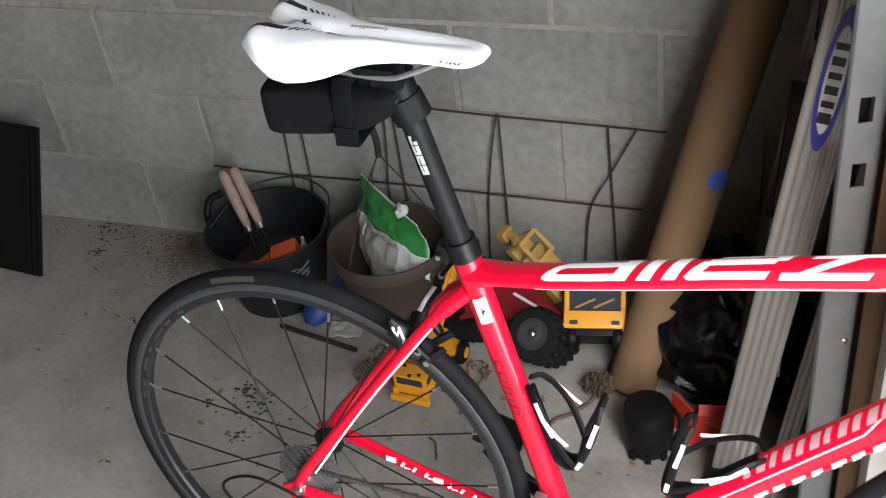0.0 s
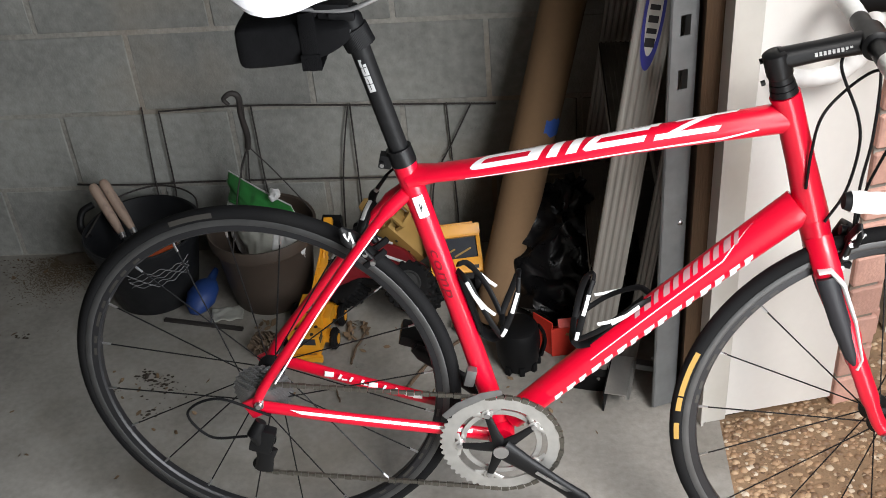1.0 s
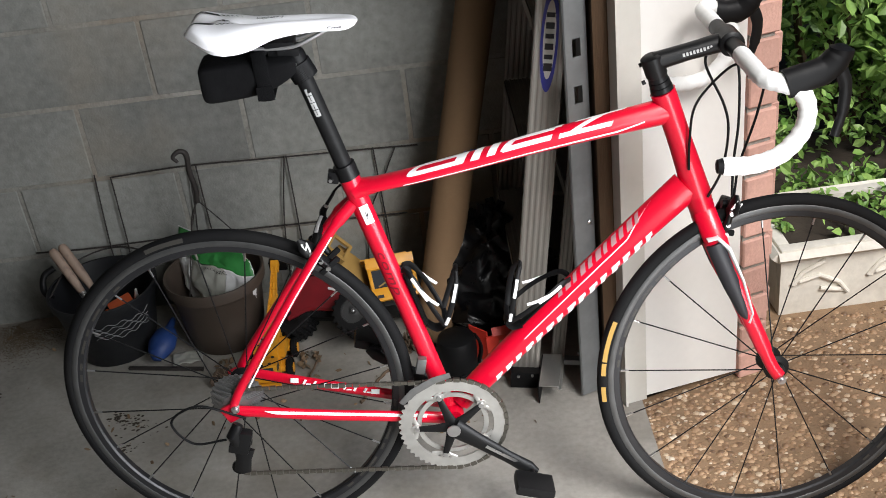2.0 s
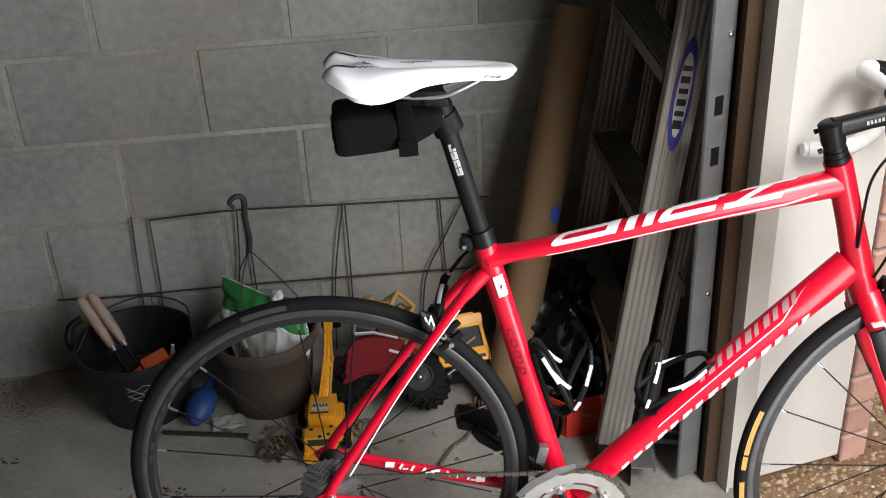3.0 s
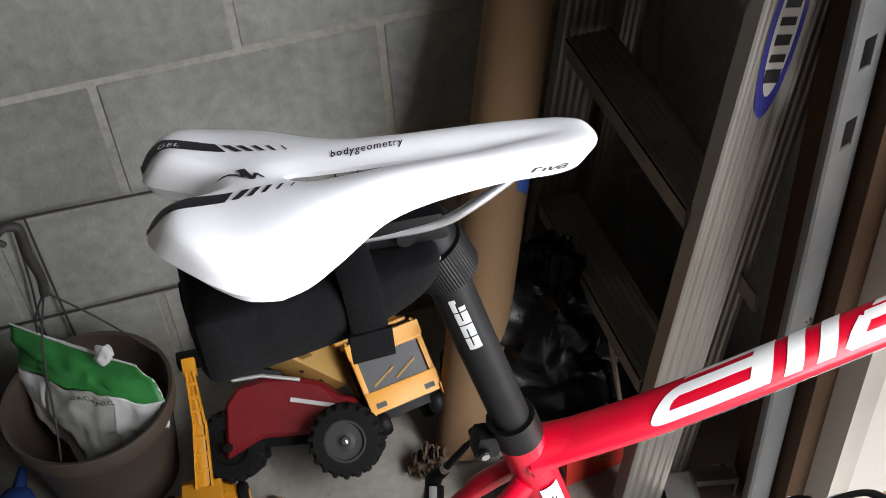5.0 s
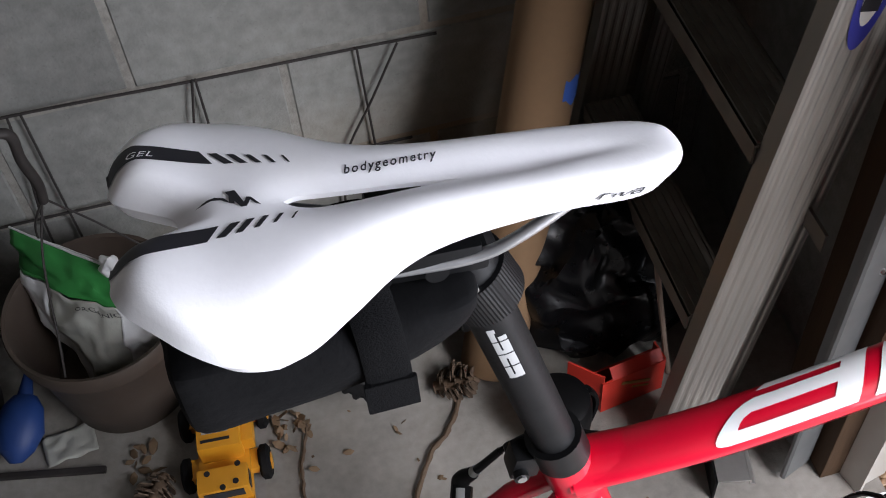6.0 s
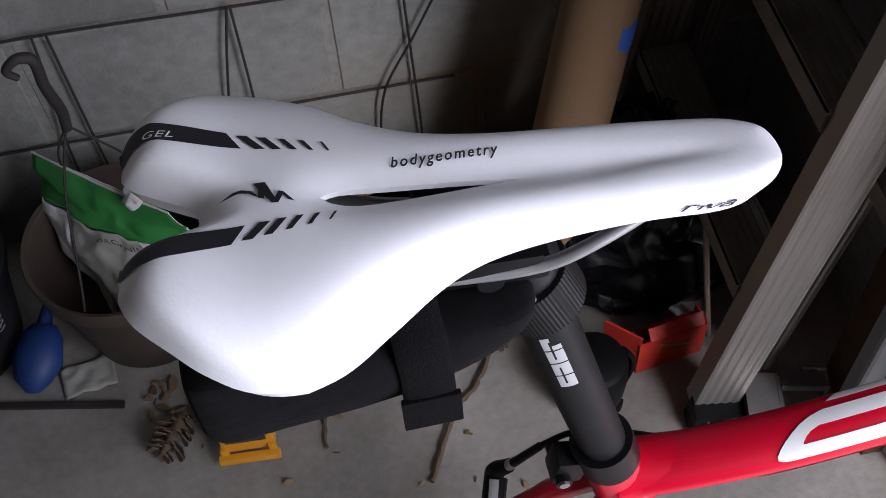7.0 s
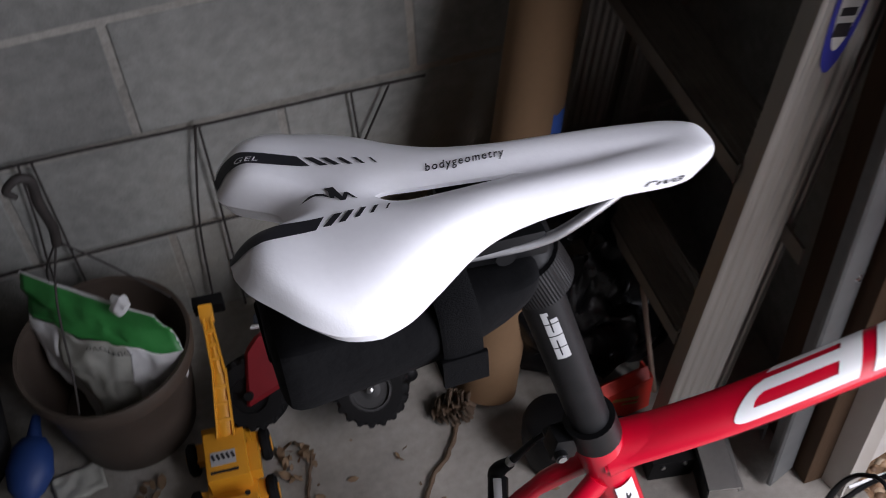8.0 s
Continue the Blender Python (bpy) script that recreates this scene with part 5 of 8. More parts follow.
def build_saddle_bag():
    bag = thing("saddle_bag", (0.64, -0.897, 0.0), (-3.4, 0, 0), label="black nylon saddle bag strapped under the white saddle", category="bag")
    bm = bm_new()
    xs = [0.064, 0.068, 0.078, 0.10, 0.14, 0.175, 0.203, 0.219, 0.227]
    rows = []
    seg = 28
    for i, x in enumerate(xs):
        f = (x - 0.064) / 0.163
        zt = 1.006 - 0.006 * f
        zb = 0.934 + 0.006 * f + 0.030 * (max(0, f - 0.55) / 0.45) ** 1.5
        w = 0.050 - 0.010 * f
        e = 1.0 if 0 < i < len(xs) - 1 else 0.72
        if i in (1, len(xs) - 2):
            e = 0.93
        zc, hz = (zt + zb) / 2, (zt - zb) / 2
        row = []
        for j in range(seg):
            a = 2 * math.pi * j / seg
            c, s = math.cos(a), math.sin(a)
            c2 = math.copysign(abs(c) ** 0.42, c)
            s2 = math.copysign(abs(s) ** 0.42, s)
            bul = 1 + 0.035 * math.sin(5 * a + 31 * x) + 0.03 * math.sin(3 * a - 55 * x)
            row.append(bm.verts.new((x, c2 * w * e * bul * (1 - 0.20 * max(0.0, -s2)), zc + s2 * hz * e)))
        rows.append(row)
    for a, b in zip(rows, rows[1:]):
        for j in range(seg):
            bm.faces.new((a[j], a[(j + 1) % seg], b[(j + 1) % seg], b[j]))
    bm.faces.new(rows[0])
    bm.faces.new(rows[-1][::-1])
    body = part("body", bm, M_NYLON, bag, "black nylon pouch")
    md = body.modifiers.new("round", "SUBSURF")
    md.levels = md.render_levels = 1
    # straps round the pouch and up to the rails
    bm = bm_new()
    x = 0.168
    for s in (-1, 1):
        add_sweep(bm, curve_pts([(x, s * 0.030, 1.015), (x + 0.002, s * 0.0445, 0.996), (x + 0.003, s * 0.0465, 0.968), (x + 0.003, s * 0.0450, 0.946), (x + 0.003, s * 0.036, 0.935)], 5), [(0.012, 0.0016)] * 21, 10, side=(1, 0, 0))
    add_sweep(bm, [(x + 0.003, -0.038, 0.9345), (x + 0.003, 0.038, 0.9345)], [(0.012, 0.0016)] * 2, 10, side=(1, 0, 0))
    part("strap", bm, M_WEB, bag, "black webbing strap")
    bm = bm_new()
    add_box(bm, (0.171, -0.0478, 0.950), (0.028, 0.0035, 0.024), None, 0.0012)
    part("strap_tab", bm, M_WEB, bag, "black hook and loop tab")
    bm = bm_new()
    add_box(bm, (0.066, 0.002, 0.972), (0.006, 0.020, 0.034), None, 0.002)
    add_sweep(bm, curve_pts([(0.071, -0.026, 0.992), (0.066, -0.027, 0.985), (0.067, -0.028, 0.970), (0.071, -0.029, 0.960)], 4), 0.0016, 8)
    part("light_loop", bm, M_WEB, bag, "black loop at the back of the pouch")


build_saddle_bag()

# ---- wall side: tube, ladder, track, wire frame ----


def build_tube():
    t = thing("cardboard_tube", (1.012, -0.312, 0.0), label="tall brown cardboard tube leaning against the block wall", category="cardboard tube")
    a, b = Vector((0, 0, 0.012)), Vector((0.215, 0.235, 0.865))
    ax = (b - a).normalized()
    bm = bm_new()
    q = ax.to_track_quat("Z", "Y").to_matrix().to_4x4()
    L = (b - a).length
    add_lathe(bm, [(0.043, 0.0), (0.0465, 0.001), (0.0465, L - 0.001), (0.0455, L), (0.043, L), (0.043, 0.0)], "z", 40, Matrix.Translation(a) @ q, caps=False)
    part("tube", bm, M_CARDBOARD, t)
    # a torn piece of tape stuck round the side
    bm = bm_new()
    rows = []
    for i in range(9):
        ang = radians(20 + 62 * i / 8)
        h0 = 0.446 + 0.003 * math.sin(i * 1.7) + 0.0022 * abs(i - 4)
        h1 = 0.488 + 0.003 * math.cos(i * 2.3) - 0.0016 * abs(i - 4)
        right = (Vector((1, 0, 0)) - ax * ax.x).normalized()
        ahead = right.cross(ax)
        if ahead.y > 0:
            ahead = -ahead
        rim = (right * math.sin(ang) + ahead * math.cos(ang)) * 0.0471
        rows.append([bm.verts.new(a + ax * h + rim) for h in (h0, (h0 + h1) / 2, h1)])
    for p, r in zip(rows, rows[1:]):
        for j in range(2):
            bm.faces.new((p[j], p[j + 1], r[j + 1], r[j]))
    part("tape", bm, M_BLUETAPE, t, "small piece of blue masking tape")


build_tube()


def channel(bm, a, b, wide, deep, thick, out, across, flutes=0):
    """A U channel from a to b: web facing 'out', legs backwards. flutes: ridges along the web."""
    a, b, out, across = Vector(a), Vector(b), Vector(out).normalized(), Vector(across).normalized()
    n = max(flutes * 4, 1)
    prof = []
    for i in range(n + 1):
        u = -wide / 2 + wide * i / n
        lift = 0.0
        if flutes:
            lift = 0.0011 if (i % 4) in (1, 2) else 0.0
        prof.append((u, lift))
    prof += [(wide / 2, -deep), (wide / 2 - thick, -deep), (wide / 2 - thick, -thick), (-wide / 2 + thick, -thick), (-wide / 2 + thick, -deep), (-wide / 2, -deep)]
    ends = []
    for p in (a, b):
        ends.append([bm.verts.new(p + across * u + out * w) for u, w in prof])
    k = len(prof)
    for i in range(k):
        bm.faces.new((ends[0][i], ends[0][(i + 1) % k], ends[1][(i + 1) % k], ends[1][i]))
    bm.faces.new(ends[0][::-1])
    bm.faces.new(ends[1])


def build_ladder():
    t = thing("step_ladder", (1.217, -0.52, 0.0), label="folded silver aluminium step ladder leaning in the corner", category="ladder")
    lean = 0.128
    H = 1.62

    def line(z, dx=0.0, y=0.0):
        return Vector((lean * z + dx, y, z))
    # the ladder stands turned: its rails face the doorway's inner side
    FACE = Vector((-0.10, -0.995, 0.0))
    ACROSS = Vector((0.995, -0.10, -0.995 * lean))
    # front rails: the nearer one shows its fluted web
    for name, y in (("front_rail", 0.0), ("front_rail", 0.43)):
        bm = bm_new()
        channel(bm, line(0.028, -0.001, y - 0.001), line(H, -0.001, y - 0.001), 0.062, 0.031, 0.003, FACE, ACROSS, 5)
        part(name, bm, M_LADDER, t, "fluted aluminium rail", smooth=False)
        bm = bm_new()
        add_box(bm, line(0.022, -0.001, y - 0.006), (0.068, 0.036, 0.044), Matrix.Rotation(radians(-6), 3, "Z") @ Matrix.Rotation(radians(7), 3, "Y"), 0.004)
        foot = part("foot", bm, M_BLACKPL, t, "black rubber foot")
        for dx in (-0.018, 0.014):
            bm = bm_new()
            p = line(0.036, dx, y - 0.006 - 0.10 * dx) + FACE * 0.018
            add_tube(bm, p, p + FACE * 0.003, 0.0035, seg=10)
            part("rivet", bm, M_STEEL, foot, "bright rivet")
    # rear legs behind, folded against the front
    for y in (0.045, 0.445):
        bm = bm_new()
        channel(bm, line(0.02, 0.082, y), line(H - 0.05, 0.082, y), 0.030, 0.02, 0.0025, FACE, ACROSS, 3)
        part("rear_rail", bm, M_LADDER, t, "narrow rear aluminium rail", smooth=False)
    # treads: ribbed, between the rails
    for k in range(5):
        z = 0.285 + 0.295 * k
        c = line(z)
        bm = bm_new()
        add_box(bm, c + Vector((0.0, 0.225, 0.0)), (0.070, 0.385, 0.004))
        for r in range(7):
            add_box(bm, c + Vector((-0.030 + 0.010 * r, 0.225, 0.0035)), (0.004, 0.383, 0.003))
        for s in (-1, 1):
            add_box(bm, c + Vector((s * 0.034, 0.225, -0.012)), (0.003, 0.384, 0.028))
        part("tread", bm, M_TREAD, t, "dirty ribbed aluminium tread", smooth=False)
    # rear cross bars
    for z in (0.42, 1.02):
        bm = bm_new()
        add_box(bm, line(z, 0.083, 0.215), (0.004, 0.43, 0.03))
        part("cross_bar", bm, M_LADDER, t, smooth=False)
    # oval sticker on the near rail: a blue ring with a row of dark bars
    zc = 0.838
    n_out = FACE
    ax = Vector((lean, 0, 1)).normalized()
    sd = ACROSS.normalized()

    def oval(bm, rx, rz, lift, n=40):
        c = line(zc, -0.001, -0.001) + n_out * lift
        ring = [bm.verts.new(c + sd * (rx * math.cos(2 * math.pi * i / n)) + ax * (rz * math.sin(2 * math.pi * i / n))) for i in range(n)]
        bm.faces.new(ring)
    bm = bm_new()
    oval(bm, 0.0175, 0.110, 0.0019)
    st = part("sticker", bm, M_BLUEOVAL, t, "blue oval sticker with a dark mark")
    bm = bm_new()
    oval(bm, 0.0122, 0.082, 0.0023)
    part("sticker_field", bm, M_STICKER, st, "pale oval field", smooth=False)
    for k, wide in enumerate((0.017, 0.010, 0.013, 0.010, 0.013, 0.010)):
        c = line(zc - 0.056 + 0.0215 * k, -0.001, -0.001) + n_out * 0.0027
        q = [c - sd * 0.0085 - ax * wide / 2, c + sd * 0.0085 - ax * wide / 2, c + sd * 0.0085 + ax * wide / 2, c - sd * 0.0085 + ax * wide / 2]
        bm = bm_new()
        bm.faces.new([bm.verts.new(v) for v in q])
        part("print_bar", bm, M_INK, st, "dark printed bar", smooth=False)


build_ladder()


def build_track():
    t = thing("door_track", (1.363, -0.600, 0.0), (0, 0, 20), label="upright galvanised steel door track with punched slots", category="door track")
    bm = bm_new()
    # front leg pierced by two slots, folded back along one edge and rolled along the other
    slots = (0.750, 0.8475)
    xs = [-0.021, -0.008, 0.010, 0.023]
    zs = [0.012] + [v for q in slots for v in (q - 0.0185, q + 0.0185)] + [2.31]
    cols = [(-0.0235, 0.006), (-0.0240, 0.002), (-0.0225, -0.0005)] + [(x, 0.0) for x in xs] + [(0.0235, 0.004), (0.0235, 0.041)]
    grid = [[bm.verts.new((x, y, z)) for x, y in cols] for z in zs]
    for i in range(len(zs) - 1):
        for j in range(len(cols) - 1):
            if not (j == 4 and i in (1, 3)):
                bm.faces.new((grid[i][j], grid[i][j + 1], grid[i + 1][j + 1], grid[i + 1][j]))
    rail = part("rail", bm, M_GALV, t, smooth=False)
    sheet = rail.modifiers.new("sheet", "SOLIDIFY")
    sheet.thickness, sheet.offset = 0.0025, 0.0
    bm = bm_new()
    for zz, xx in ((0.46, 0.012), (0.975, 0.014), (1.25, 0.012)):
        add_sweep(bm, [(xx, -0.001, zz), (xx, -0.004, zz), (xx, -0.005, zz)], [0.006, 0.005, 0.002], 12)
    part("bolt", bm, M_STEEL, t, "small bolts", kind="stuff")
    # low steel channel on the floor at the ladder's foot
    b = thing("steel_bracket", (1.276, -0.548, 0.0), (0, 0, -12.4), label="light grey folded steel bracket on the floor by the ladder", category="bracket")
    bm = bm_new()
    add_box(bm, (0.0, -0.004, 0.050), (0.042, 0.118, 0.0025), None, 0.0006)
    add_box(bm, (0.0225, -0.004, 0.0455), (0.0025, 0.118, 0.011), None, 0.0006)
    add_box(bm, (0.0265, -0.004, 0.041), (0.006, 0.118, 0.0025), None, 0.0006)
    part("plate", bm, M_ALU, b, "light grey folded plate", smooth=False)
    bm = bm_new()
    add_box(bm, (-0.0225, -0.004, 0.025), (0.003, 0.118, 0.049), None, 0.0008)
    part("side", bm, M_BLACKPL, b, "black side cheek")
    bm = bm_new()
    add_tube(bm, (-0.0255, 0.030, 0.034), (-0.0235, 0.030, 0.034), 0.003, seg=10)
    part("rivet", bm, M_STEEL, b, "bright rivet")
    bm = bm_new()
    add_box(bm, (0.061, 0.046, 0.046), (0.064, 0.018, 0.0025), Matrix.Rotation(radians(3), 3, "Y"), 0.0006)
    add_box(bm, (0.061, 0.0375, 0.040), (0.064, 0.0025, 0.012), Matrix.Rotation(radians(3), 3, "Y"), 0.0006)
    add_box(bm, (0.091, 0.046, 0.022), (0.004, 0.018, 0.043), None, 0.0006)
    part("arm", bm, M_GALV, b, "grey folded arm", smooth=False)
    bm = bm_new()
    add_tube(bm, (0.058, 0.066, 0.046), (0.092, 0.062, 0.046), 0.003, seg=10)
    add_tube(bm, (0.090, 0.046, 0.046), (0.090, 0.063, 0.046), 0.002, seg=8)
    part("pin", bm, M_STEEL, b, "bright steel pin")
    # thin stick behind the ladder
    s = thing("wooden_stick", (1.258, -0.398, 0.0), label="thin pale wooden stick standing behind the ladder", category="stick")
    bm = bm_new()
    add_sweep(bm, [(0, 0, 0.001), (-0.014, 0.012, 0.11), (-0.030, 0.027, 0.240)], 0.0042, 8)
    part("shaft", bm, M_HANDLE, s)


build_track()


def build_wire_frame():
    t = thing("wire_frame", (0, -0.012, 0), label="dark rusty wire plant support leaning flat on the wall", category="wire frame")
    lines = [
        [(0.244, 0.004, 0.409), (0.44, 0.003, 0.416), (0.69, 0.002, 0.408), (0.9, 0.004, 0.401), (1.03, 0.004, 0.396)],
        [(-0.005, 0.003, 0.217), (0.14, 0.002, 0.211), (0.36, 0.003, 0.213), (0.62, 0.002, 0.211), (0.98, 0.004, 0.203)],
        [(0.244, 0.0, 0.412), (0.243, -0.003, 0.32), (0.238, 0.0, 0.19), (0.225, 0.002, 0.11), (0.22, 0.003, 0.004)],
        [(0.204, 0.003, 0.422), (0.199, 0.0, 0.32), (0.193, 0.0, 0.2), (0.19, 0.0, 0.004)],
        [(0.445, 0.0, 0.416), (0.436, 0.0, 0.30), (0.425, 0.0, 0.2), (0.42, 0.0, 0.004)],
        [(0.463, 0.0, 0.416), (0.464, 0.0, 0.25), (0.466, 0.0, 0.12), (0.466, 0.0, 0.004)],
        [(0.69, 0.0, 0.412), (0.672, -0.003, 0.32), (0.655, 0.0, 0.21), (0.645, 0.0, 0.09), (0.64, 0.0, 0.004)],
        [(0.694, 0.0, 0.412), (0.694, -0.003, 0.30), (0.692, 0.0, 0.16), (0.69, 0.0, 0.004)],
        [(0.916, 0.0, 0.405), (0.919, 0.0, 0.30), (0.924, 0.0, 0.14), (0.925, 0.0, 0.004)],
        [(0.972, -0.003, 0.400), (0.925, -0.005, 0.305), (0.877, -0.003, 0.206), (0.862, 0.0, 0.10), (0.856, 0.0, 0.004)],
    ]
    for i, k in enumerate(lines):
        bm = bm_new()
        add_sweep(bm, curve_pts(k, 6), 0.0019 if i > 1 else 0.0023, 7)
        part("wire", bm, M_WIRE, t)


build_wire_frame()

# ---- floor clutter ----


def build_bucket():
    t = thing("bucket", (0.192, -0.163, 0.0), label="dirty black plastic bucket holding hand tools", category="bucket")
    bm = bm_new()
    add_lathe(bm, [(0.0, 0.001), (0.096, 0.001), (0.099, 0.004), (0.130, 0.165), (0.136, 0.168), (0.138, 0.176), (0.1385, 0.189), (0.136, 0.191), (0.132, 0.190), (0.1285, 0.172), (0.097, 0.010), (0.0, 0.008)], "z", 56)
    part("shell", bm, M_BUCKET, t)
    bm = bm_new()
    for k in range(5):
        z = 0.10 + 0.010 * k
        r = 0.1185 + 0.0019 * k
        pts = []
        for i in range(20):
            a = radians(-95 + 70 * i / 19)
            zz = z + 0.0045 * math.sin(i * 1.3 + k * 2.0) + 0.003 * math.sin(i * 0.5 + k)
            rr = 0.0995 + (zz - 0.004) * 0.1925 + 0.0006
            pts.append((rr * math.cos(a), rr * math.sin(a), zz))
        add_sweep(bm, pts, [(0.0010, 0.0008)] * 20, 5)
    part("worn_label", bm, M_SMOKE, t, "pale scuffed wavy lines")
    bm = bm_new()
    add_sweep(bm, curve_pts([(-0.126, -0.03, 0.185), (-0.10, 0.10, 0.198), (0.0, 0.155, 0.205), (0.10, 0.115, 0.198), (0.132, 0.0, 0.185)], 8), 0.0022, 7)
    part("handle", bm, M_WIRE, t, "dark wire handle")
    bm = bm_new()
    add_sweep(bm, curve_pts([(-0.128, -0.01, 0.172), (-0.150, 0.01, 0.186), (-0.146, 0.03, 0.216), (-0.120, 0.045, 0.228)], 6), 0.0085, 10)
    part("grip", bm, M_BLACKPL, t, "black plastic grip")
    # two hand trowels
    for top, bot, tip in (((-0.100, 0.082, 0.272), (-0.036, 0.030, 0.166), (0.02, -0.03, 0.085)), ((-0.122, 0.070, 0.268), (-0.060, 0.018, 0.162), (-0.01, -0.045, 0.085))):
        tr = thing("hand_trowel", (0.192, -0.163, 0.0), label="garden hand tool with a bare wooden handle in the bucket", category="hand tool", group="hand tools in the bucket")
        a, b = Vector(top), Vector(bot)
        bm = bm_new()
        ts = [0, 0.04, 0.12, 0.3, 0.5, 0.7, 0.9, 1.0]
        rs = [0.006, 0.0105, 0.0125, 0.0120, 0.0125, 0.0120, 0.0098, 0.0085]
        add_sweep(bm, [a.lerp(b, s) for s in ts], rs, 16)
        part("handle", bm, M_HANDLE, tr, "bare wooden handle")
        bm = bm_new()
        c = Vector(tip)
        add_sweep(bm, [b, b.lerp(c, 0.12)], [0.0088, 0.0080], 14)
        part("ferrule", bm, M_STEEL, tr, "bright metal ferrule")
        bm = bm_new()
        add_sweep(bm, [b.lerp(c, 0.1), b.lerp(c, 0.6), c], [0.0045, 0.004, 0.006], 10)
        add_sweep(bm, [c, c + (c - b) * 0.35, c + (c - b) * 0.7], [(0.018, 0.003), (0.022, 0.003), (0.004, 0.002)], 12)
        part("blade", bm, M_BLACK, tr, "dark metal shaft and blade")
    # orange plastic tool head
    o = thing("orange_nozzle", (0.212, -0.192, 0.118), (0, -14, 24), label="bright orange plastic nozzle lying in the bucket", category="nozzle")
    bm = bm_new()
    add_box(bm, (0.026, 0, 0.0), (0.062, 0.046, 0.042), None, 0.006)
    add_sweep(bm, [(-0.006, 0, 0.0), (-0.03, 0, -0.004), (-0.052, 0, -0.006)], [(0.020, 0.017), (0.017, 0.014), (0.013, 0.011)], 16)
    part("body", bm, M_ORANGE, o)
    bm = bm_new()
    add_sweep(bm, [(-0.048, 0.006, -0.002), (-0.076, 0.012, -0.004)], [(0.012, 0.009), (0.009, 0.007)], 12)
    part("tip", bm, M_DULLYELLOW, o, "dull yellow tip")
    g = thing("glass_vial", (0.262, -0.150, 0.098), (12, 10, 0), label="small pale pointed plastic spike in the bucket", category="plastic spike")
    bm = bm_new()
    add_lathe(bm, [(0.007, 0.0), (0.0075, 0.02), (0.0065, 0.04), (0.004, 0.055), (0.0035, 0.068), (0.0, 0.070)], "z", 14)
    part("spike", bm, M_BAGWHITE, g)
    # soil-like rubble that fills the bottom
    f = thing("bucket_fill", (0.192, -0.163, 0.010), label="dark dirt at the bottom of the bucket", category="dirt", kind="stuff")
    bm = bm_new()
    add_lathe(bm, [(0.0, 0.076), (0.05, 0.074), (0.085, 0.070), (0.108, 0.064), (0.0965, 0.01), (0.0, 0.01)], "z", 30)
    part("dirt", bm, M_SOIL, f)


build_bucket()


def crumple(bm, amount, scale, seed):
    for v in bm.verts:
        n = noise.noise_vector(v.co * scale + Vector((seed, seed * 2.1, seed * 3.7)))
        v.co += n * amount


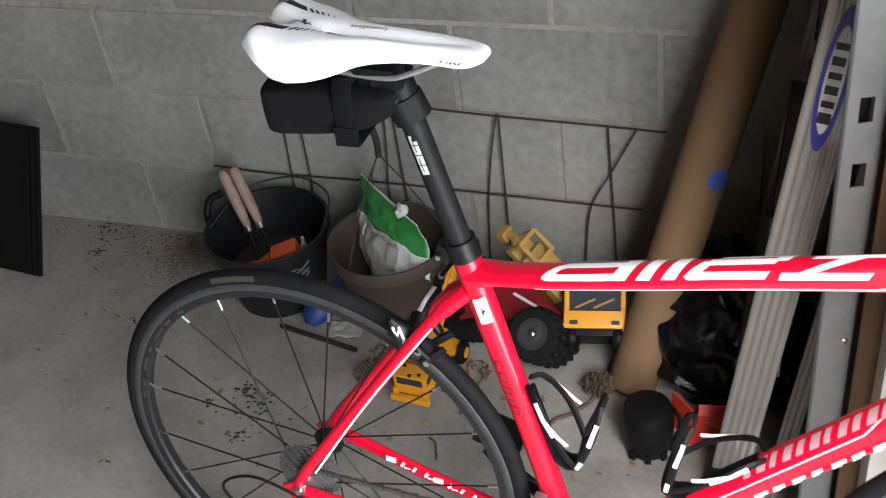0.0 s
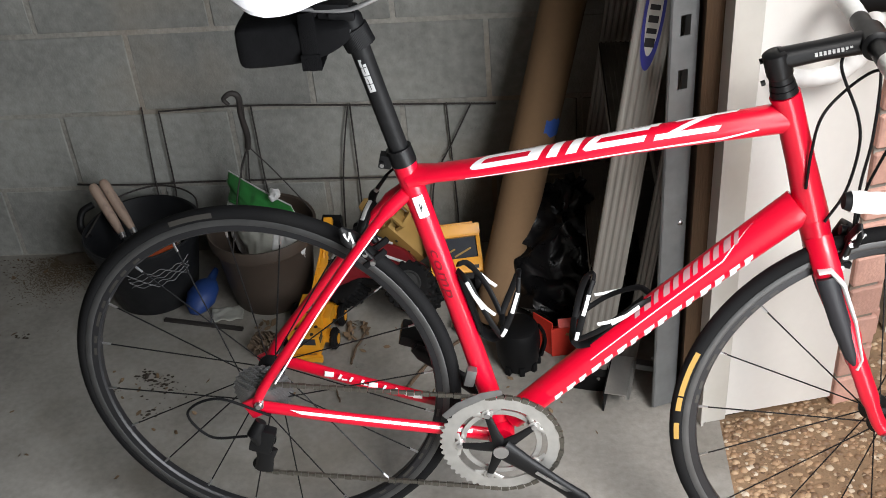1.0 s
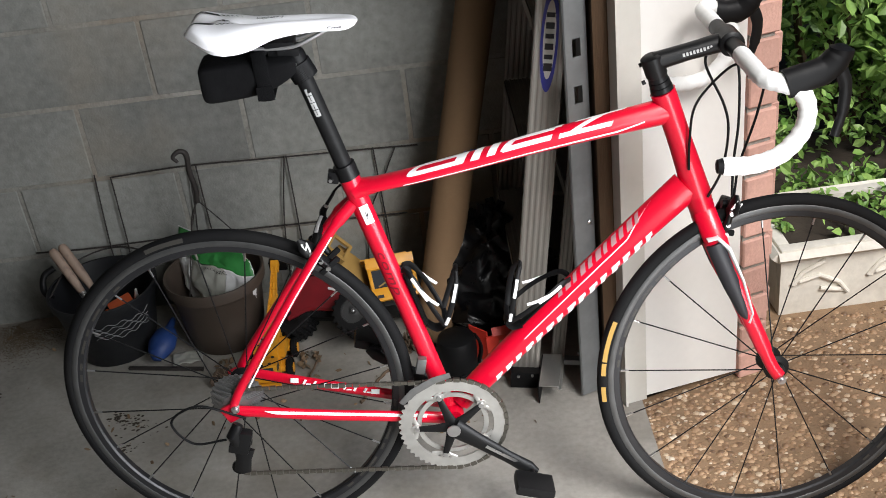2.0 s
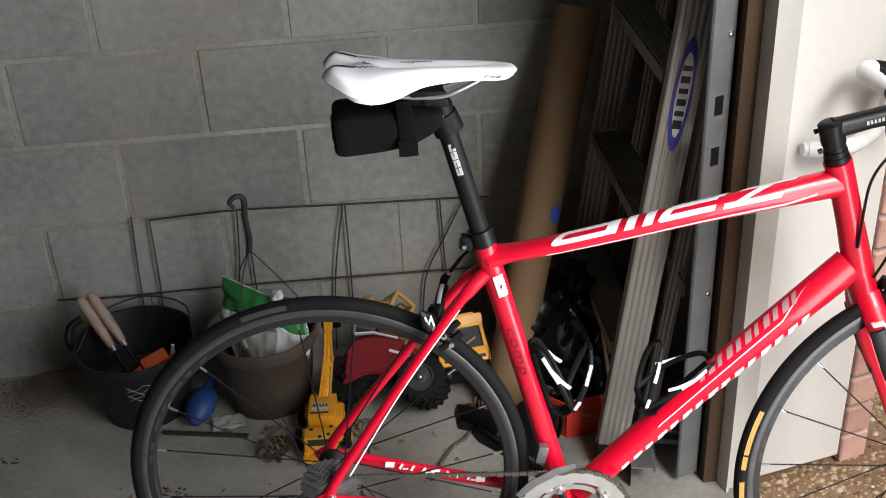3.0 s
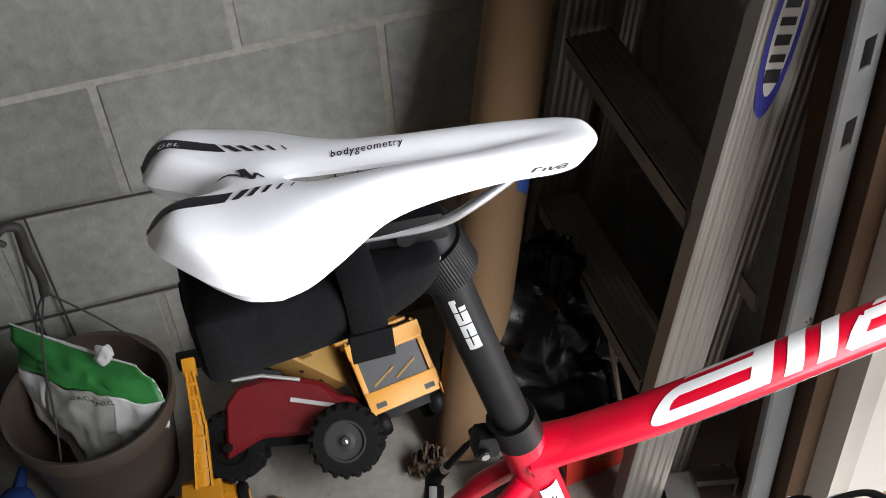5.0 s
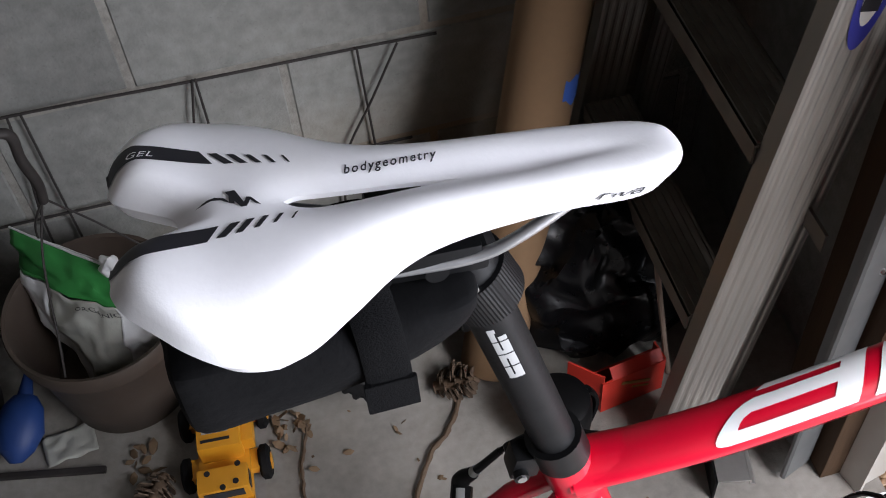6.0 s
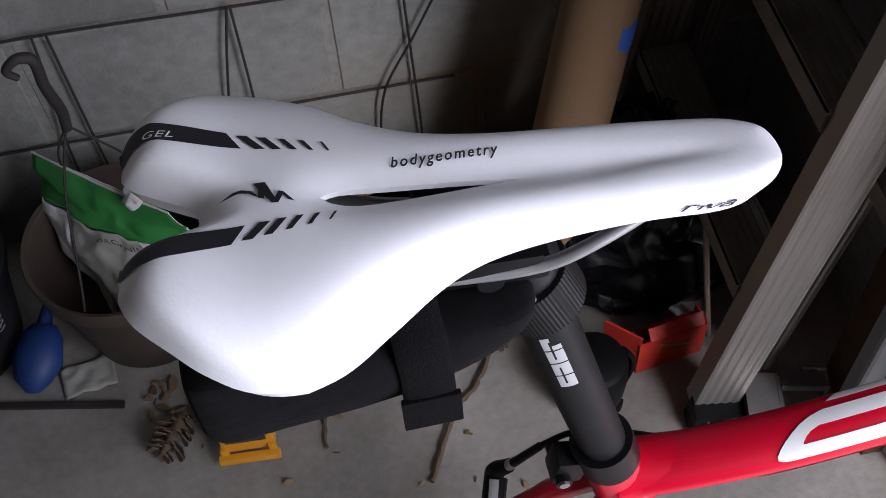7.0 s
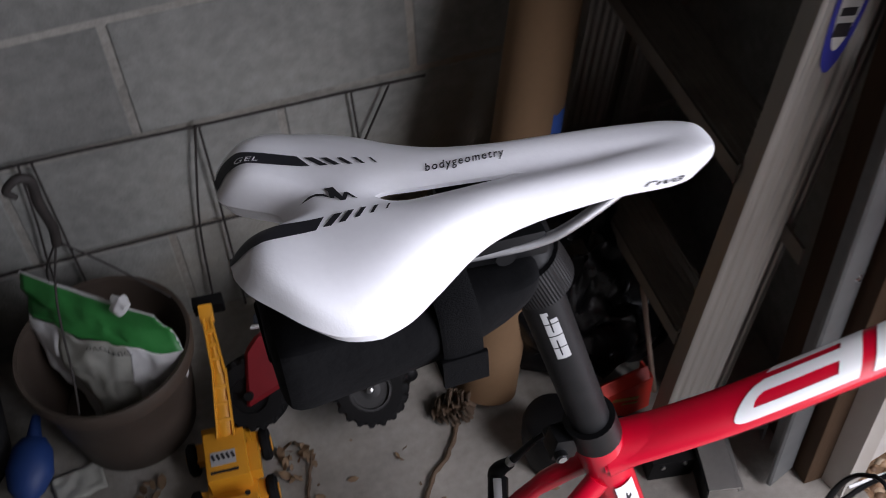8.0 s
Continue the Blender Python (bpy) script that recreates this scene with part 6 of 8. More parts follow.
def build_pot():
    t = thing("plant_pot", (0.482, -0.178, 0.0), label="dusty brown plastic hanging pot holding a torn bag", category="plant pot")
    bm = bm_new()
    prof = [(0.0, 0.001), (0.090, 0.001), (0.094, 0.006), (0.104, 0.07), (0.114, 0.16), (0.118, 0.166), (0.1245, 0.170), (0.1275, 0.198), (0.1255, 0.202), (0.120, 0.200), (0.115, 0.172), (0.100, 0.07), (0.090, 0.012), (0.0, 0.010)]
    add_lathe(bm, prof, "z", 60)
    part("shell", bm, M_POT, t)
    # hanger with a hooked top, leaning to the wall
    bm = bm_new()
    hk = curve_pts([(-0.022, 0.010, 0.505), (-0.030, 0.008, 0.520), (-0.014, 0.012, 0.531), (0.000, 0.018, 0.518), (-0.004, 0.026, 0.470), (-0.002, 0.036, 0.415), (-0.008, 0.045, 0.375)], 7)
    add_sweep(bm, hk, [0.0042 + 0.0028 * min(1, i / 20) for i in range(len(hk))], 10)
    part("hanger_hook", bm, M_WIRE, t, "dark hooked hanger top")
    for k, (x, y) in enumerate(((-0.045, -0.105), (0.108, 0.055), (-0.062, 0.10))):
        bm = bm_new()
        add_sweep(bm, curve_pts([(-0.008, 0.045, 0.38), (x * 0.45 - 0.01, 0.03 + y * 0.3, 0.315), (x * 0.8, y * 0.8, 0.245), (x, y, 0.196)], 6), 0.0017, 6)
        part("hanger_wire", bm, M_WIRE, t, "thin hanger wire")
    # torn bag standing inside
    g = thing("garden_bag", (0.482, -0.178, 0.0), label="torn white and green printed plastic bag standing in the pot", category="bag")
    # outline of the front sheet: lower left to upper right, in its own plane
    A, B = Vector((-0.082, 0.100, 0.282)), Vector((0.086, -0.030, 0.262))
    C, D = Vector((0.094, -0.060, 0.06)), Vector((-0.068, -0.010, 0.05))
    nx, nz = 26, 26

    def sheet(u, v, bulge):
        p = A.lerp(B, u).lerp(D.lerp(C, u), v)
        nrm = (B - A).cross(D - A).normalized()
        if nrm.y > 0:
            nrm = -nrm
        side = 0.028 * math.sin(math.pi * v) * (1 if u > 0.5 else -1) * (abs(u - 0.5) * 2) ** 2
        b = bulge * math.sin(math.pi * min(1, u)) * (0.06 + 0.94 * math.sin(math.pi * min(1.0, v * 0.8 + 0.02)))
        q = p + nrm * b + (B - A).normalized() * side
        n = noise.noise_vector(q * 22) * 0.011 + noise.noise_vector(q * 60) * 0.004
        low = max(0.0, (v - 0.40) / 0.60)
        q = q + (B - A) * (0.5 - u) * 0.42 * low
        return q + n * min(1.0, v * 6 + 0.15)
    for name, u0, u1, v0, v1, bulge, material, label in (
            ("green_band", 0.0, 1.0, 0.0, 0.30, 0.040, M_BAGGREEN, "green printed top band"),
            ("front_sheet", 0.0, 0.30, 0.30, 1.0, 0.040, M_BAGWHITE, "crinkled white film"),
            ("front_sheet", 0.22, 0.80, 0.30, 1.0, 0.042, M_BAGGREY, "grey printed film"),
            ("front_sheet", 0.74, 1.0, 0.30, 1.0, 0.044, M_BAGWHITE, "crinkled white film"),
            ("back_sheet", 0.0, 1.0, 0.0, 1.0, -0.018, M_BAGWHITE, "white back sheet")):
        bm = bm_new()
        rows = []
        for i in range(nx + 1):
            row = []
            for j in range(nz + 1):
                u, v = u0 + (u1 - u0) * i / nx, v0 + (v1 - v0) * j / nz
                slant = 0.07 * (u - 0.5) if v0 in (0.0,) and v1 < 1 and j == nz else 0.0
                row.append(bm.verts.new(sheet(u, min(1.0, v + slant), bulge)))
            rows.append(row)
        for i in range(nx):
            for j in range(nz):
                bm.faces.new((rows[i][j], rows[i + 1][j], rows[i + 1][j + 1], rows[i][j + 1]))
        sh = part(name, bm, material, g, label)
        md = sh.modifiers.new("film", "SOLIDIFY")
        md.thickness = 0.0009
    # torn top edge and knot
    bm = bm_new()
    add_sweep(bm, [sheet(u / 12, 0.0, 0.04) + Vector((0, 0, 0.003)) for u in range(13)], [(0.0022, 0.0012)] * 13, 6)
    part("top_edge", bm, M_BAGWHITE, g, "pale folded top edge")
    bm = bm_new()
    bmesh.ops.create_icosphere(bm, subdivisions=3, radius=0.014)
    crumple(bm, 0.007, 90, 4)
    bm.transform(Matrix.Translation((0.046, -0.008, 0.282)))
    part("clip", bm, M_BAGWHITE, g, "crumpled white clip")
    # the word on the bag
    me = text_mesh("ORGANIC", 0.0165, 0.0, 1.02)
    w = max(v.co.x for v in me.vertices)
    for v in me.vertices:
        u = 0.47 + 0.30 * v.co.x / w
        vv = 0.350 - v.co.y / 0.23 * 0.62 + 0.02 * (u - 0.5)
        p = sheet(u, vv, 0.043)
        nrm = (B - A).cross(D - A).normalized()
        v.co = p + (nrm if nrm.y < 0 else -nrm) * 0.0060
    me.materials.clear()
    me.materials.append(M_INK)
    ob = new("printed_word", me)
    ob.parent = g
    # greenish clippings low in the pot
    s = thing("pot_soil", (0.482, -0.178, 0.0), label="dark damp soil inside the pot", category="soil", kind="stuff")
    bm = bm_new()
    add_lathe(bm, [(0.0, 0.052), (0.05, 0.05), (0.095, 0.046), (0.092, 0.014), (0.0, 0.014)], "z", 30)
    part("soil", bm, M_SOIL, s)


build_pot()


def build_small_floor_things():
    # blue scoop beside the bucket
    b = thing("blue_scoop", (0.318, -0.246, 0.0), (0, 0, 12), label="glossy blue plastic scoop lying on the floor", category="scoop")
    bm = bm_new()
    add_sweep(bm, [(0.030, 0.045, 0.052), (0.022, 0.03, 0.048), (0.006, 0.0, 0.040), (-0.008, -0.022, 0.030), (-0.014, -0.034, 0.020)], [(0.010, 0.018), (0.024, 0.030), (0.029, 0.036), (0.024, 0.026), (0.010, 0.010)], 22)
    part("bowl", bm, M_BLUE, b)
    bm = bm_new()
    add_sweep(bm, [(0.03, 0.045, 0.052), (0.045, 0.075, 0.06)], [(0.010, 0.012), (0.008, 0.006)], 12)
    part("stub", bm, M_BLUE, b)
    p = thing("metal_strip", (0.335, -0.300, 0.0), (0, 0, -12), label="dull grey metal strip lying on the floor", category="metal strip")
    bm = bm_new()
    add_box(bm, (0.0, 0, 0.004), (0.20, 0.010, 0.007), None, 0.0015)
    part("bar", bm, M_WIRE, p)
    pk = thing("seed_packet", (0.385, -0.265, 0.0), (0, 0, 8), label="crumpled pale paper packet lying on the floor", category="packet")
    bm = bm_new()
    bmesh.ops.create_grid(bm, x_segments=14, y_segments=10, size=0.5)
    for v in bm.verts:
        v.co = Vector((v.co.x * 0.075, v.co.y * 0.05, 0.006 + 0.006 * noise.noise(v.co * 4.0)))
    sh = part("paper", bm, M_BAGGREY, pk)
    md = sh.modifiers.new("film", "SOLIDIFY")
    md.thickness = 0.001
    # unidentified black panel by the wall, cut off by the picture's edge
    k = thing("boot_tray", (-0.487, -0.215, 0.0), (0, 0, -6), label="flat black ridged board leaning against the wall", category="tray")
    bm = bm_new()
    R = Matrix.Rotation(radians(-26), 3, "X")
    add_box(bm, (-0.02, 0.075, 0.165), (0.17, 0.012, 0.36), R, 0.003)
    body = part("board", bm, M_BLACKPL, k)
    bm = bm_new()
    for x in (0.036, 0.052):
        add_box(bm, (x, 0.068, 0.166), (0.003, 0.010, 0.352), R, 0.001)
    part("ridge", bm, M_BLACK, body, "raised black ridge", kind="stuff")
    # twigs
    for pts, r in ((((0.955, -0.345, 0.006), (0.925, -0.395, 0.005), (0.888, -0.43, 0.006), (0.86, -0.475, 0.005), (0.83, -0.53, 0.005)), 0.0042),
                   (((0.725, -0.335, 0.008), (0.715, -0.365, 0.005), (0.706, -0.40, 0.004), (0.700, -0.45, 0.004)), 0.0028),
                   (((0.66, -0.52, 0.004), (0.68, -0.535, 0.004), (0.69, -0.57, 0.004)), 0.002)):
        s = thing("twig", label="thin dark bent twig lying on the floor", category="twig", group="twigs on the floor")
        bm = bm_new()
        line = curve_pts(pts, 6)
        for i, v in enumerate(line):
            v += noise.noise_vector(v * 60) * 0.003
            v.z = max(v.z, r * 0.95)
        add_sweep(bm, line, [r * (0.75 + 0.35 * math.sin(i * 1.1) ** 2) for i in range(len(line))], 7)
        part("stick", bm, M_STEM, s)
    # pine cones: spirals of woody scales
    for (x, y, z), rot, L in (((0.948, -0.336, 0.022), (62, 18, 60), 0.064), ((0.500, -0.392, 0.022), (80, 0, -30), 0.070)):
        c = thing("pine_cone", (x, y, z), rot, label="open brown pine cone lying on the floor", category="pine cone", group="pine cones")
        bm = bm_new()
        add_sweep(bm, [(0, 0, -L / 2), (0, 0, 0), (0, 0, L / 2)], [0.008, 0.010, 0.003], 10)
        core = part("core", bm, M_STEM, c)
        bm = bm_new()
        n = 46
        for i in range(n):
            f = i / n
            a = i * 2.39996 + 0.5 * math.sin(i * 1.9)
            rad = (0.018 + 0.004 * math.sin(i * 2.7)) * math.sin(math.pi * (0.12 + 0.82 * f)) + 0.003
            h = -L / 2 + L * f
            d = Vector((math.cos(a), math.sin(a), 0.55))
            side = Vector((-math.sin(a), math.cos(a), 0))
            b0 = Vector((math.cos(a) * 0.006, math.sin(a) * 0.006, h))
            tip = b0 + d * rad
            q = [b0 - side * 0.002, b0 + side * 0.002, tip + side * 0.0062, tip + d * 0.003, tip - side * 0.0062]
            top = [bm.verts.new(v) for v in q]
            low = [bm.verts.new(v - Vector((0, 0, 0.0022))) for v in q]
            bm.faces.new(top)
            bm.faces.new(low[::-1])
            for j in range(5):
                bm.faces.new((top[j], top[(j + 1) % 5], low[(j + 1) % 5], low[j]))
        part("scale", bm, M_CONE, c, "woody cone scales", smooth=False, kind="stuff")
    # dry leaves in clumps
    random.seed(5)
    lf = thing("leaf_litter", label="small clumps of dry brown leaves and crumbs on the floor", category="leaf litter", kind="stuff")
    bm = bm_new()
    spots = [(0.700, -0.338, 0.030, 26), (0.49, -0.33, 0.03, 10), (0.78, -0.44, 0.12, 12), (0.56, -0.50, 0.10, 14), (0.18, -0.62, 0.22, 14), (-0.2, -0.35, 0.2, 10), (0.30, -0.55, 0.12, 10), (1.0, -0.55, 0.12, 10), (-0.25, -0.06, 0.14, 16), (0.02, -0.10, 0.06, 12), (1.15, -0.66, 0.1, 8)]
    for cx, cy, rad, n in spots:
        for i in range(n):
            a, rr = random.uniform(0, 6.28), rad * math.sqrt(random.random())
            x, y = cx + rr * math.cos(a), cy + rr * math.sin(a)
            y = min(y, -0.02)
            s = random.uniform(0.003, 0.009) if rad > 0.05 else random.uniform(0.006, 0.014)
            m = Matrix.Translation((x, y, s * 0.35 + (0.004 if rad < 0.05 else 0))) @ Euler((random.uniform(-0.8, 0.8), random.uniform(-0.8, 0.8), random.uniform(0, 6.28))).to_matrix().to_4x4()
            pts = [(-1, 0, 0), (-0.4, 0.5, 0.15), (0.4, 0.45, 0.1), (1, 0, 0.25), (0.4, -0.5, 0.12), (-0.4, -0.45, 0.2)]
            bm.faces.new([bm.verts.new(m @ (Vector(p) * s)) for p in pts])
    part("leaf", bm, M_LEAFDRY, lf, smooth=False, kind="stuff")
    # dark crumbs trodden into the floor
    random.seed(17)
    crumbs = thing("dirt_crumbs", label="dark dried dirt crumbs scattered on the concrete floor", category="dirt", kind="stuff")
    bm = bm_new()
    for cx, cy, rad, n in ((0.245, -0.470, 0.022, 34), (0.287, -0.500, 0.030, 46), (0.183, -0.519, 0.014, 16), (0.284, -0.594, 0.018, 20), (0.30, -0.53, 0.06, 18), (-0.335, -0.112, 0.020, 10), (-0.09, -0.324, 0.016, 12), (-0.34, -0.03, 0.06, 26)):
        for i in range(n):
            a, rr = random.uniform(0, 6.28), rad * random.random() ** 0.7
            x, y, w = cx + 1.3 * rr * math.cos(a), min(cy + rr * math.sin(a), -0.006), random.uniform(0.0012, 0.0058)
            turn, k = random.uniform(0, 6.28), random.randint(5, 7)
            rim = [bm.verts.new((x + w * random.uniform(0.6, 1.2) * math.cos(turn + 6.2832 * q / k), y + 0.7 * w * random.uniform(0.6, 1.2) * math.sin(turn + 6.2832 * q / k), 0.0006)) for q in range(k)]
            top = bm.verts.new((x, y, 0.0010 + 0.35 * w))
            for q in range(k):
                bm.faces.new((rim[q], rim[(q + 1) % k], top))
    part("crumb", bm, M_SOIL, crumbs, smooth=False, kind="stuff")
    # a low spill of brown dirt along the wall's foot
    dirt = thing("dirt_spill", label="thin spill of brown dirt at the foot of the wall", category="dirt", kind="stuff")
    bm = bm_new()
    rows = []
    for i in range(41):
        x = -0.12 + 0.24 * i / 40
        row = []
        for j in range(9):
            f = j / 8
            y = -0.006 - 0.085 * f * (0.55 + 0.45 * noise.noise(Vector((x * 9, 3.1, 0))))
            edge = min(1.0, 4 * min(i, 40 - i) / 40)
            h = max(0.0006, (0.011 * (1 - f) + 0.004 * noise.noise(Vector((x * 40, y * 40, 1.7)))) * edge)
            row.append(bm.verts.new((x, y, h)))
        rows.append(row)
    for a, b in zip(rows, rows[1:]):
        for j in range(8):
            bm.faces.new((a[j], b[j], b[j + 1], a[j + 1]))
    part("dirt", bm, mat("dry_brown_dirt", (0.15, 0.122, 0.096), 0.95, vary=0.4, scale=30, fine=200, bump=0.8, bump_scale=150), dirt)
    # finer dirt scattered beside the bucket, with a few scraps of bark further out
    loose = thing("loose_dirt", label="fine brown dirt scattered on the concrete beside the bucket", category="dirt", kind="stuff")
    rnd = random.Random(5)
    verts, faces = [], []

    def flake(x, y, r):
        k = len(verts)
        a0 = rnd.uniform(0, 6.28)
        for q in range(5):
            a = a0 + q * 1.2566 + rnd.uniform(-0.3, 0.3)
            verts.append((x + r * math.cos(a), y + r * 0.7 * math.sin(a), 0.0012))
        verts.append((x, y, 0.0014 + r * 0.3))
        for q in range(5):
            faces.append((k + q, k + (q + 1) % 5, k + 5))
    for q in range(6500):
        x, y = rnd.gauss(-0.085, 0.050), rnd.gauss(-0.060, 0.055)
        if y < -0.012:
            flake(x, y, rnd.choice((0.0009, 0.0012, 0.0016, 0.0022)))
    for q in range(160):
        flake(rnd.uniform(-0.62, 0.05), -0.012 - abs(rnd.gauss(0, 0.05)), rnd.choice((0.001, 0.002, 0.0035)))
    me = bpy.data.meshes.new("flakes")
    me.from_pydata(verts, [], faces)
    me.materials.append(mat("fine_brown_dirt", (0.095, 0.070, 0.043), 0.95, vary=0.4, scale=30, fine=200))
    ob = new("flakes", me)
    ob.parent = loose
    scrap = None
    for x, y, turn, size in ((-0.327, -0.121, 70, 0.034), (-0.346, -0.117, 15, 0.014), (-0.371, -0.022, 6, 0.036), (-0.317, -0.020, -10, 0.015), (-0.587, -0.024, 30, 0.026), (-0.246, -0.148, 85, 0.012), (-0.214, -0.054, 0, 0.008), (-0.116, -0.319, 40, 0.016), (-0.252, -0.397, 20, 0.010)):
        scrap = thing("bark_scrap", (x, y, 0.0010), (0, 0, turn), label="small dark scrap of bark on the concrete floor", category="bark scrap", group="scraps on the floor")
        bm = bm_new()
        add_sweep(bm, [(-size * 0.5, 0, 0.0014), (-size * 0.2, size * 0.03, 0.0020), (size * 0.2, -size * 0.02, 0.0026), (size * 0.5, size * 0.02, 0.0016)], [(0.0006, 0.0006), (size * 0.12, 0.0014), (size * 0.10, 0.0014), (0.0006, 0.0006)], 7, side=(0, 1, 0))
        part("bark", bm, M_STEM, scrap)


build_small_floor_things()


M_TOYHUB = mat("dark_grey_toy_hub", (0.032, 0.032, 0.032), 0.5, vary=0.25, scale=40)


def toy_wheel(parent, c, r, w, axis, hub_material=None):
    """A chunky rubber toy wheel with lugs and a grey hub."""
    q = Vector(axis).to_track_quat("Y", "Z").to_matrix().to_4x4()
    bm = bm_new()
    m = Matrix.Translation(c) @ q
    n, rows = 76, []
    for k in range(n):
        a = 2 * math.pi * k / n
        left = 1.0 if k % 4 in (0, 1) else 0.915
        right = 1.0 if (k + 2) % 4 in (0, 1) else 0.915
        prof = [(0.55, -0.50), (0.84, -0.50), (0.84 + 0.13 * (left > 0.95), -0.47), (left, -0.38), (left, -0.04), (right, 0.04), (right, 0.38), (0.84 + 0.13 * (right > 0.95), 0.47), (0.84, 0.50), (0.55, 0.50)]
        rows.append([bm.verts.new(m @ Vector((r * u * math.cos(a), w * h, r * u * math.sin(a)))) for u, h in prof])
    for k in range(n):
        p, q = rows[k], rows[(k + 1) % n]
        for j in range(len(p)):
            bm.faces.new((p[j], q[j], q[(j + 1) % len(p)], p[(j + 1) % len(p)]))
    wh = part("wheel", bm, M_RUBBER, parent, "chunky black toy tyre", smooth=False)
    bm = bm_new()
    add_lathe(bm, [(r * 0.57, -w * 0.40), (r * 0.57, -w * 0.50), (r * 0.50, -w * 0.50), (r * 0.47, -w * 0.30), (r * 0.30, -w * 0.26), (r * 0.26, -w * 0.40), (r * 0.14, -w * 0.42), (r * 0.12, -w * 0.50), (0.0, -w * 0.50)], "y", 30, m)
    for k in range(6):
        a = 2 * math.pi * k / 6
        add_tube(bm, m @ Vector((r * 0.38 * math.cos(a), -w * 0.28, r * 0.38 * math.sin(a))), m @ Vector((r * 0.38 * math.cos(a), -w * 0.36, r * 0.38 * math.sin(a))), r * 0.05, seg=8)
    part("hub", bm, hub_material or M_TOYHUB, wh, "dark grey plastic hub")
    bm = bm_new()
    add_lathe(bm, [(r * 0.085, -w * 0.49), (r * 0.085, -w * 0.53), (r * 0.055, -w * 0.555), (0.0, -w * 0.56)], "y", 18, m)
    part("hub_cap", bm, M_STEEL, wh, "small bright hub cap")


def build_toys():
    # big-wheeled red truck
    t = thing("toy_truck", (0.765, -0.312, 0.0347), (-48, 0, -14), label="red toy truck with big black tyres tipped against other toys", category="toy truck")
    ax = (0, 1, 0)
    for x, y in ((0.068, -0.055), (-0.112, -0.002), (0.068, 0.012), (-0.112, 0.020)):
        toy_wheel(t, Vector((x, y, 0.060)), 0.056, 0.058, ax, M_TOYHUB if x > 0 else M_BLACKPL)
    bm = bm_new()
    out = [(-0.118, 0.040), (-0.115, 0.125), (-0.095, 0.150), (-0.055, 0.160), (-0.01, 0.158), (0.035, 0.146), (0.055, 0.125), (0.085, 0.118), (0.092, 0.085), (0.075, 0.078), (0.0, 0.070), (-0.06, 0.070)]
    add_prism(bm, out, 0.084, Matrix.Translation((0, 0.046, 0)) @ Matrix.Rotation(radians(90), 4, "X"), 0.006)
    part("body", bm, M_REDTOY, t, "red plastic truck body")
    bm = bm_new()
    add_sweep(bm, [(-0.100, -0.034, 0.160), (-0.055, -0.040, 0.164), (0.002, -0.043, 0.154)], [(0.003, 0.010), (0.003, 0.011), (0.003, 0.006)], 10)
    add_box(bm, (0.02, -0.0405, 0.118), (0.07, 0.003, 0.006), Matrix.Rotation(radians(12), 3, "Y"))
    part("body_flash", bm, M_BAGWHITE, t, "white flash along the body")
    bm = bm_new()
    add_box(bm, (-0.065, 0.0, 0.166), (0.07, 0.05, 0.016), Matrix.Rotation(radians(8), 3, "Y"), 0.005)
    part("window", bm, M_CLEAR, t, "dark blue toy window")
    bm = bm_new()
    add_box(bm, (-0.015, 0, 0.065), (0.20, 0.05, 0.020), None, 0.004)
    for x in (0.068, -0.112):
        add_tube(bm, (x, -0.05, 0.060), (x, 0.03, 0.060), 0.007, seg=10)
    part("chassis", bm, M_BLACKPL, t, "black chassis and axles")
    # faded digger lying on its side behind the truck
    d = thing("toy_digger", (0.815, -0.176, 0.155), (20, 46, -10), label="faded yellow toy digger tipped over behind the truck", category="toy digger")
    bm = bm_new()
    add_box(bm, (0.004, 0, -0.006), (0.116, 0.064, 0.058), None, 0.005)
    add_box(bm, (0.020, 0, -0.03), (0.09, 0.050, 0.03), None, 0.004)
    add_box(bm, (-0.058, 0, -0.008), (0.058, 0.050, 0.020), None, 0.004)
    body = part("body", bm, M_DULLYELLOW, d, "faded yellow body")
    bm = bm_new()
    for x in (-0.012, 0.026):
        add_tube(bm, (x, -0.0335, 0.002), (x, -0.031, 0.002), 0.0035, seg=10)
    part("screw", bm, M_INK, body, "dark screw holes", kind="stuff")
    bm = bm_new()
    for y in (-0.026, 0.026):
        add_box(bm, (-0.058, y * 0.85, 0.050), (0.056, 0.009, 0.008), None, 0.002)
    for x in (-0.030, 0.028):
        add_box(bm, (x * 0.9 - 0.058, 0, 0.050), (0.009, 0.048, 0.008), None, 0.002)
    cab = part("cab", bm, M_DULLYELLOW, d, "open cab roof frame")
    for x in (-0.028, 0.028):
        for y in (-0.026, 0.026):
            bm = bm_new()
            add_box(bm, (x * 0.9 - 0.058, y * 0.85, 0.024), (0.008, 0.008, 0.048), None, 0.0015)
            part("post", bm, M_DULLYELLOW, cab)
    bm = bm_new()
    add_sweep(bm, [(-0.070, 0, -0.012), (-0.092, 0.004, 0.000), (-0.106, 0.006, -0.018)], [(0.010, 0.012), (0.008, 0.010), (0.007, 0.008)], 8)
    add_box(bm, (-0.108, 0.006, -0.026), (0.024, 0.030, 0.024), Matrix.Rotation(radians(25), 3, "Y"), 0.004)
    part("arm", bm, M_DULLYELLOW, d, "bent digging arm with bucket")
    # legs that prop it on the floor
    bm = bm_new()
    add_box(bm, (0.010, 0.0, -0.055), (0.11, 0.074, 0.034), None, 0.008)
    part("track", bm, M_BLACKPL, d, "black crawler tracks")
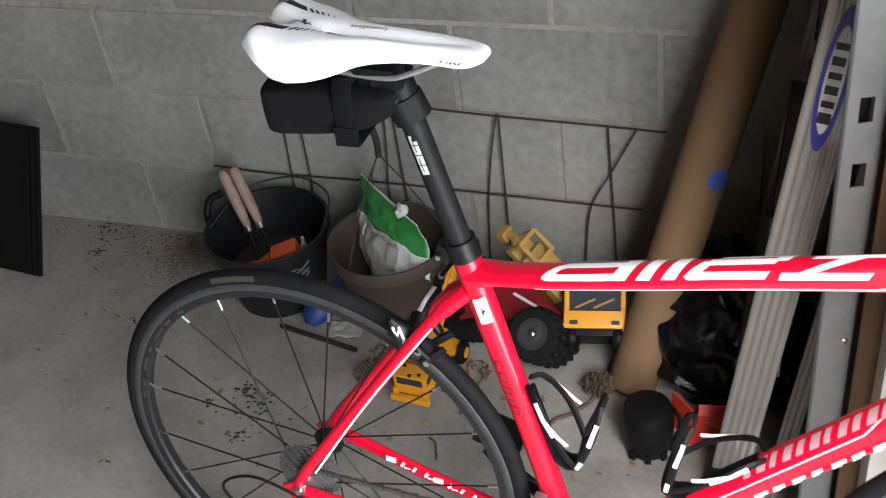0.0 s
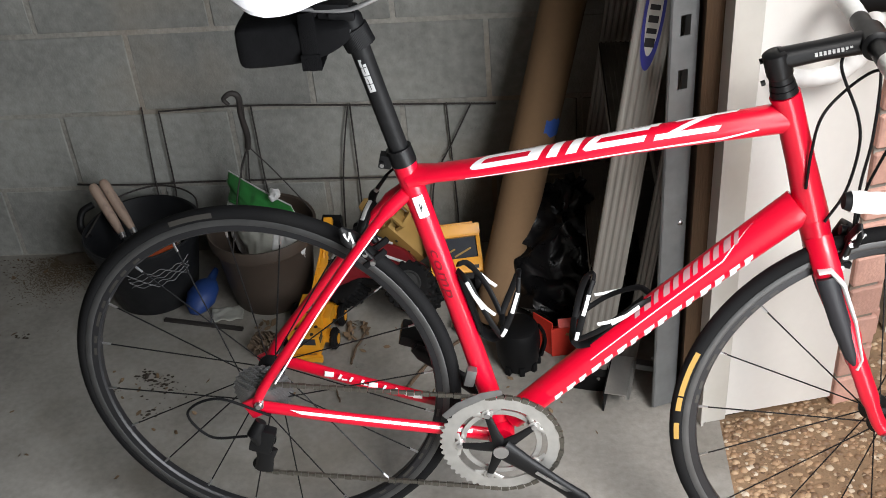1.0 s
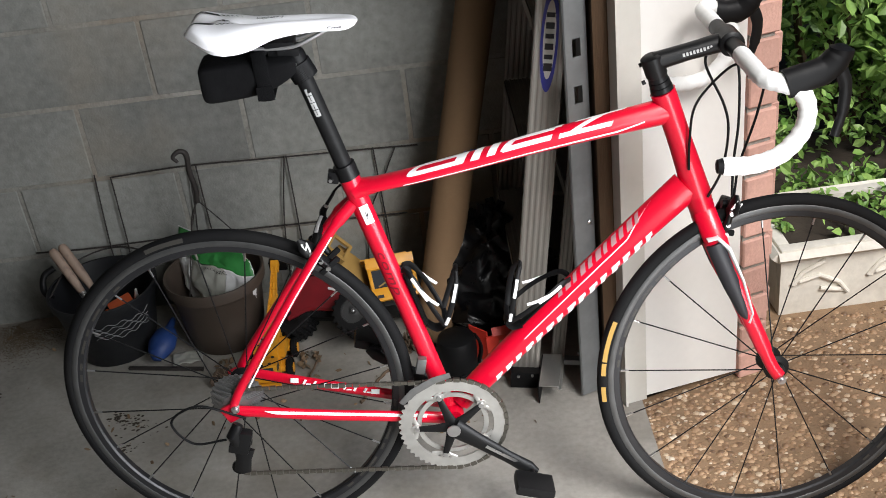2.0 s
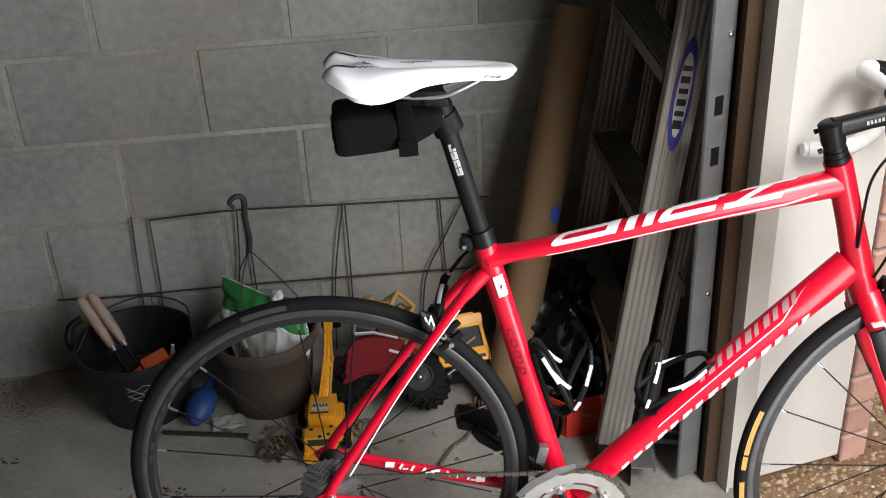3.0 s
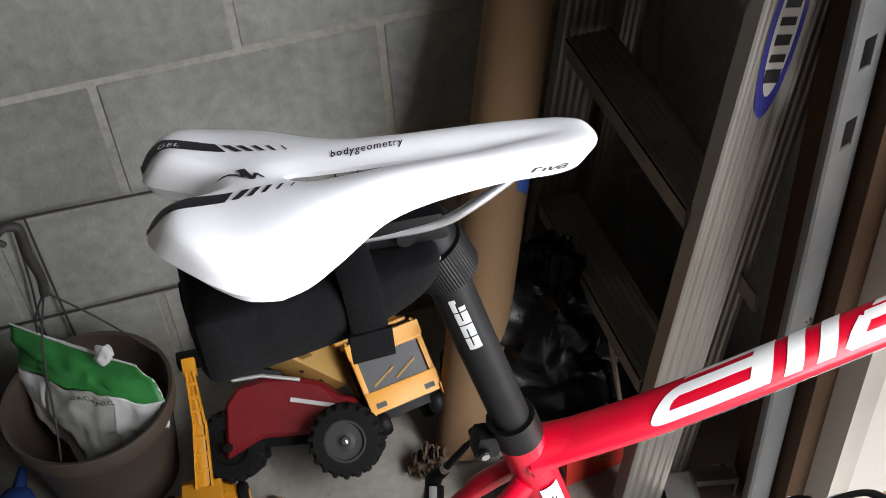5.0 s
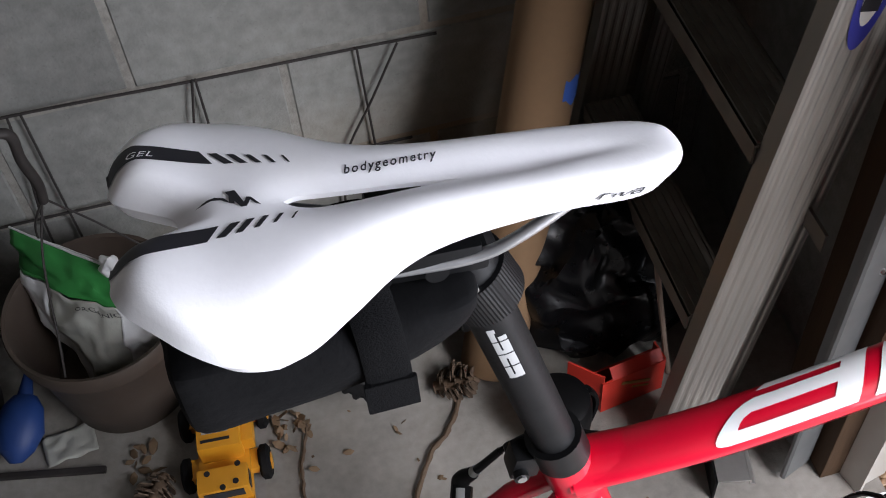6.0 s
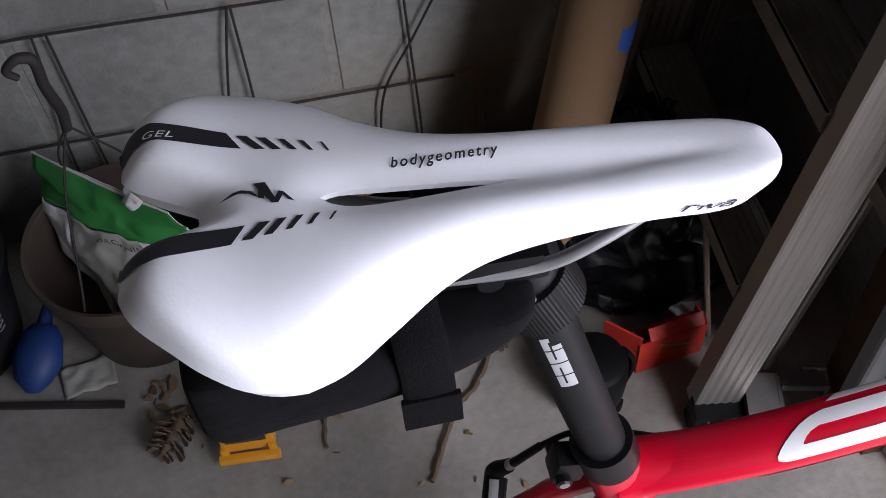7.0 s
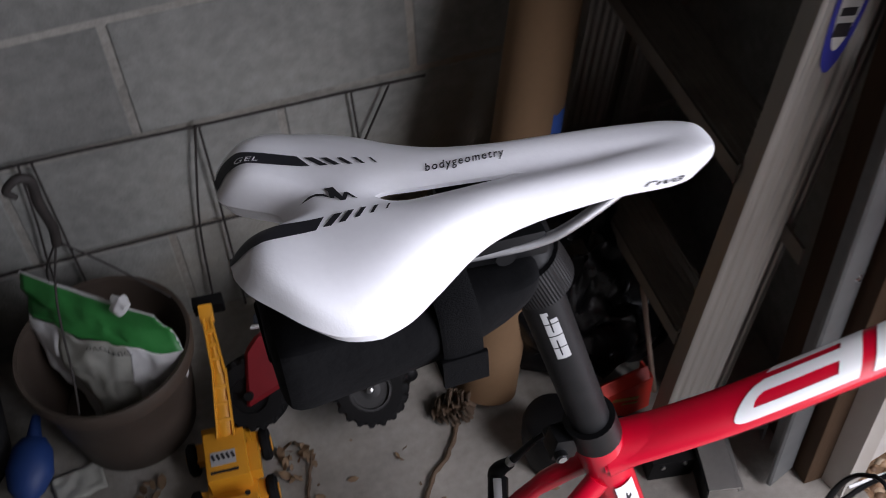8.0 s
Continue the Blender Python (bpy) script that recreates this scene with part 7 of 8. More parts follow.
    # yellow tipper with a windowed box
    k = thing("toy_tipper", (0.939, -0.2976, 0.0768), (-53, 0, 9), label="yellow toy tipper truck tipped back on its tail", category="toy truck")
    bm = bm_new()
    add_box(bm, (0, -0.030, 0.052), (0.118, 0.012, 0.034), None, 0.002)
    for s in (-1, 1):
        add_box(bm, (s * 0.057, -0.035, 0.036), (0.006, 0.012, 0.016), None, 0.001)
    box = part("bumper", bm, M_YELLOW, k, "yellow front bumper with dark slots")
    for s in (-1, 1):
        bm = bm_new()
        add_box(bm, (s * 0.0545, -0.027, 0.095), (0.009, 0.009, 0.054), None, 0.002)
        part("post", bm, M_YELLOW, k)
        bm = bm_new()
        add_box(bm, (s * 0.055, 0.02, 0.150), (0.006, 0.085, 0.008), None, 0.002)
        part("side_rail", bm, M_YELLOW, k)
        bm = bm_new()
        add_box(bm, (s * 0.055, 0.058, 0.100), (0.007, 0.008, 0.100), None, 0.002)
        part("post", bm, M_YELLOW, k)
    bm = bm_new()
    add_box(bm, (0, -0.027, 0.1235), (0.118, 0.010, 0.006), None, 0.002)
    add_box(bm, (0, -0.031, 0.137), (0.122, 0.008, 0.024), Matrix.Rotation(radians(14), 3, "X"), 0.002)
    part("hood", bm, M_YELLOW, k, "yellow hood over the windscreen")
    bm = bm_new()
    add_box(bm, (0, 0.02, 0.048), (0.108, 0.09, 0.006))
    part("bed", bm, M_YELLOW, k, smooth=False)
    bm = bm_new()
    add_box(bm, (0, -0.024, 0.095), (0.100, 0.002, 0.054))
    part("windscreen", bm, M_CLEAR, k, "dull grey windscreen", smooth=False)
    # black panels added so the open box looks dark inside
    bm = bm_new()
    add_box(bm, (0, 0.052, 0.100), (0.100, 0.004, 0.094), None, 0.001)
    for s in (-1, 1):
        add_box(bm, (s * 0.050, 0.018, 0.100), (0.003, 0.064, 0.094), None, 0.001)
    part("lining", bm, M_BLACKPL, k, "black panels that darken the inside")
    for x in (-0.022, 0.014):
        bm = bm_new()
        add_sweep(bm, [(x - 0.016, -0.026, 0.076), (x + 0.022, -0.027, 0.094)], [(0.0022, 0.0022)] * 2, 6)
        part("bar", bm, M_DULLYELLOW, k, "thin slanted bar")
    bm = bm_new()
    add_box(bm, (-0.010, 0.014, 0.162), (0.118, 0.060, 0.005), Matrix.Rotation(radians(9), 3, "X"), 0.002)
    add_box(bm, (-0.010, 0.044, 0.166), (0.118, 0.004, 0.014), None, 0.001)
    part("lid", bm, M_YELLOW, k, "yellow tilted lid")
    for s in (-1, 1):
        bm = bm_new()
        add_box(bm, (s * 0.040, -0.0365, 0.046), (0.016, 0.002, 0.008))
        part("slot", bm, M_INK, box, "dark slot", smooth=False)
    bm = bm_new()
    add_box(bm, (0, 0.022, 0.032), (0.085, 0.10, 0.022), None, 0.004)
    for x in (-0.045, 0.045):
        for y in (-0.014, 0.055):
            add_lathe(bm, [(0.0, -0.010), (0.017, -0.010), (0.020, -0.005), (0.020, 0.005), (0.017, 0.010), (0.0, 0.010)], "z", 20, Matrix.Translation((x, y, 0.020)) @ Matrix.Rotation(radians(90), 4, "Y"))
    part("chassis", bm, M_BLACKPL, k, "black chassis and wheels")
    # crane lorry with a raised boom
    c = thing("toy_crane", (0.607, -0.352, 0.0), (0, 0, -4), label="bright yellow toy crane lorry with raised boom", category="toy crane")
    bm = bm_new()
    add_box(bm, (0, 0.0, 0.036), (0.072, 0.175, 0.022), None, 0.003)
    add_box(bm, (0.0, -0.070, 0.058), (0.070, 0.036, 0.034), None, 0.004)
    for y in (0.052, -0.03):
        add_box(bm, (0, y, 0.033), (0.108, 0.032, 0.016), None, 0.003)
    body = part("body", bm, M_YELLOW, c, "bright yellow lorry bed")
    bm = bm_new()
    add_box(bm, (0.0, -0.0965, 0.022), (0.082, 0.010, 0.014), None, 0.002)
    for s in (-1, 1):
        add_box(bm, (s * 0.032, -0.0895, 0.030), (0.010, 0.008, 0.022), None, 0.0015)
    part("bumper", bm, M_YELLOW, c, "yellow front bumper")
    bm = bm_new()
    add_box(bm, (0.0, -0.0887, 0.062), (0.054, 0.0012, 0.016))
    part("window", bm, M_CLEAR, c, "dark cab window", smooth=False)
    for s in (-1, 1):
        bm = bm_new()
        add_box(bm, (s * 0.0357, -0.071, 0.062), (0.0012, 0.022, 0.014))
        part("window", bm, M_CLEAR, c, "dark cab window", smooth=False)
    bm = bm_new()
    add_box(bm, (0.0, 0.012, 0.066), (0.060, 0.080, 0.040), None, 0.004)
    add_box(bm, (0.034, 0.006, 0.062), (0.024, 0.05, 0.026), None, 0.003)
    part("turret", bm, M_YELLOW, c, "yellow turning cab")
    bm = bm_new()
    add_box(bm, (-0.004, 0.006, 0.0868), (0.036, 0.022, 0.001))
    st = part("label", bm, M_GREYPRINT, c, "grey printed label", smooth=False)
    bm = bm_new()
    for i in range(5):
        add_box(bm, (-0.018 + 0.007 * i, 0.008, 0.0876), (0.004, 0.010, 0.0006), Matrix.Rotation(radians(20), 3, "Z"))
    part("label_bar", bm, M_INK, st, "dark print bars", smooth=False, kind="stuff")
    bm = bm_new()
    add_box(bm, (-0.004, -0.016, 0.0868), (0.040, 0.004, 0.0012))
    for x, y in ((0.0, -0.084), (0.018, -0.078), (-0.02, -0.06), (0.022, -0.052)):
        add_tube(bm, (x, y, 0.074), (x, y, 0.0762), 0.0042, seg=10)
    part("vent", bm, M_INK, c, "dark vents", smooth=False, kind="stuff")
    a, b, e = Vector((0.004, 0.045, 0.080)), Vector((0.014, 0.120, 0.140)), Vector((0.011, 0.190, 0.174))
    for nm, p, q, w0, w1 in (("boom", a, b, 0.013, 0.010), ("boom", b - (b - a) * 0.06, e, 0.009, 0.006)):
        bm = bm_new()
        d = (q - p).normalized()
        up = Vector((1, 0, 0)).cross(d)
        add_sweep(bm, [p, p.lerp(q, 0.1), p.lerp(q, 0.9), q], [(w0 * 0.7, 0.008), (w0, 0.010), (w1 * 1.1, 0.008), (w1 * 0.8, 0.006)], 8, side=(1, 0, 0))
        for s in (-1, 1):
            add_sweep(bm, [p + Vector((s * w0 * 0.9, 0, 0)) + up * 0.006, q + Vector((s * w1 * 0.9, 0, 0)) + up * 0.005], [(0.0025, 0.006)] * 2, 6, side=(1, 0, 0))
        for i in range(3):
            add_box(bm, p.lerp(q, 0.25 + 0.25 * i) + up * 0.008, (w0 * 1.6, 0.006, 0.005), Matrix.Rotation(math.atan2(d.z, d.y), 3, "X"), 0.001)
        part(nm, bm, M_YELLOW, c, "yellow boom section")
    bm = bm_new()
    add_box(bm, e + Vector((0, 0.008, 0.002)), (0.020, 0.028, 0.018), Matrix.Rotation(radians(30), 3, "X"), 0.002)
    part("boom_tip", bm, M_YELLOW, c, "yellow boom tip")
    bm = bm_new()
    add_box(bm, e + Vector((0.004, 0.034, -0.008)), (0.046, 0.020, 0.028), Matrix.Rotation(radians(12), 3, "X"), 0.003)
    part("hook_block", bm, M_BLACKPL, c, "black block behind the boom tip")
    for y in (0.052, -0.03):
        for s in (-1, 1):
            bm = bm_new()
            add_lathe(bm, [(0.0, -0.008), (0.020, -0.008), (0.025, -0.004), (0.025, 0.004), (0.020, 0.008), (0.0, 0.008)], "z", 22, Matrix.Translation((s * 0.054, y, 0.025)) @ Matrix.Rotation(radians(90), 4, "Y"))
            wl = part("wheel", bm, M_RUBBER, c, "small black wheel")
            bm = bm_new()
            add_lathe(bm, [(0.0, 0.0), (0.012, 0.0), (0.012, 0.0012), (0.0, 0.0012)], "z", 16, Matrix.Translation((s * 0.0622, y, 0.025)) @ Matrix.Rotation(radians(90 * s), 4, "Y"))
            part("hub", bm, M_YELLOW, wl, "yellow hub")


build_toys()


def build_corner_things():
    # red carton with a picture panel
    r = thing("red_carton", (1.187, -0.408, 0.0), (0, 0, 8), label="red printed carton with torn open flaps", category="carton")
    bm = bm_new()
    w, d, h, th = 0.100, 0.034, 0.076, 0.003
    add_box(bm, (0, -d / 2, h / 2), (w, th, h))
    add_box(bm, (0, d / 2, h * 0.35), (w, th, h * 0.7))
    add_box(bm, (w / 2, 0, h / 2), (th, d - th, h))
    add_box(bm, (0, 0, th / 2 + 0.001), (w - th, d - th, th))
    # the torn side swings out of square
    add_box(bm, (-w / 2 - 0.014, 0.006, 0.046), (th, 0.056, 0.090), Matrix.Rotation(radians(38), 3, "Z"))
    body = part("body", bm, M_REDBOX, r, "red printed card box", smooth=False)
    for c, s, ang, axis in (((0.006, -d / 2 + 0.006, h + 0.008), (w * 0.8, 0.002, 0.020), -38, "X"),):
        bm = bm_new()
        add_box(bm, c, s, Matrix.Rotation(radians(ang), 3, axis))
        part("flap", bm, M_REDBOX, r, "bent red flap", smooth=False)
    bm = bm_new()
    add_box(bm, (0.004, -d / 2 - 0.002, 0.050), (0.050, 0.001, 0.006), Matrix.Rotation(radians(24), 3, "Y"))
    add_box(bm, (0.012, -d / 2 - 0.002, 0.034), (0.030, 0.001, 0.004), Matrix.Rotation(radians(24), 3, "Y"))
    part("picture", bm, M_DULLYELLOW, body, "yellow printed picture", smooth=False)
    # black round speaker-like can
    k = thing("black_canister", (1.068, -0.452, 0.0), (0, 0, 20), label="dusty black plastic canister standing by the tube", category="canister")
    bm = bm_new()
    add_lathe(bm, [(0.0, 0.0), (0.034, 0.0), (0.040, 0.004), (0.045, 0.026), (0.0475, 0.062), (0.0465, 0.092), (0.043, 0.103), (0.034, 0.108), (0.0, 0.109)], "z", 36)
    part("shell", bm, M_BLACKPL, k)
    bm = bm_new()
    for a in (-50, -10, 30, 70):
        x, y = 0.042 * math.cos(radians(a - 90)), 0.042 * math.sin(radians(a - 90))
        add_box(bm, (x, y, 0.012), (0.012, 0.012, 0.022), Matrix.Rotation(radians(a), 3, "Z"), 0.003)
    add_sweep(bm, curve_pts([(0.047, -0.012, 0.02), (0.056, -0.012, 0.05), (0.055, -0.01, 0.076), (0.045, -0.008, 0.098)], 5), [(0.004, 0.008)] * 16, 8)
    part("foot", bm, M_BLACKPL, k, "black moulded feet and grip", kind="stuff")
    # bin liner slumped in the corner
    b = thing("bin_bag", (1.185, -0.238, 0.0), label="glossy black bin bag slumped in the dark corner", category="bag")
    bm = bm_new()
    bmesh.ops.create_icosphere(bm, subdivisions=5, radius=1.0)
    for v in bm.verts:
        p = v.co.copy()
        taper = 1.0 - 0.42 * max(0, p.z)
        if p.z < 0:
            taper = 1.0 + 0.5 * (1 - (1 + p.z) ** 2) * (0.3 - p.z)
        q = Vector((p.x * 0.150 * taper, p.y * 0.118 * taper, 0.150 + p.z * 0.165))
        n = noise.noise_vector(p * 2.2) * 0.032 + noise.noise_vector(p * 5) * 0.013 + noise.noise_vector(p * 11) * 0.002
        q += n
        q.z = max(q.z, 0.002)
        v.co = q
    part("sack", bm, M_BLACKBAG, b)
    bm = bm_new()
    for k in range(4):
        a = 1.6 * k + 0.4
        add_sweep(bm, [(0.01, 0.0, 0.280), (0.012 + 0.010 * math.cos(a), 0.010 * math.sin(a), 0.312), (0.012 + 0.022 * math.cos(a), 0.022 * math.sin(a), 0.328 + 0.006 * (k % 2))], [(0.012, 0.010), (0.012, 0.006), (0.010, 0.003)], 8)
    part("knot", bm, M_BLACKBAG, b, "gathered knot of the bag")


build_corner_things()

# ---- outside the doorway ----


def build_outside():
    # one ground sheet to the horizon, with the drive laid on it
    bm = bm_new()
    bmesh.ops.create_grid(bm, x_segments=2, y_segments=2, size=600)
    bm.transform(Matrix.Translation((0, 0, -0.16)))
    tagged(part("ground", bm, M_SOIL, smooth=False), "dark garden soil", "ground", kind="structure")
    bm = bm_new()
    add_prism(bm, [(1.475, -7.6), (9.0, -7.6), (9.0, -0.16), (1.80, -0.16), (1.80, -0.50), (1.475, -0.60)], 0.13, Matrix.Translation((0, 0, -0.158)))
    drive = tagged(part("pavement", bm, M_PAVE, smooth=False), "tan pebble aggregate drive", "drive", kind="structure")
    random.seed(11)
    verts, faces = [], []

    def pebble(x, y, z, s):
        k = len(verts)
        a0 = random.uniform(0, 6.28)
        ex = random.uniform(0.6, 1.0)
        top = random.uniform(0.45, 0.8)
        for h, r in ((0.0, 1.0), (0.55 * top, 0.78)):
            for i in range(6):
                a = a0 + i * math.pi / 3 + random.uniform(-0.2, 0.2)
                u, w = s * r * math.cos(a), s * r * ex * math.sin(a)
                verts.append((x + u, y + w, z + h * s))
        verts.append((x, y, z + top * s))
        for i in range(6):
            j = (i + 1) % 6
            faces.append((k + i, k + j, k + 6 + j, k + 6 + i))
            faces.append((k + 6 + i, k + 6 + j, k + 12))
    for i in range(16000):
        x = 1.478 + 1.5 * random.random() ** 1.3
        y = -1.75 + 1.5 * random.random()
        if y > -0.615 + (x - 1.475) * 0.33 and x < 1.82:
            continue
        if y > -0.36 and x > 1.8:
            continue
        pebble(x, y, -0.0292, random.choice((0.0035, 0.0045, 0.0055, 0.007, 0.0095)))
    me = bpy.data.meshes.new("pebble")
    me.from_pydata(verts, [], faces)
    for p in me.polygons:
        p.use_smooth = True
    peb = bpy.data.materials.new("mixed_pebbles")
    peb.use_nodes = True
    n, l = peb.node_tree.nodes, peb.node_tree.links
    geo = n.new("ShaderNodeNewGeometry")
    ramp = n.new("ShaderNodeValToRGB")
    cr = ramp.color_ramp
    cr.elements[0].color, cr.elements[1].color = (0.13, 0.075, 0.042, 1), (0.62, 0.54, 0.44, 1)
    for pos, col in ((0.25, (0.26, 0.155, 0.085, 1)), (0.55, (0.37, 0.235, 0.135, 1)), (0.8, (0.44, 0.30, 0.18, 1)), (0.93, (0.5, 0.4, 0.29, 1))):
        e = cr.elements.new(pos)
        e.color = col
    l.new(geo.outputs["Random Per Island"], ramp.inputs[0])
    l.new(ramp.outputs[0], n["Principled BSDF"].inputs["Base Color"])
    n["Principled BSDF"].inputs["Roughness"].default_value = 0.55
    me.materials.append(peb)
    tagged(new("pebbles", me), "mixed tan and brown pebbles set in the drive", "pebbles", kind="stuff")
    # brick pier at the outer end of the jamb
    pier = part("brick_pier", prism_bm([(1.706, -0.5670), (1.761, -0.5500), (1.761, -0.30), (1.726, -0.30)], 2.4), M_MORTAR, smooth=False)
    tagged(pier, "pale pink brick pier beside the doorway", "brick wall", kind="structure")
    a, b = Vector((1.704, -0.5705)), Vector((1.768, -0.5515))
    d = (b - a).normalized()
    ang = math.atan2(d.y, d.x)
    mesh = None
    for k in range(30):
        z = -0.028 + 0.076 * k
        bm = bm_new()
        add_box(bm, (0, 0, 0), ((b - a).length, 0.03, 0.066), None, 0.003, 1)
        if mesh is None:
            ob = part("brick", bm, M_BRICK, pier, smooth=False)
            mesh = ob.data
        else:
            bm.free()
            ob = new("brick", mesh)
            ob.parent = pier
        c = (a + b) / 2
        ob.matrix_basis = Matrix.Translation((c.x, c.y + 0.011, z + 0.037)) @ Matrix.Rotation(ang, 4, "Z")
        ob2 = new("brick", mesh)
        ob2.parent = pier
        ob2.matrix_basis = Matrix.Translation((1.768, -0.50 + 0.012 * (k % 2), z + 0.037)) @ Matrix.Rotation(radians(90), 4, "Z")
    # planter trough
    pl = thing("planter", (1.870, -0.345, -0.029), (0, 0, 2), label="weathered white stone planter trough with low green plants", category="planter")
    bm = bm_new()
    L, W, H, th = 0.75, 0.26, 0.19, 0.03
    for c, s in (((L / 2, th / 2, H / 2), (L, th, H)), ((L / 2, W - th / 2, H / 2), (L, th, H)), ((th / 2, W / 2, H / 2), (th, W - 2 * th, H)), ((L - th / 2, W / 2, H / 2), (th, W - 2 * th, H))):
        add_box(bm, c, s, None, 0.006)
    add_box(bm, (L / 2, W / 2, 0.02), (L - 0.01, W - 0.01, 0.03))
    part("trough", bm, M_PLANTER, pl, "weathered white stone trough")
    bm = bm_new()
    add_sweep(bm, [(-0.012, -0.012, H - 0.012), (L + 0.01, -0.012, H - 0.012), (L + 0.01, W + 0.01, H - 0.012), (-0.012, W + 0.01, H - 0.012), (-0.012, -0.012, H - 0.012)], [(0.014, 0.016)] * 5, 4, side=(0, 0, 1))
    part("rim", bm, M_PLANTER, pl, "thick stone rim", smooth=False)
    bm = bm_new()
    for k in range(3):
        pts = [(0.10 + 0.19 * k + 0.07 * math.sin(t * 0.8), -0.004, 0.05 + 0.08 * t / 8 + 0.02 * math.cos(t * 1.6)) for t in range(9)]
        add_sweep(bm, pts, 0.006, 8)
    part("relief", bm, M_PLANTER, pl, "moulded scroll relief", kind="stuff")
    bm = bm_new()
    add_box(bm, (L / 2, W / 2, H - 0.035), (L - 2 * th, W - 2 * th, 0.04))
    part("soil", bm, M_SOIL, pl, "dark soil", smooth=False)


def prism_bm(outline, h):
    bm = bm_new()
    add_prism(bm, outline, h, Matrix.Translation((0, 0, -0.03)))
    return bm


def leaf_cloud(name, label, category, spots, material, size, seed, parent=None):
    """Many small leaves on thin stems; spots: centre, radii and count."""
    random.seed(seed)
    verts, faces = [], []
    for (cx, cy, cz), (rx, ry, rz), n in spots:
        for i in range(n):
            v = Vector((random.gauss(0, 1), random.gauss(0, 1), random.gauss(0, 1)))
            v = v.normalized() * random.random() ** 0.45
            p = Vector((cx + v.x * rx, cy + v.y * ry, cz + v.z * rz))
            if noise.noise(p * 5.0) < -0.22:
                continue
            s = size * random.uniform(0.6, 1.35)
            m = Euler((random.uniform(-1.1, 1.1), random.uniform(-1.1, 1.1), random.uniform(0, 6.28))).to_matrix()
            k = len(verts)
            for q in ((-1, 0, 0), (-0.35, 0.55, 0.12), (0.35, 0.42, 0.1), (1, 0, -0.15), (0.35, -0.42, 0.1), (-0.35, -0.55, 0.12), (0, 0, -0.06)):
                verts.append(tuple(p + m @ (Vector(q) * s)))
            for j in range(6):
                faces.append((k + j, k + (j + 1) % 6, k + 6))
    me = bpy.data.meshes.new(name)
    me.from_pydata(verts, [], faces)
    me.materials.append(material)
    ob = new(name, me)
    if parent is not None:
        ob.parent = parent
        return tagged(ob, label)
    return tagged(ob, label, category)


build_outside()


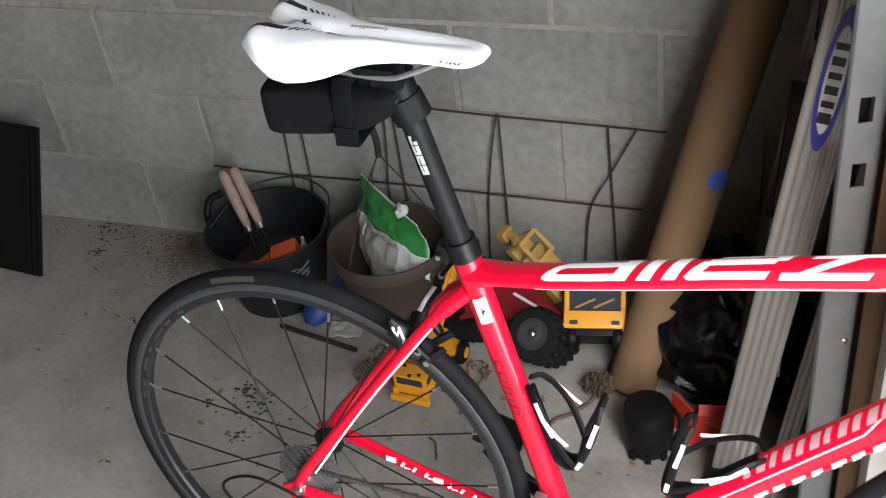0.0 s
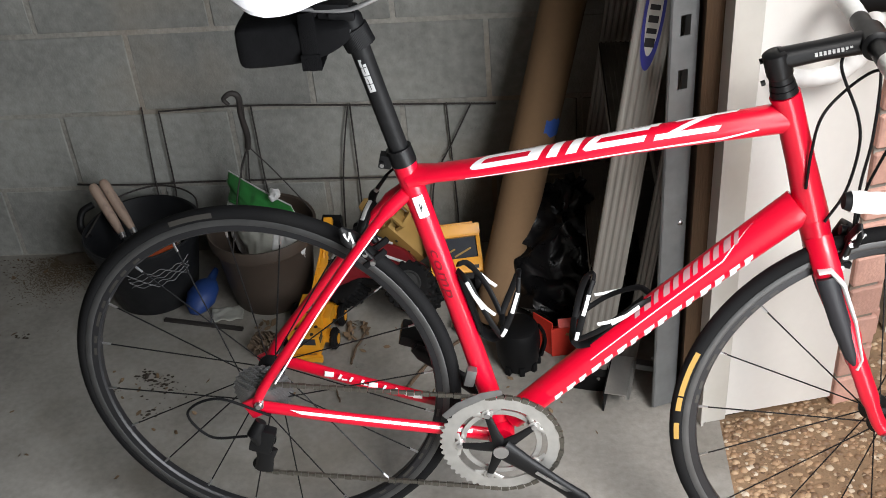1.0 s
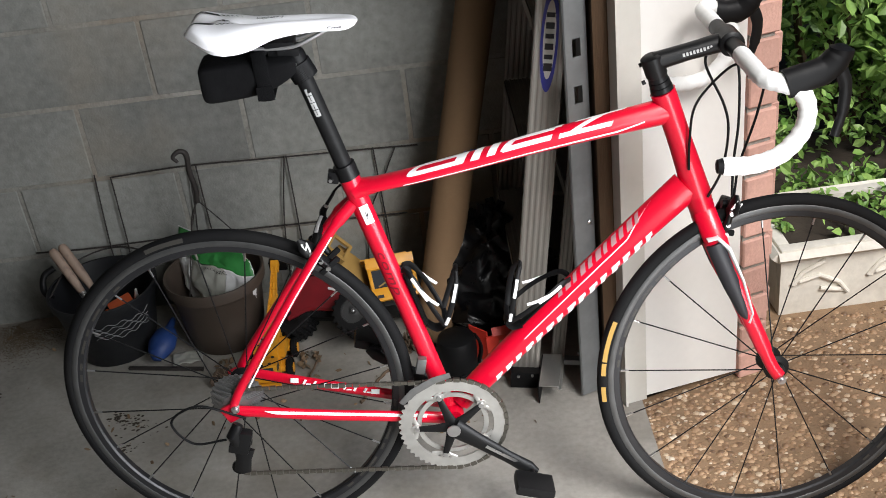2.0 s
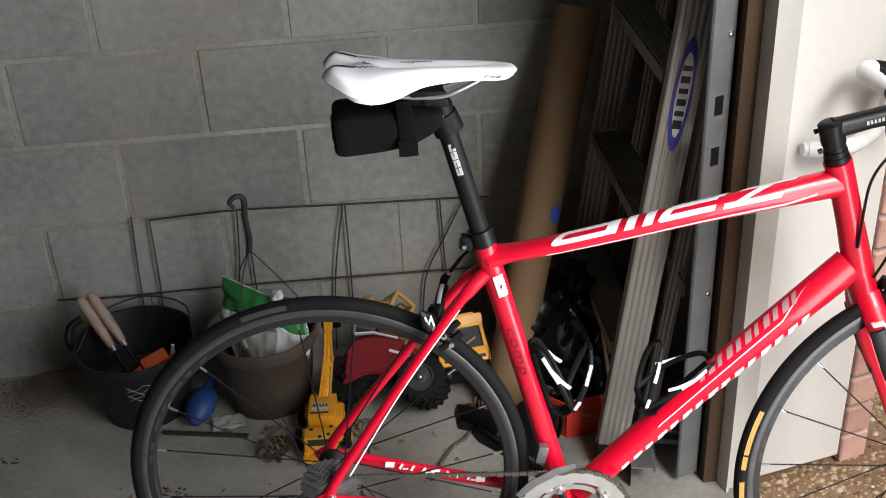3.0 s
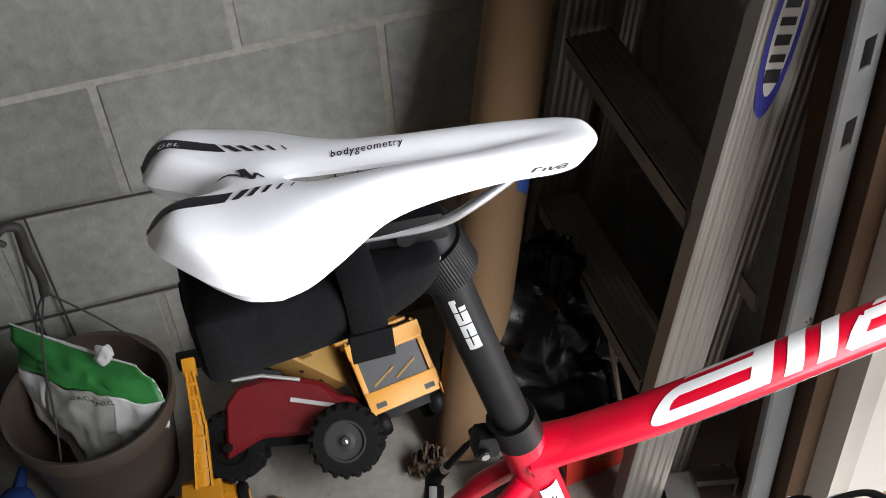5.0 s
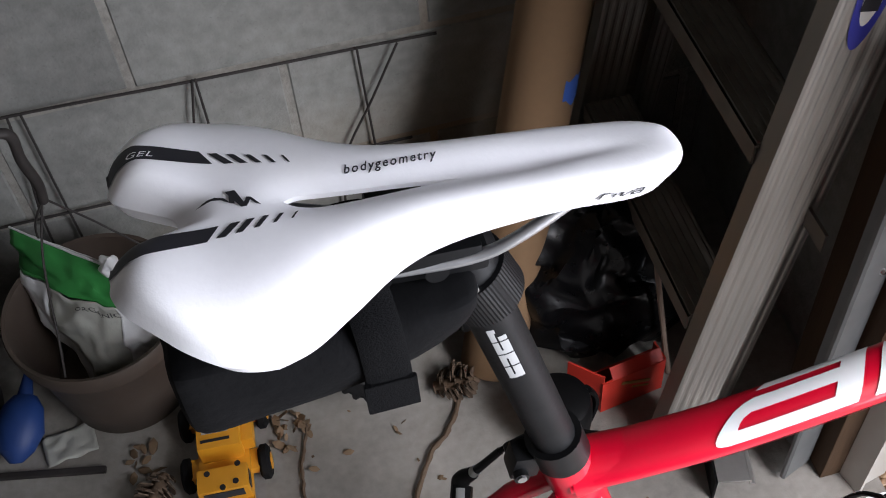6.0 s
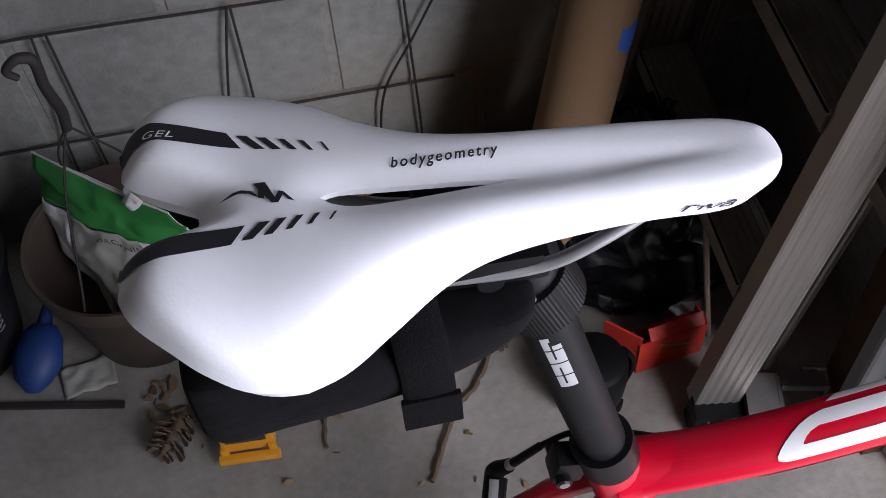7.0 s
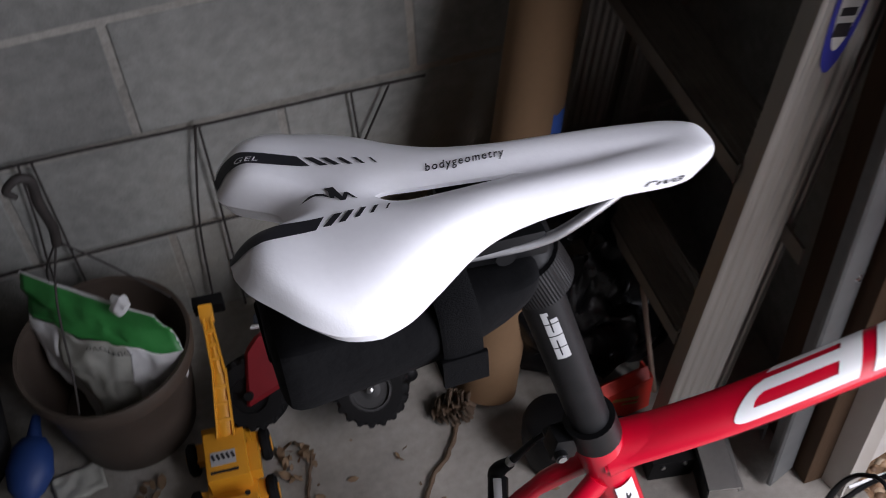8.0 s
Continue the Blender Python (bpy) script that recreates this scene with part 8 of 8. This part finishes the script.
def build_garden():
    leaf_mats = []
    for base, tip, nm in (((0.035, 0.095, 0.02), (0.14, 0.28, 0.055), "hedge_leaf"), ((0.09, 0.20, 0.035), (0.28, 0.44, 0.11), "bright_leaf")):
        m = bpy.data.materials.new(nm)
        m.use_nodes = True
        n, l = m.node_tree.nodes, m.node_tree.links
        geo = n.new("ShaderNodeNewGeometry")
        ramp = n.new("ShaderNodeValToRGB")
        ramp.color_ramp.elements[0].color, ramp.color_ramp.elements[1].color = (*base, 1), (*tip, 1)
        l.new(geo.outputs["Random Per Island"], ramp.inputs[0])
        l.new(ramp.outputs[0], n["Principled BSDF"].inputs["Base Color"])
        n["Principled BSDF"].inputs["Roughness"].default_value = 0.45
        leaf_mats.append(m)
    pl = bpy.data.objects["planter"]
    leaf_cloud("low_plant", "light green low plants", "plant", [((0.14, 0.13, 0.20), (0.13, 0.10, 0.05), 260), ((0.42, 0.13, 0.20), (0.2, 0.10, 0.06), 380), ((0.05, 0.16, 0.22), (0.06, 0.08, 0.06), 120)], leaf_mats[1], 0.014, 3, pl)
    # soil bed behind the trough and a leafy shrub hedge
    bm = bm_new()
    bmesh.ops.create_grid(bm, x_segments=60, y_segments=40, size=0.5)
    for v in bm.verts:
        v.co = Vector((1.8 + (v.co.x + 0.5) * 6, -0.16 + (v.co.y + 0.5) * 4, -0.03 + 0.12 * max(0, v.co.y + 0.3) + 0.03 * noise.noise(Vector((v.co.x * 40, v.co.y * 30, 0)))))
    tagged(part("soil_bed", bm, M_SOIL), "dark bare soil of the garden bed", "soil", kind="structure")
    sets = (
        ("shrub", (2.35, 0.55), 0.95, 1700, 0.024, 30),
        ("shrub", (2.75, 0.42), 1.0, 1700, 0.024, 33),
        ("shrub", (2.50, 1.00), 1.5, 2200, 0.028, 31),
        ("shrub", (3.10, 0.95), 1.6, 2200, 0.028, 36),
        ("shrub", (2.75, 1.60), 2.1, 2400, 0.032, 39),
        ("shrub", (2.55, 0.75), 1.1, 900, 0.026, 21),
        ("shrub", (3.2, 0.55), 1.3, 1100, 0.028, 22),
        ("shrub", (2.15, 1.25), 1.5, 900, 0.028, 23),
        ("shrub", (3.9, 0.9), 1.6, 1100, 0.030, 24),
        ("shrub", (3.0, 1.7), 2.2, 1500, 0.034, 25),
        ("shrub", (4.6, 0.4), 1.5, 1100, 0.032, 26),
        ("shrub", (5.2, -0.9), 1.8, 1200, 0.036, 27),
        ("shrub", (4.1, 2.2), 2.6, 1500, 0.040, 28),
    )
    for name, (x, y), h, n, s, seed in sets:
        random.seed(seed)
        t = thing("shrub", (x, y, -0.04), label="dense leafy green garden shrub", category="shrub", group="shrubs in the garden")
        for k in range(6):
            a = random.uniform(0, 6.28)
            top = Vector((math.cos(a) * h * 0.22, math.sin(a) * h * 0.22, h * random.uniform(0.7, 0.95)))
            bm = bm_new()
            add_sweep(bm, curve_pts([(0, 0, 0), top * 0.4 + Vector((random.uniform(-0.06, 0.06), random.uniform(-0.06, 0.06), 0)), top], 5), [0.014 - 0.001 * i for i in range(11)], 6)
            part("stem", bm, M_STEM, t)
        spots = []
        for k in range(12):
            a, rr = random.uniform(0, 6.28), random.uniform(0.05, 0.30) * h
            spots.append(((math.cos(a) * rr, math.sin(a) * rr, h * random.uniform(0.22, 0.95)), (h * 0.2, h * 0.2, h * 0.17), n // 6))
        leaf_cloud("foliage", "green leaves", "leaves", spots, leaf_mats[seed % 3 == 0], s, seed + 50, t)
    # ivy-like low cover by the trough
    t = thing("ground_cover", (0, 0, 0), label="low bright green plants growing in the bed", category="plants", kind="stuff")
    leaf_cloud("leaf", "bright green leaves", "leaves", [((2.1, 0.1, 0.05), (0.35, 0.16, 0.07), 500), ((2.7, 0.15, 0.06), (0.5, 0.2, 0.08), 600), ((1.95, 0.35, 0.1), (0.2, 0.2, 0.1), 260), ((2.25, 0.50, 0.16), (0.35, 0.22, 0.2), 700), ((2.6, 0.35, 0.12), (0.4, 0.2, 0.15), 600)], leaf_mats[1], 0.018, 9, t)


build_garden()

# ---- block courses of the wall, piece by piece ----


def build_blocks():
    wall = bpy.data.objects["wall_north"]
    random.seed(3)
    meshes = {}

    def block_mesh(w, h):
        key = (round(w, 3), round(h, 3))
        if key not in meshes:
            bm = bm_new()
            add_box(bm, (0, 0, 0), (w - 0.011, 0.03, h - 0.011), None, 0.0022, 1)
            me = bpy.data.meshes.new("block")
            bm.to_mesh(me)
            bm.free()
            me.materials.append(M_BLOCK)
            meshes[key] = me
        return meshes[key]
    lo, hi = -3.98, 1.462
    z0 = -0.003
    for c in range(12):
        z1 = FIRST_JOINT + BLOCK_H * c if c < 11 else 2.398
        shift = 0.0 if c % 2 == 1 else BLOCK_H
        i = -12
        while True:
            x0 = shift + BLOCK_L * i
            x1 = x0 + BLOCK_L
            i += 1
            if x1 <= lo + 0.03:
                continue
            if x0 >= hi - 0.03:
                break
            a, b = max(x0, lo), min(x1, hi)
            ob = new("block", block_mesh(b - a, z1 - z0))
            ob.parent = wall
            ob.location = ((a + b) / 2, 0.0148 + random.uniform(-0.0012, 0.0012), (z0 + z1) / 2)
        z0 = z1


build_blocks()
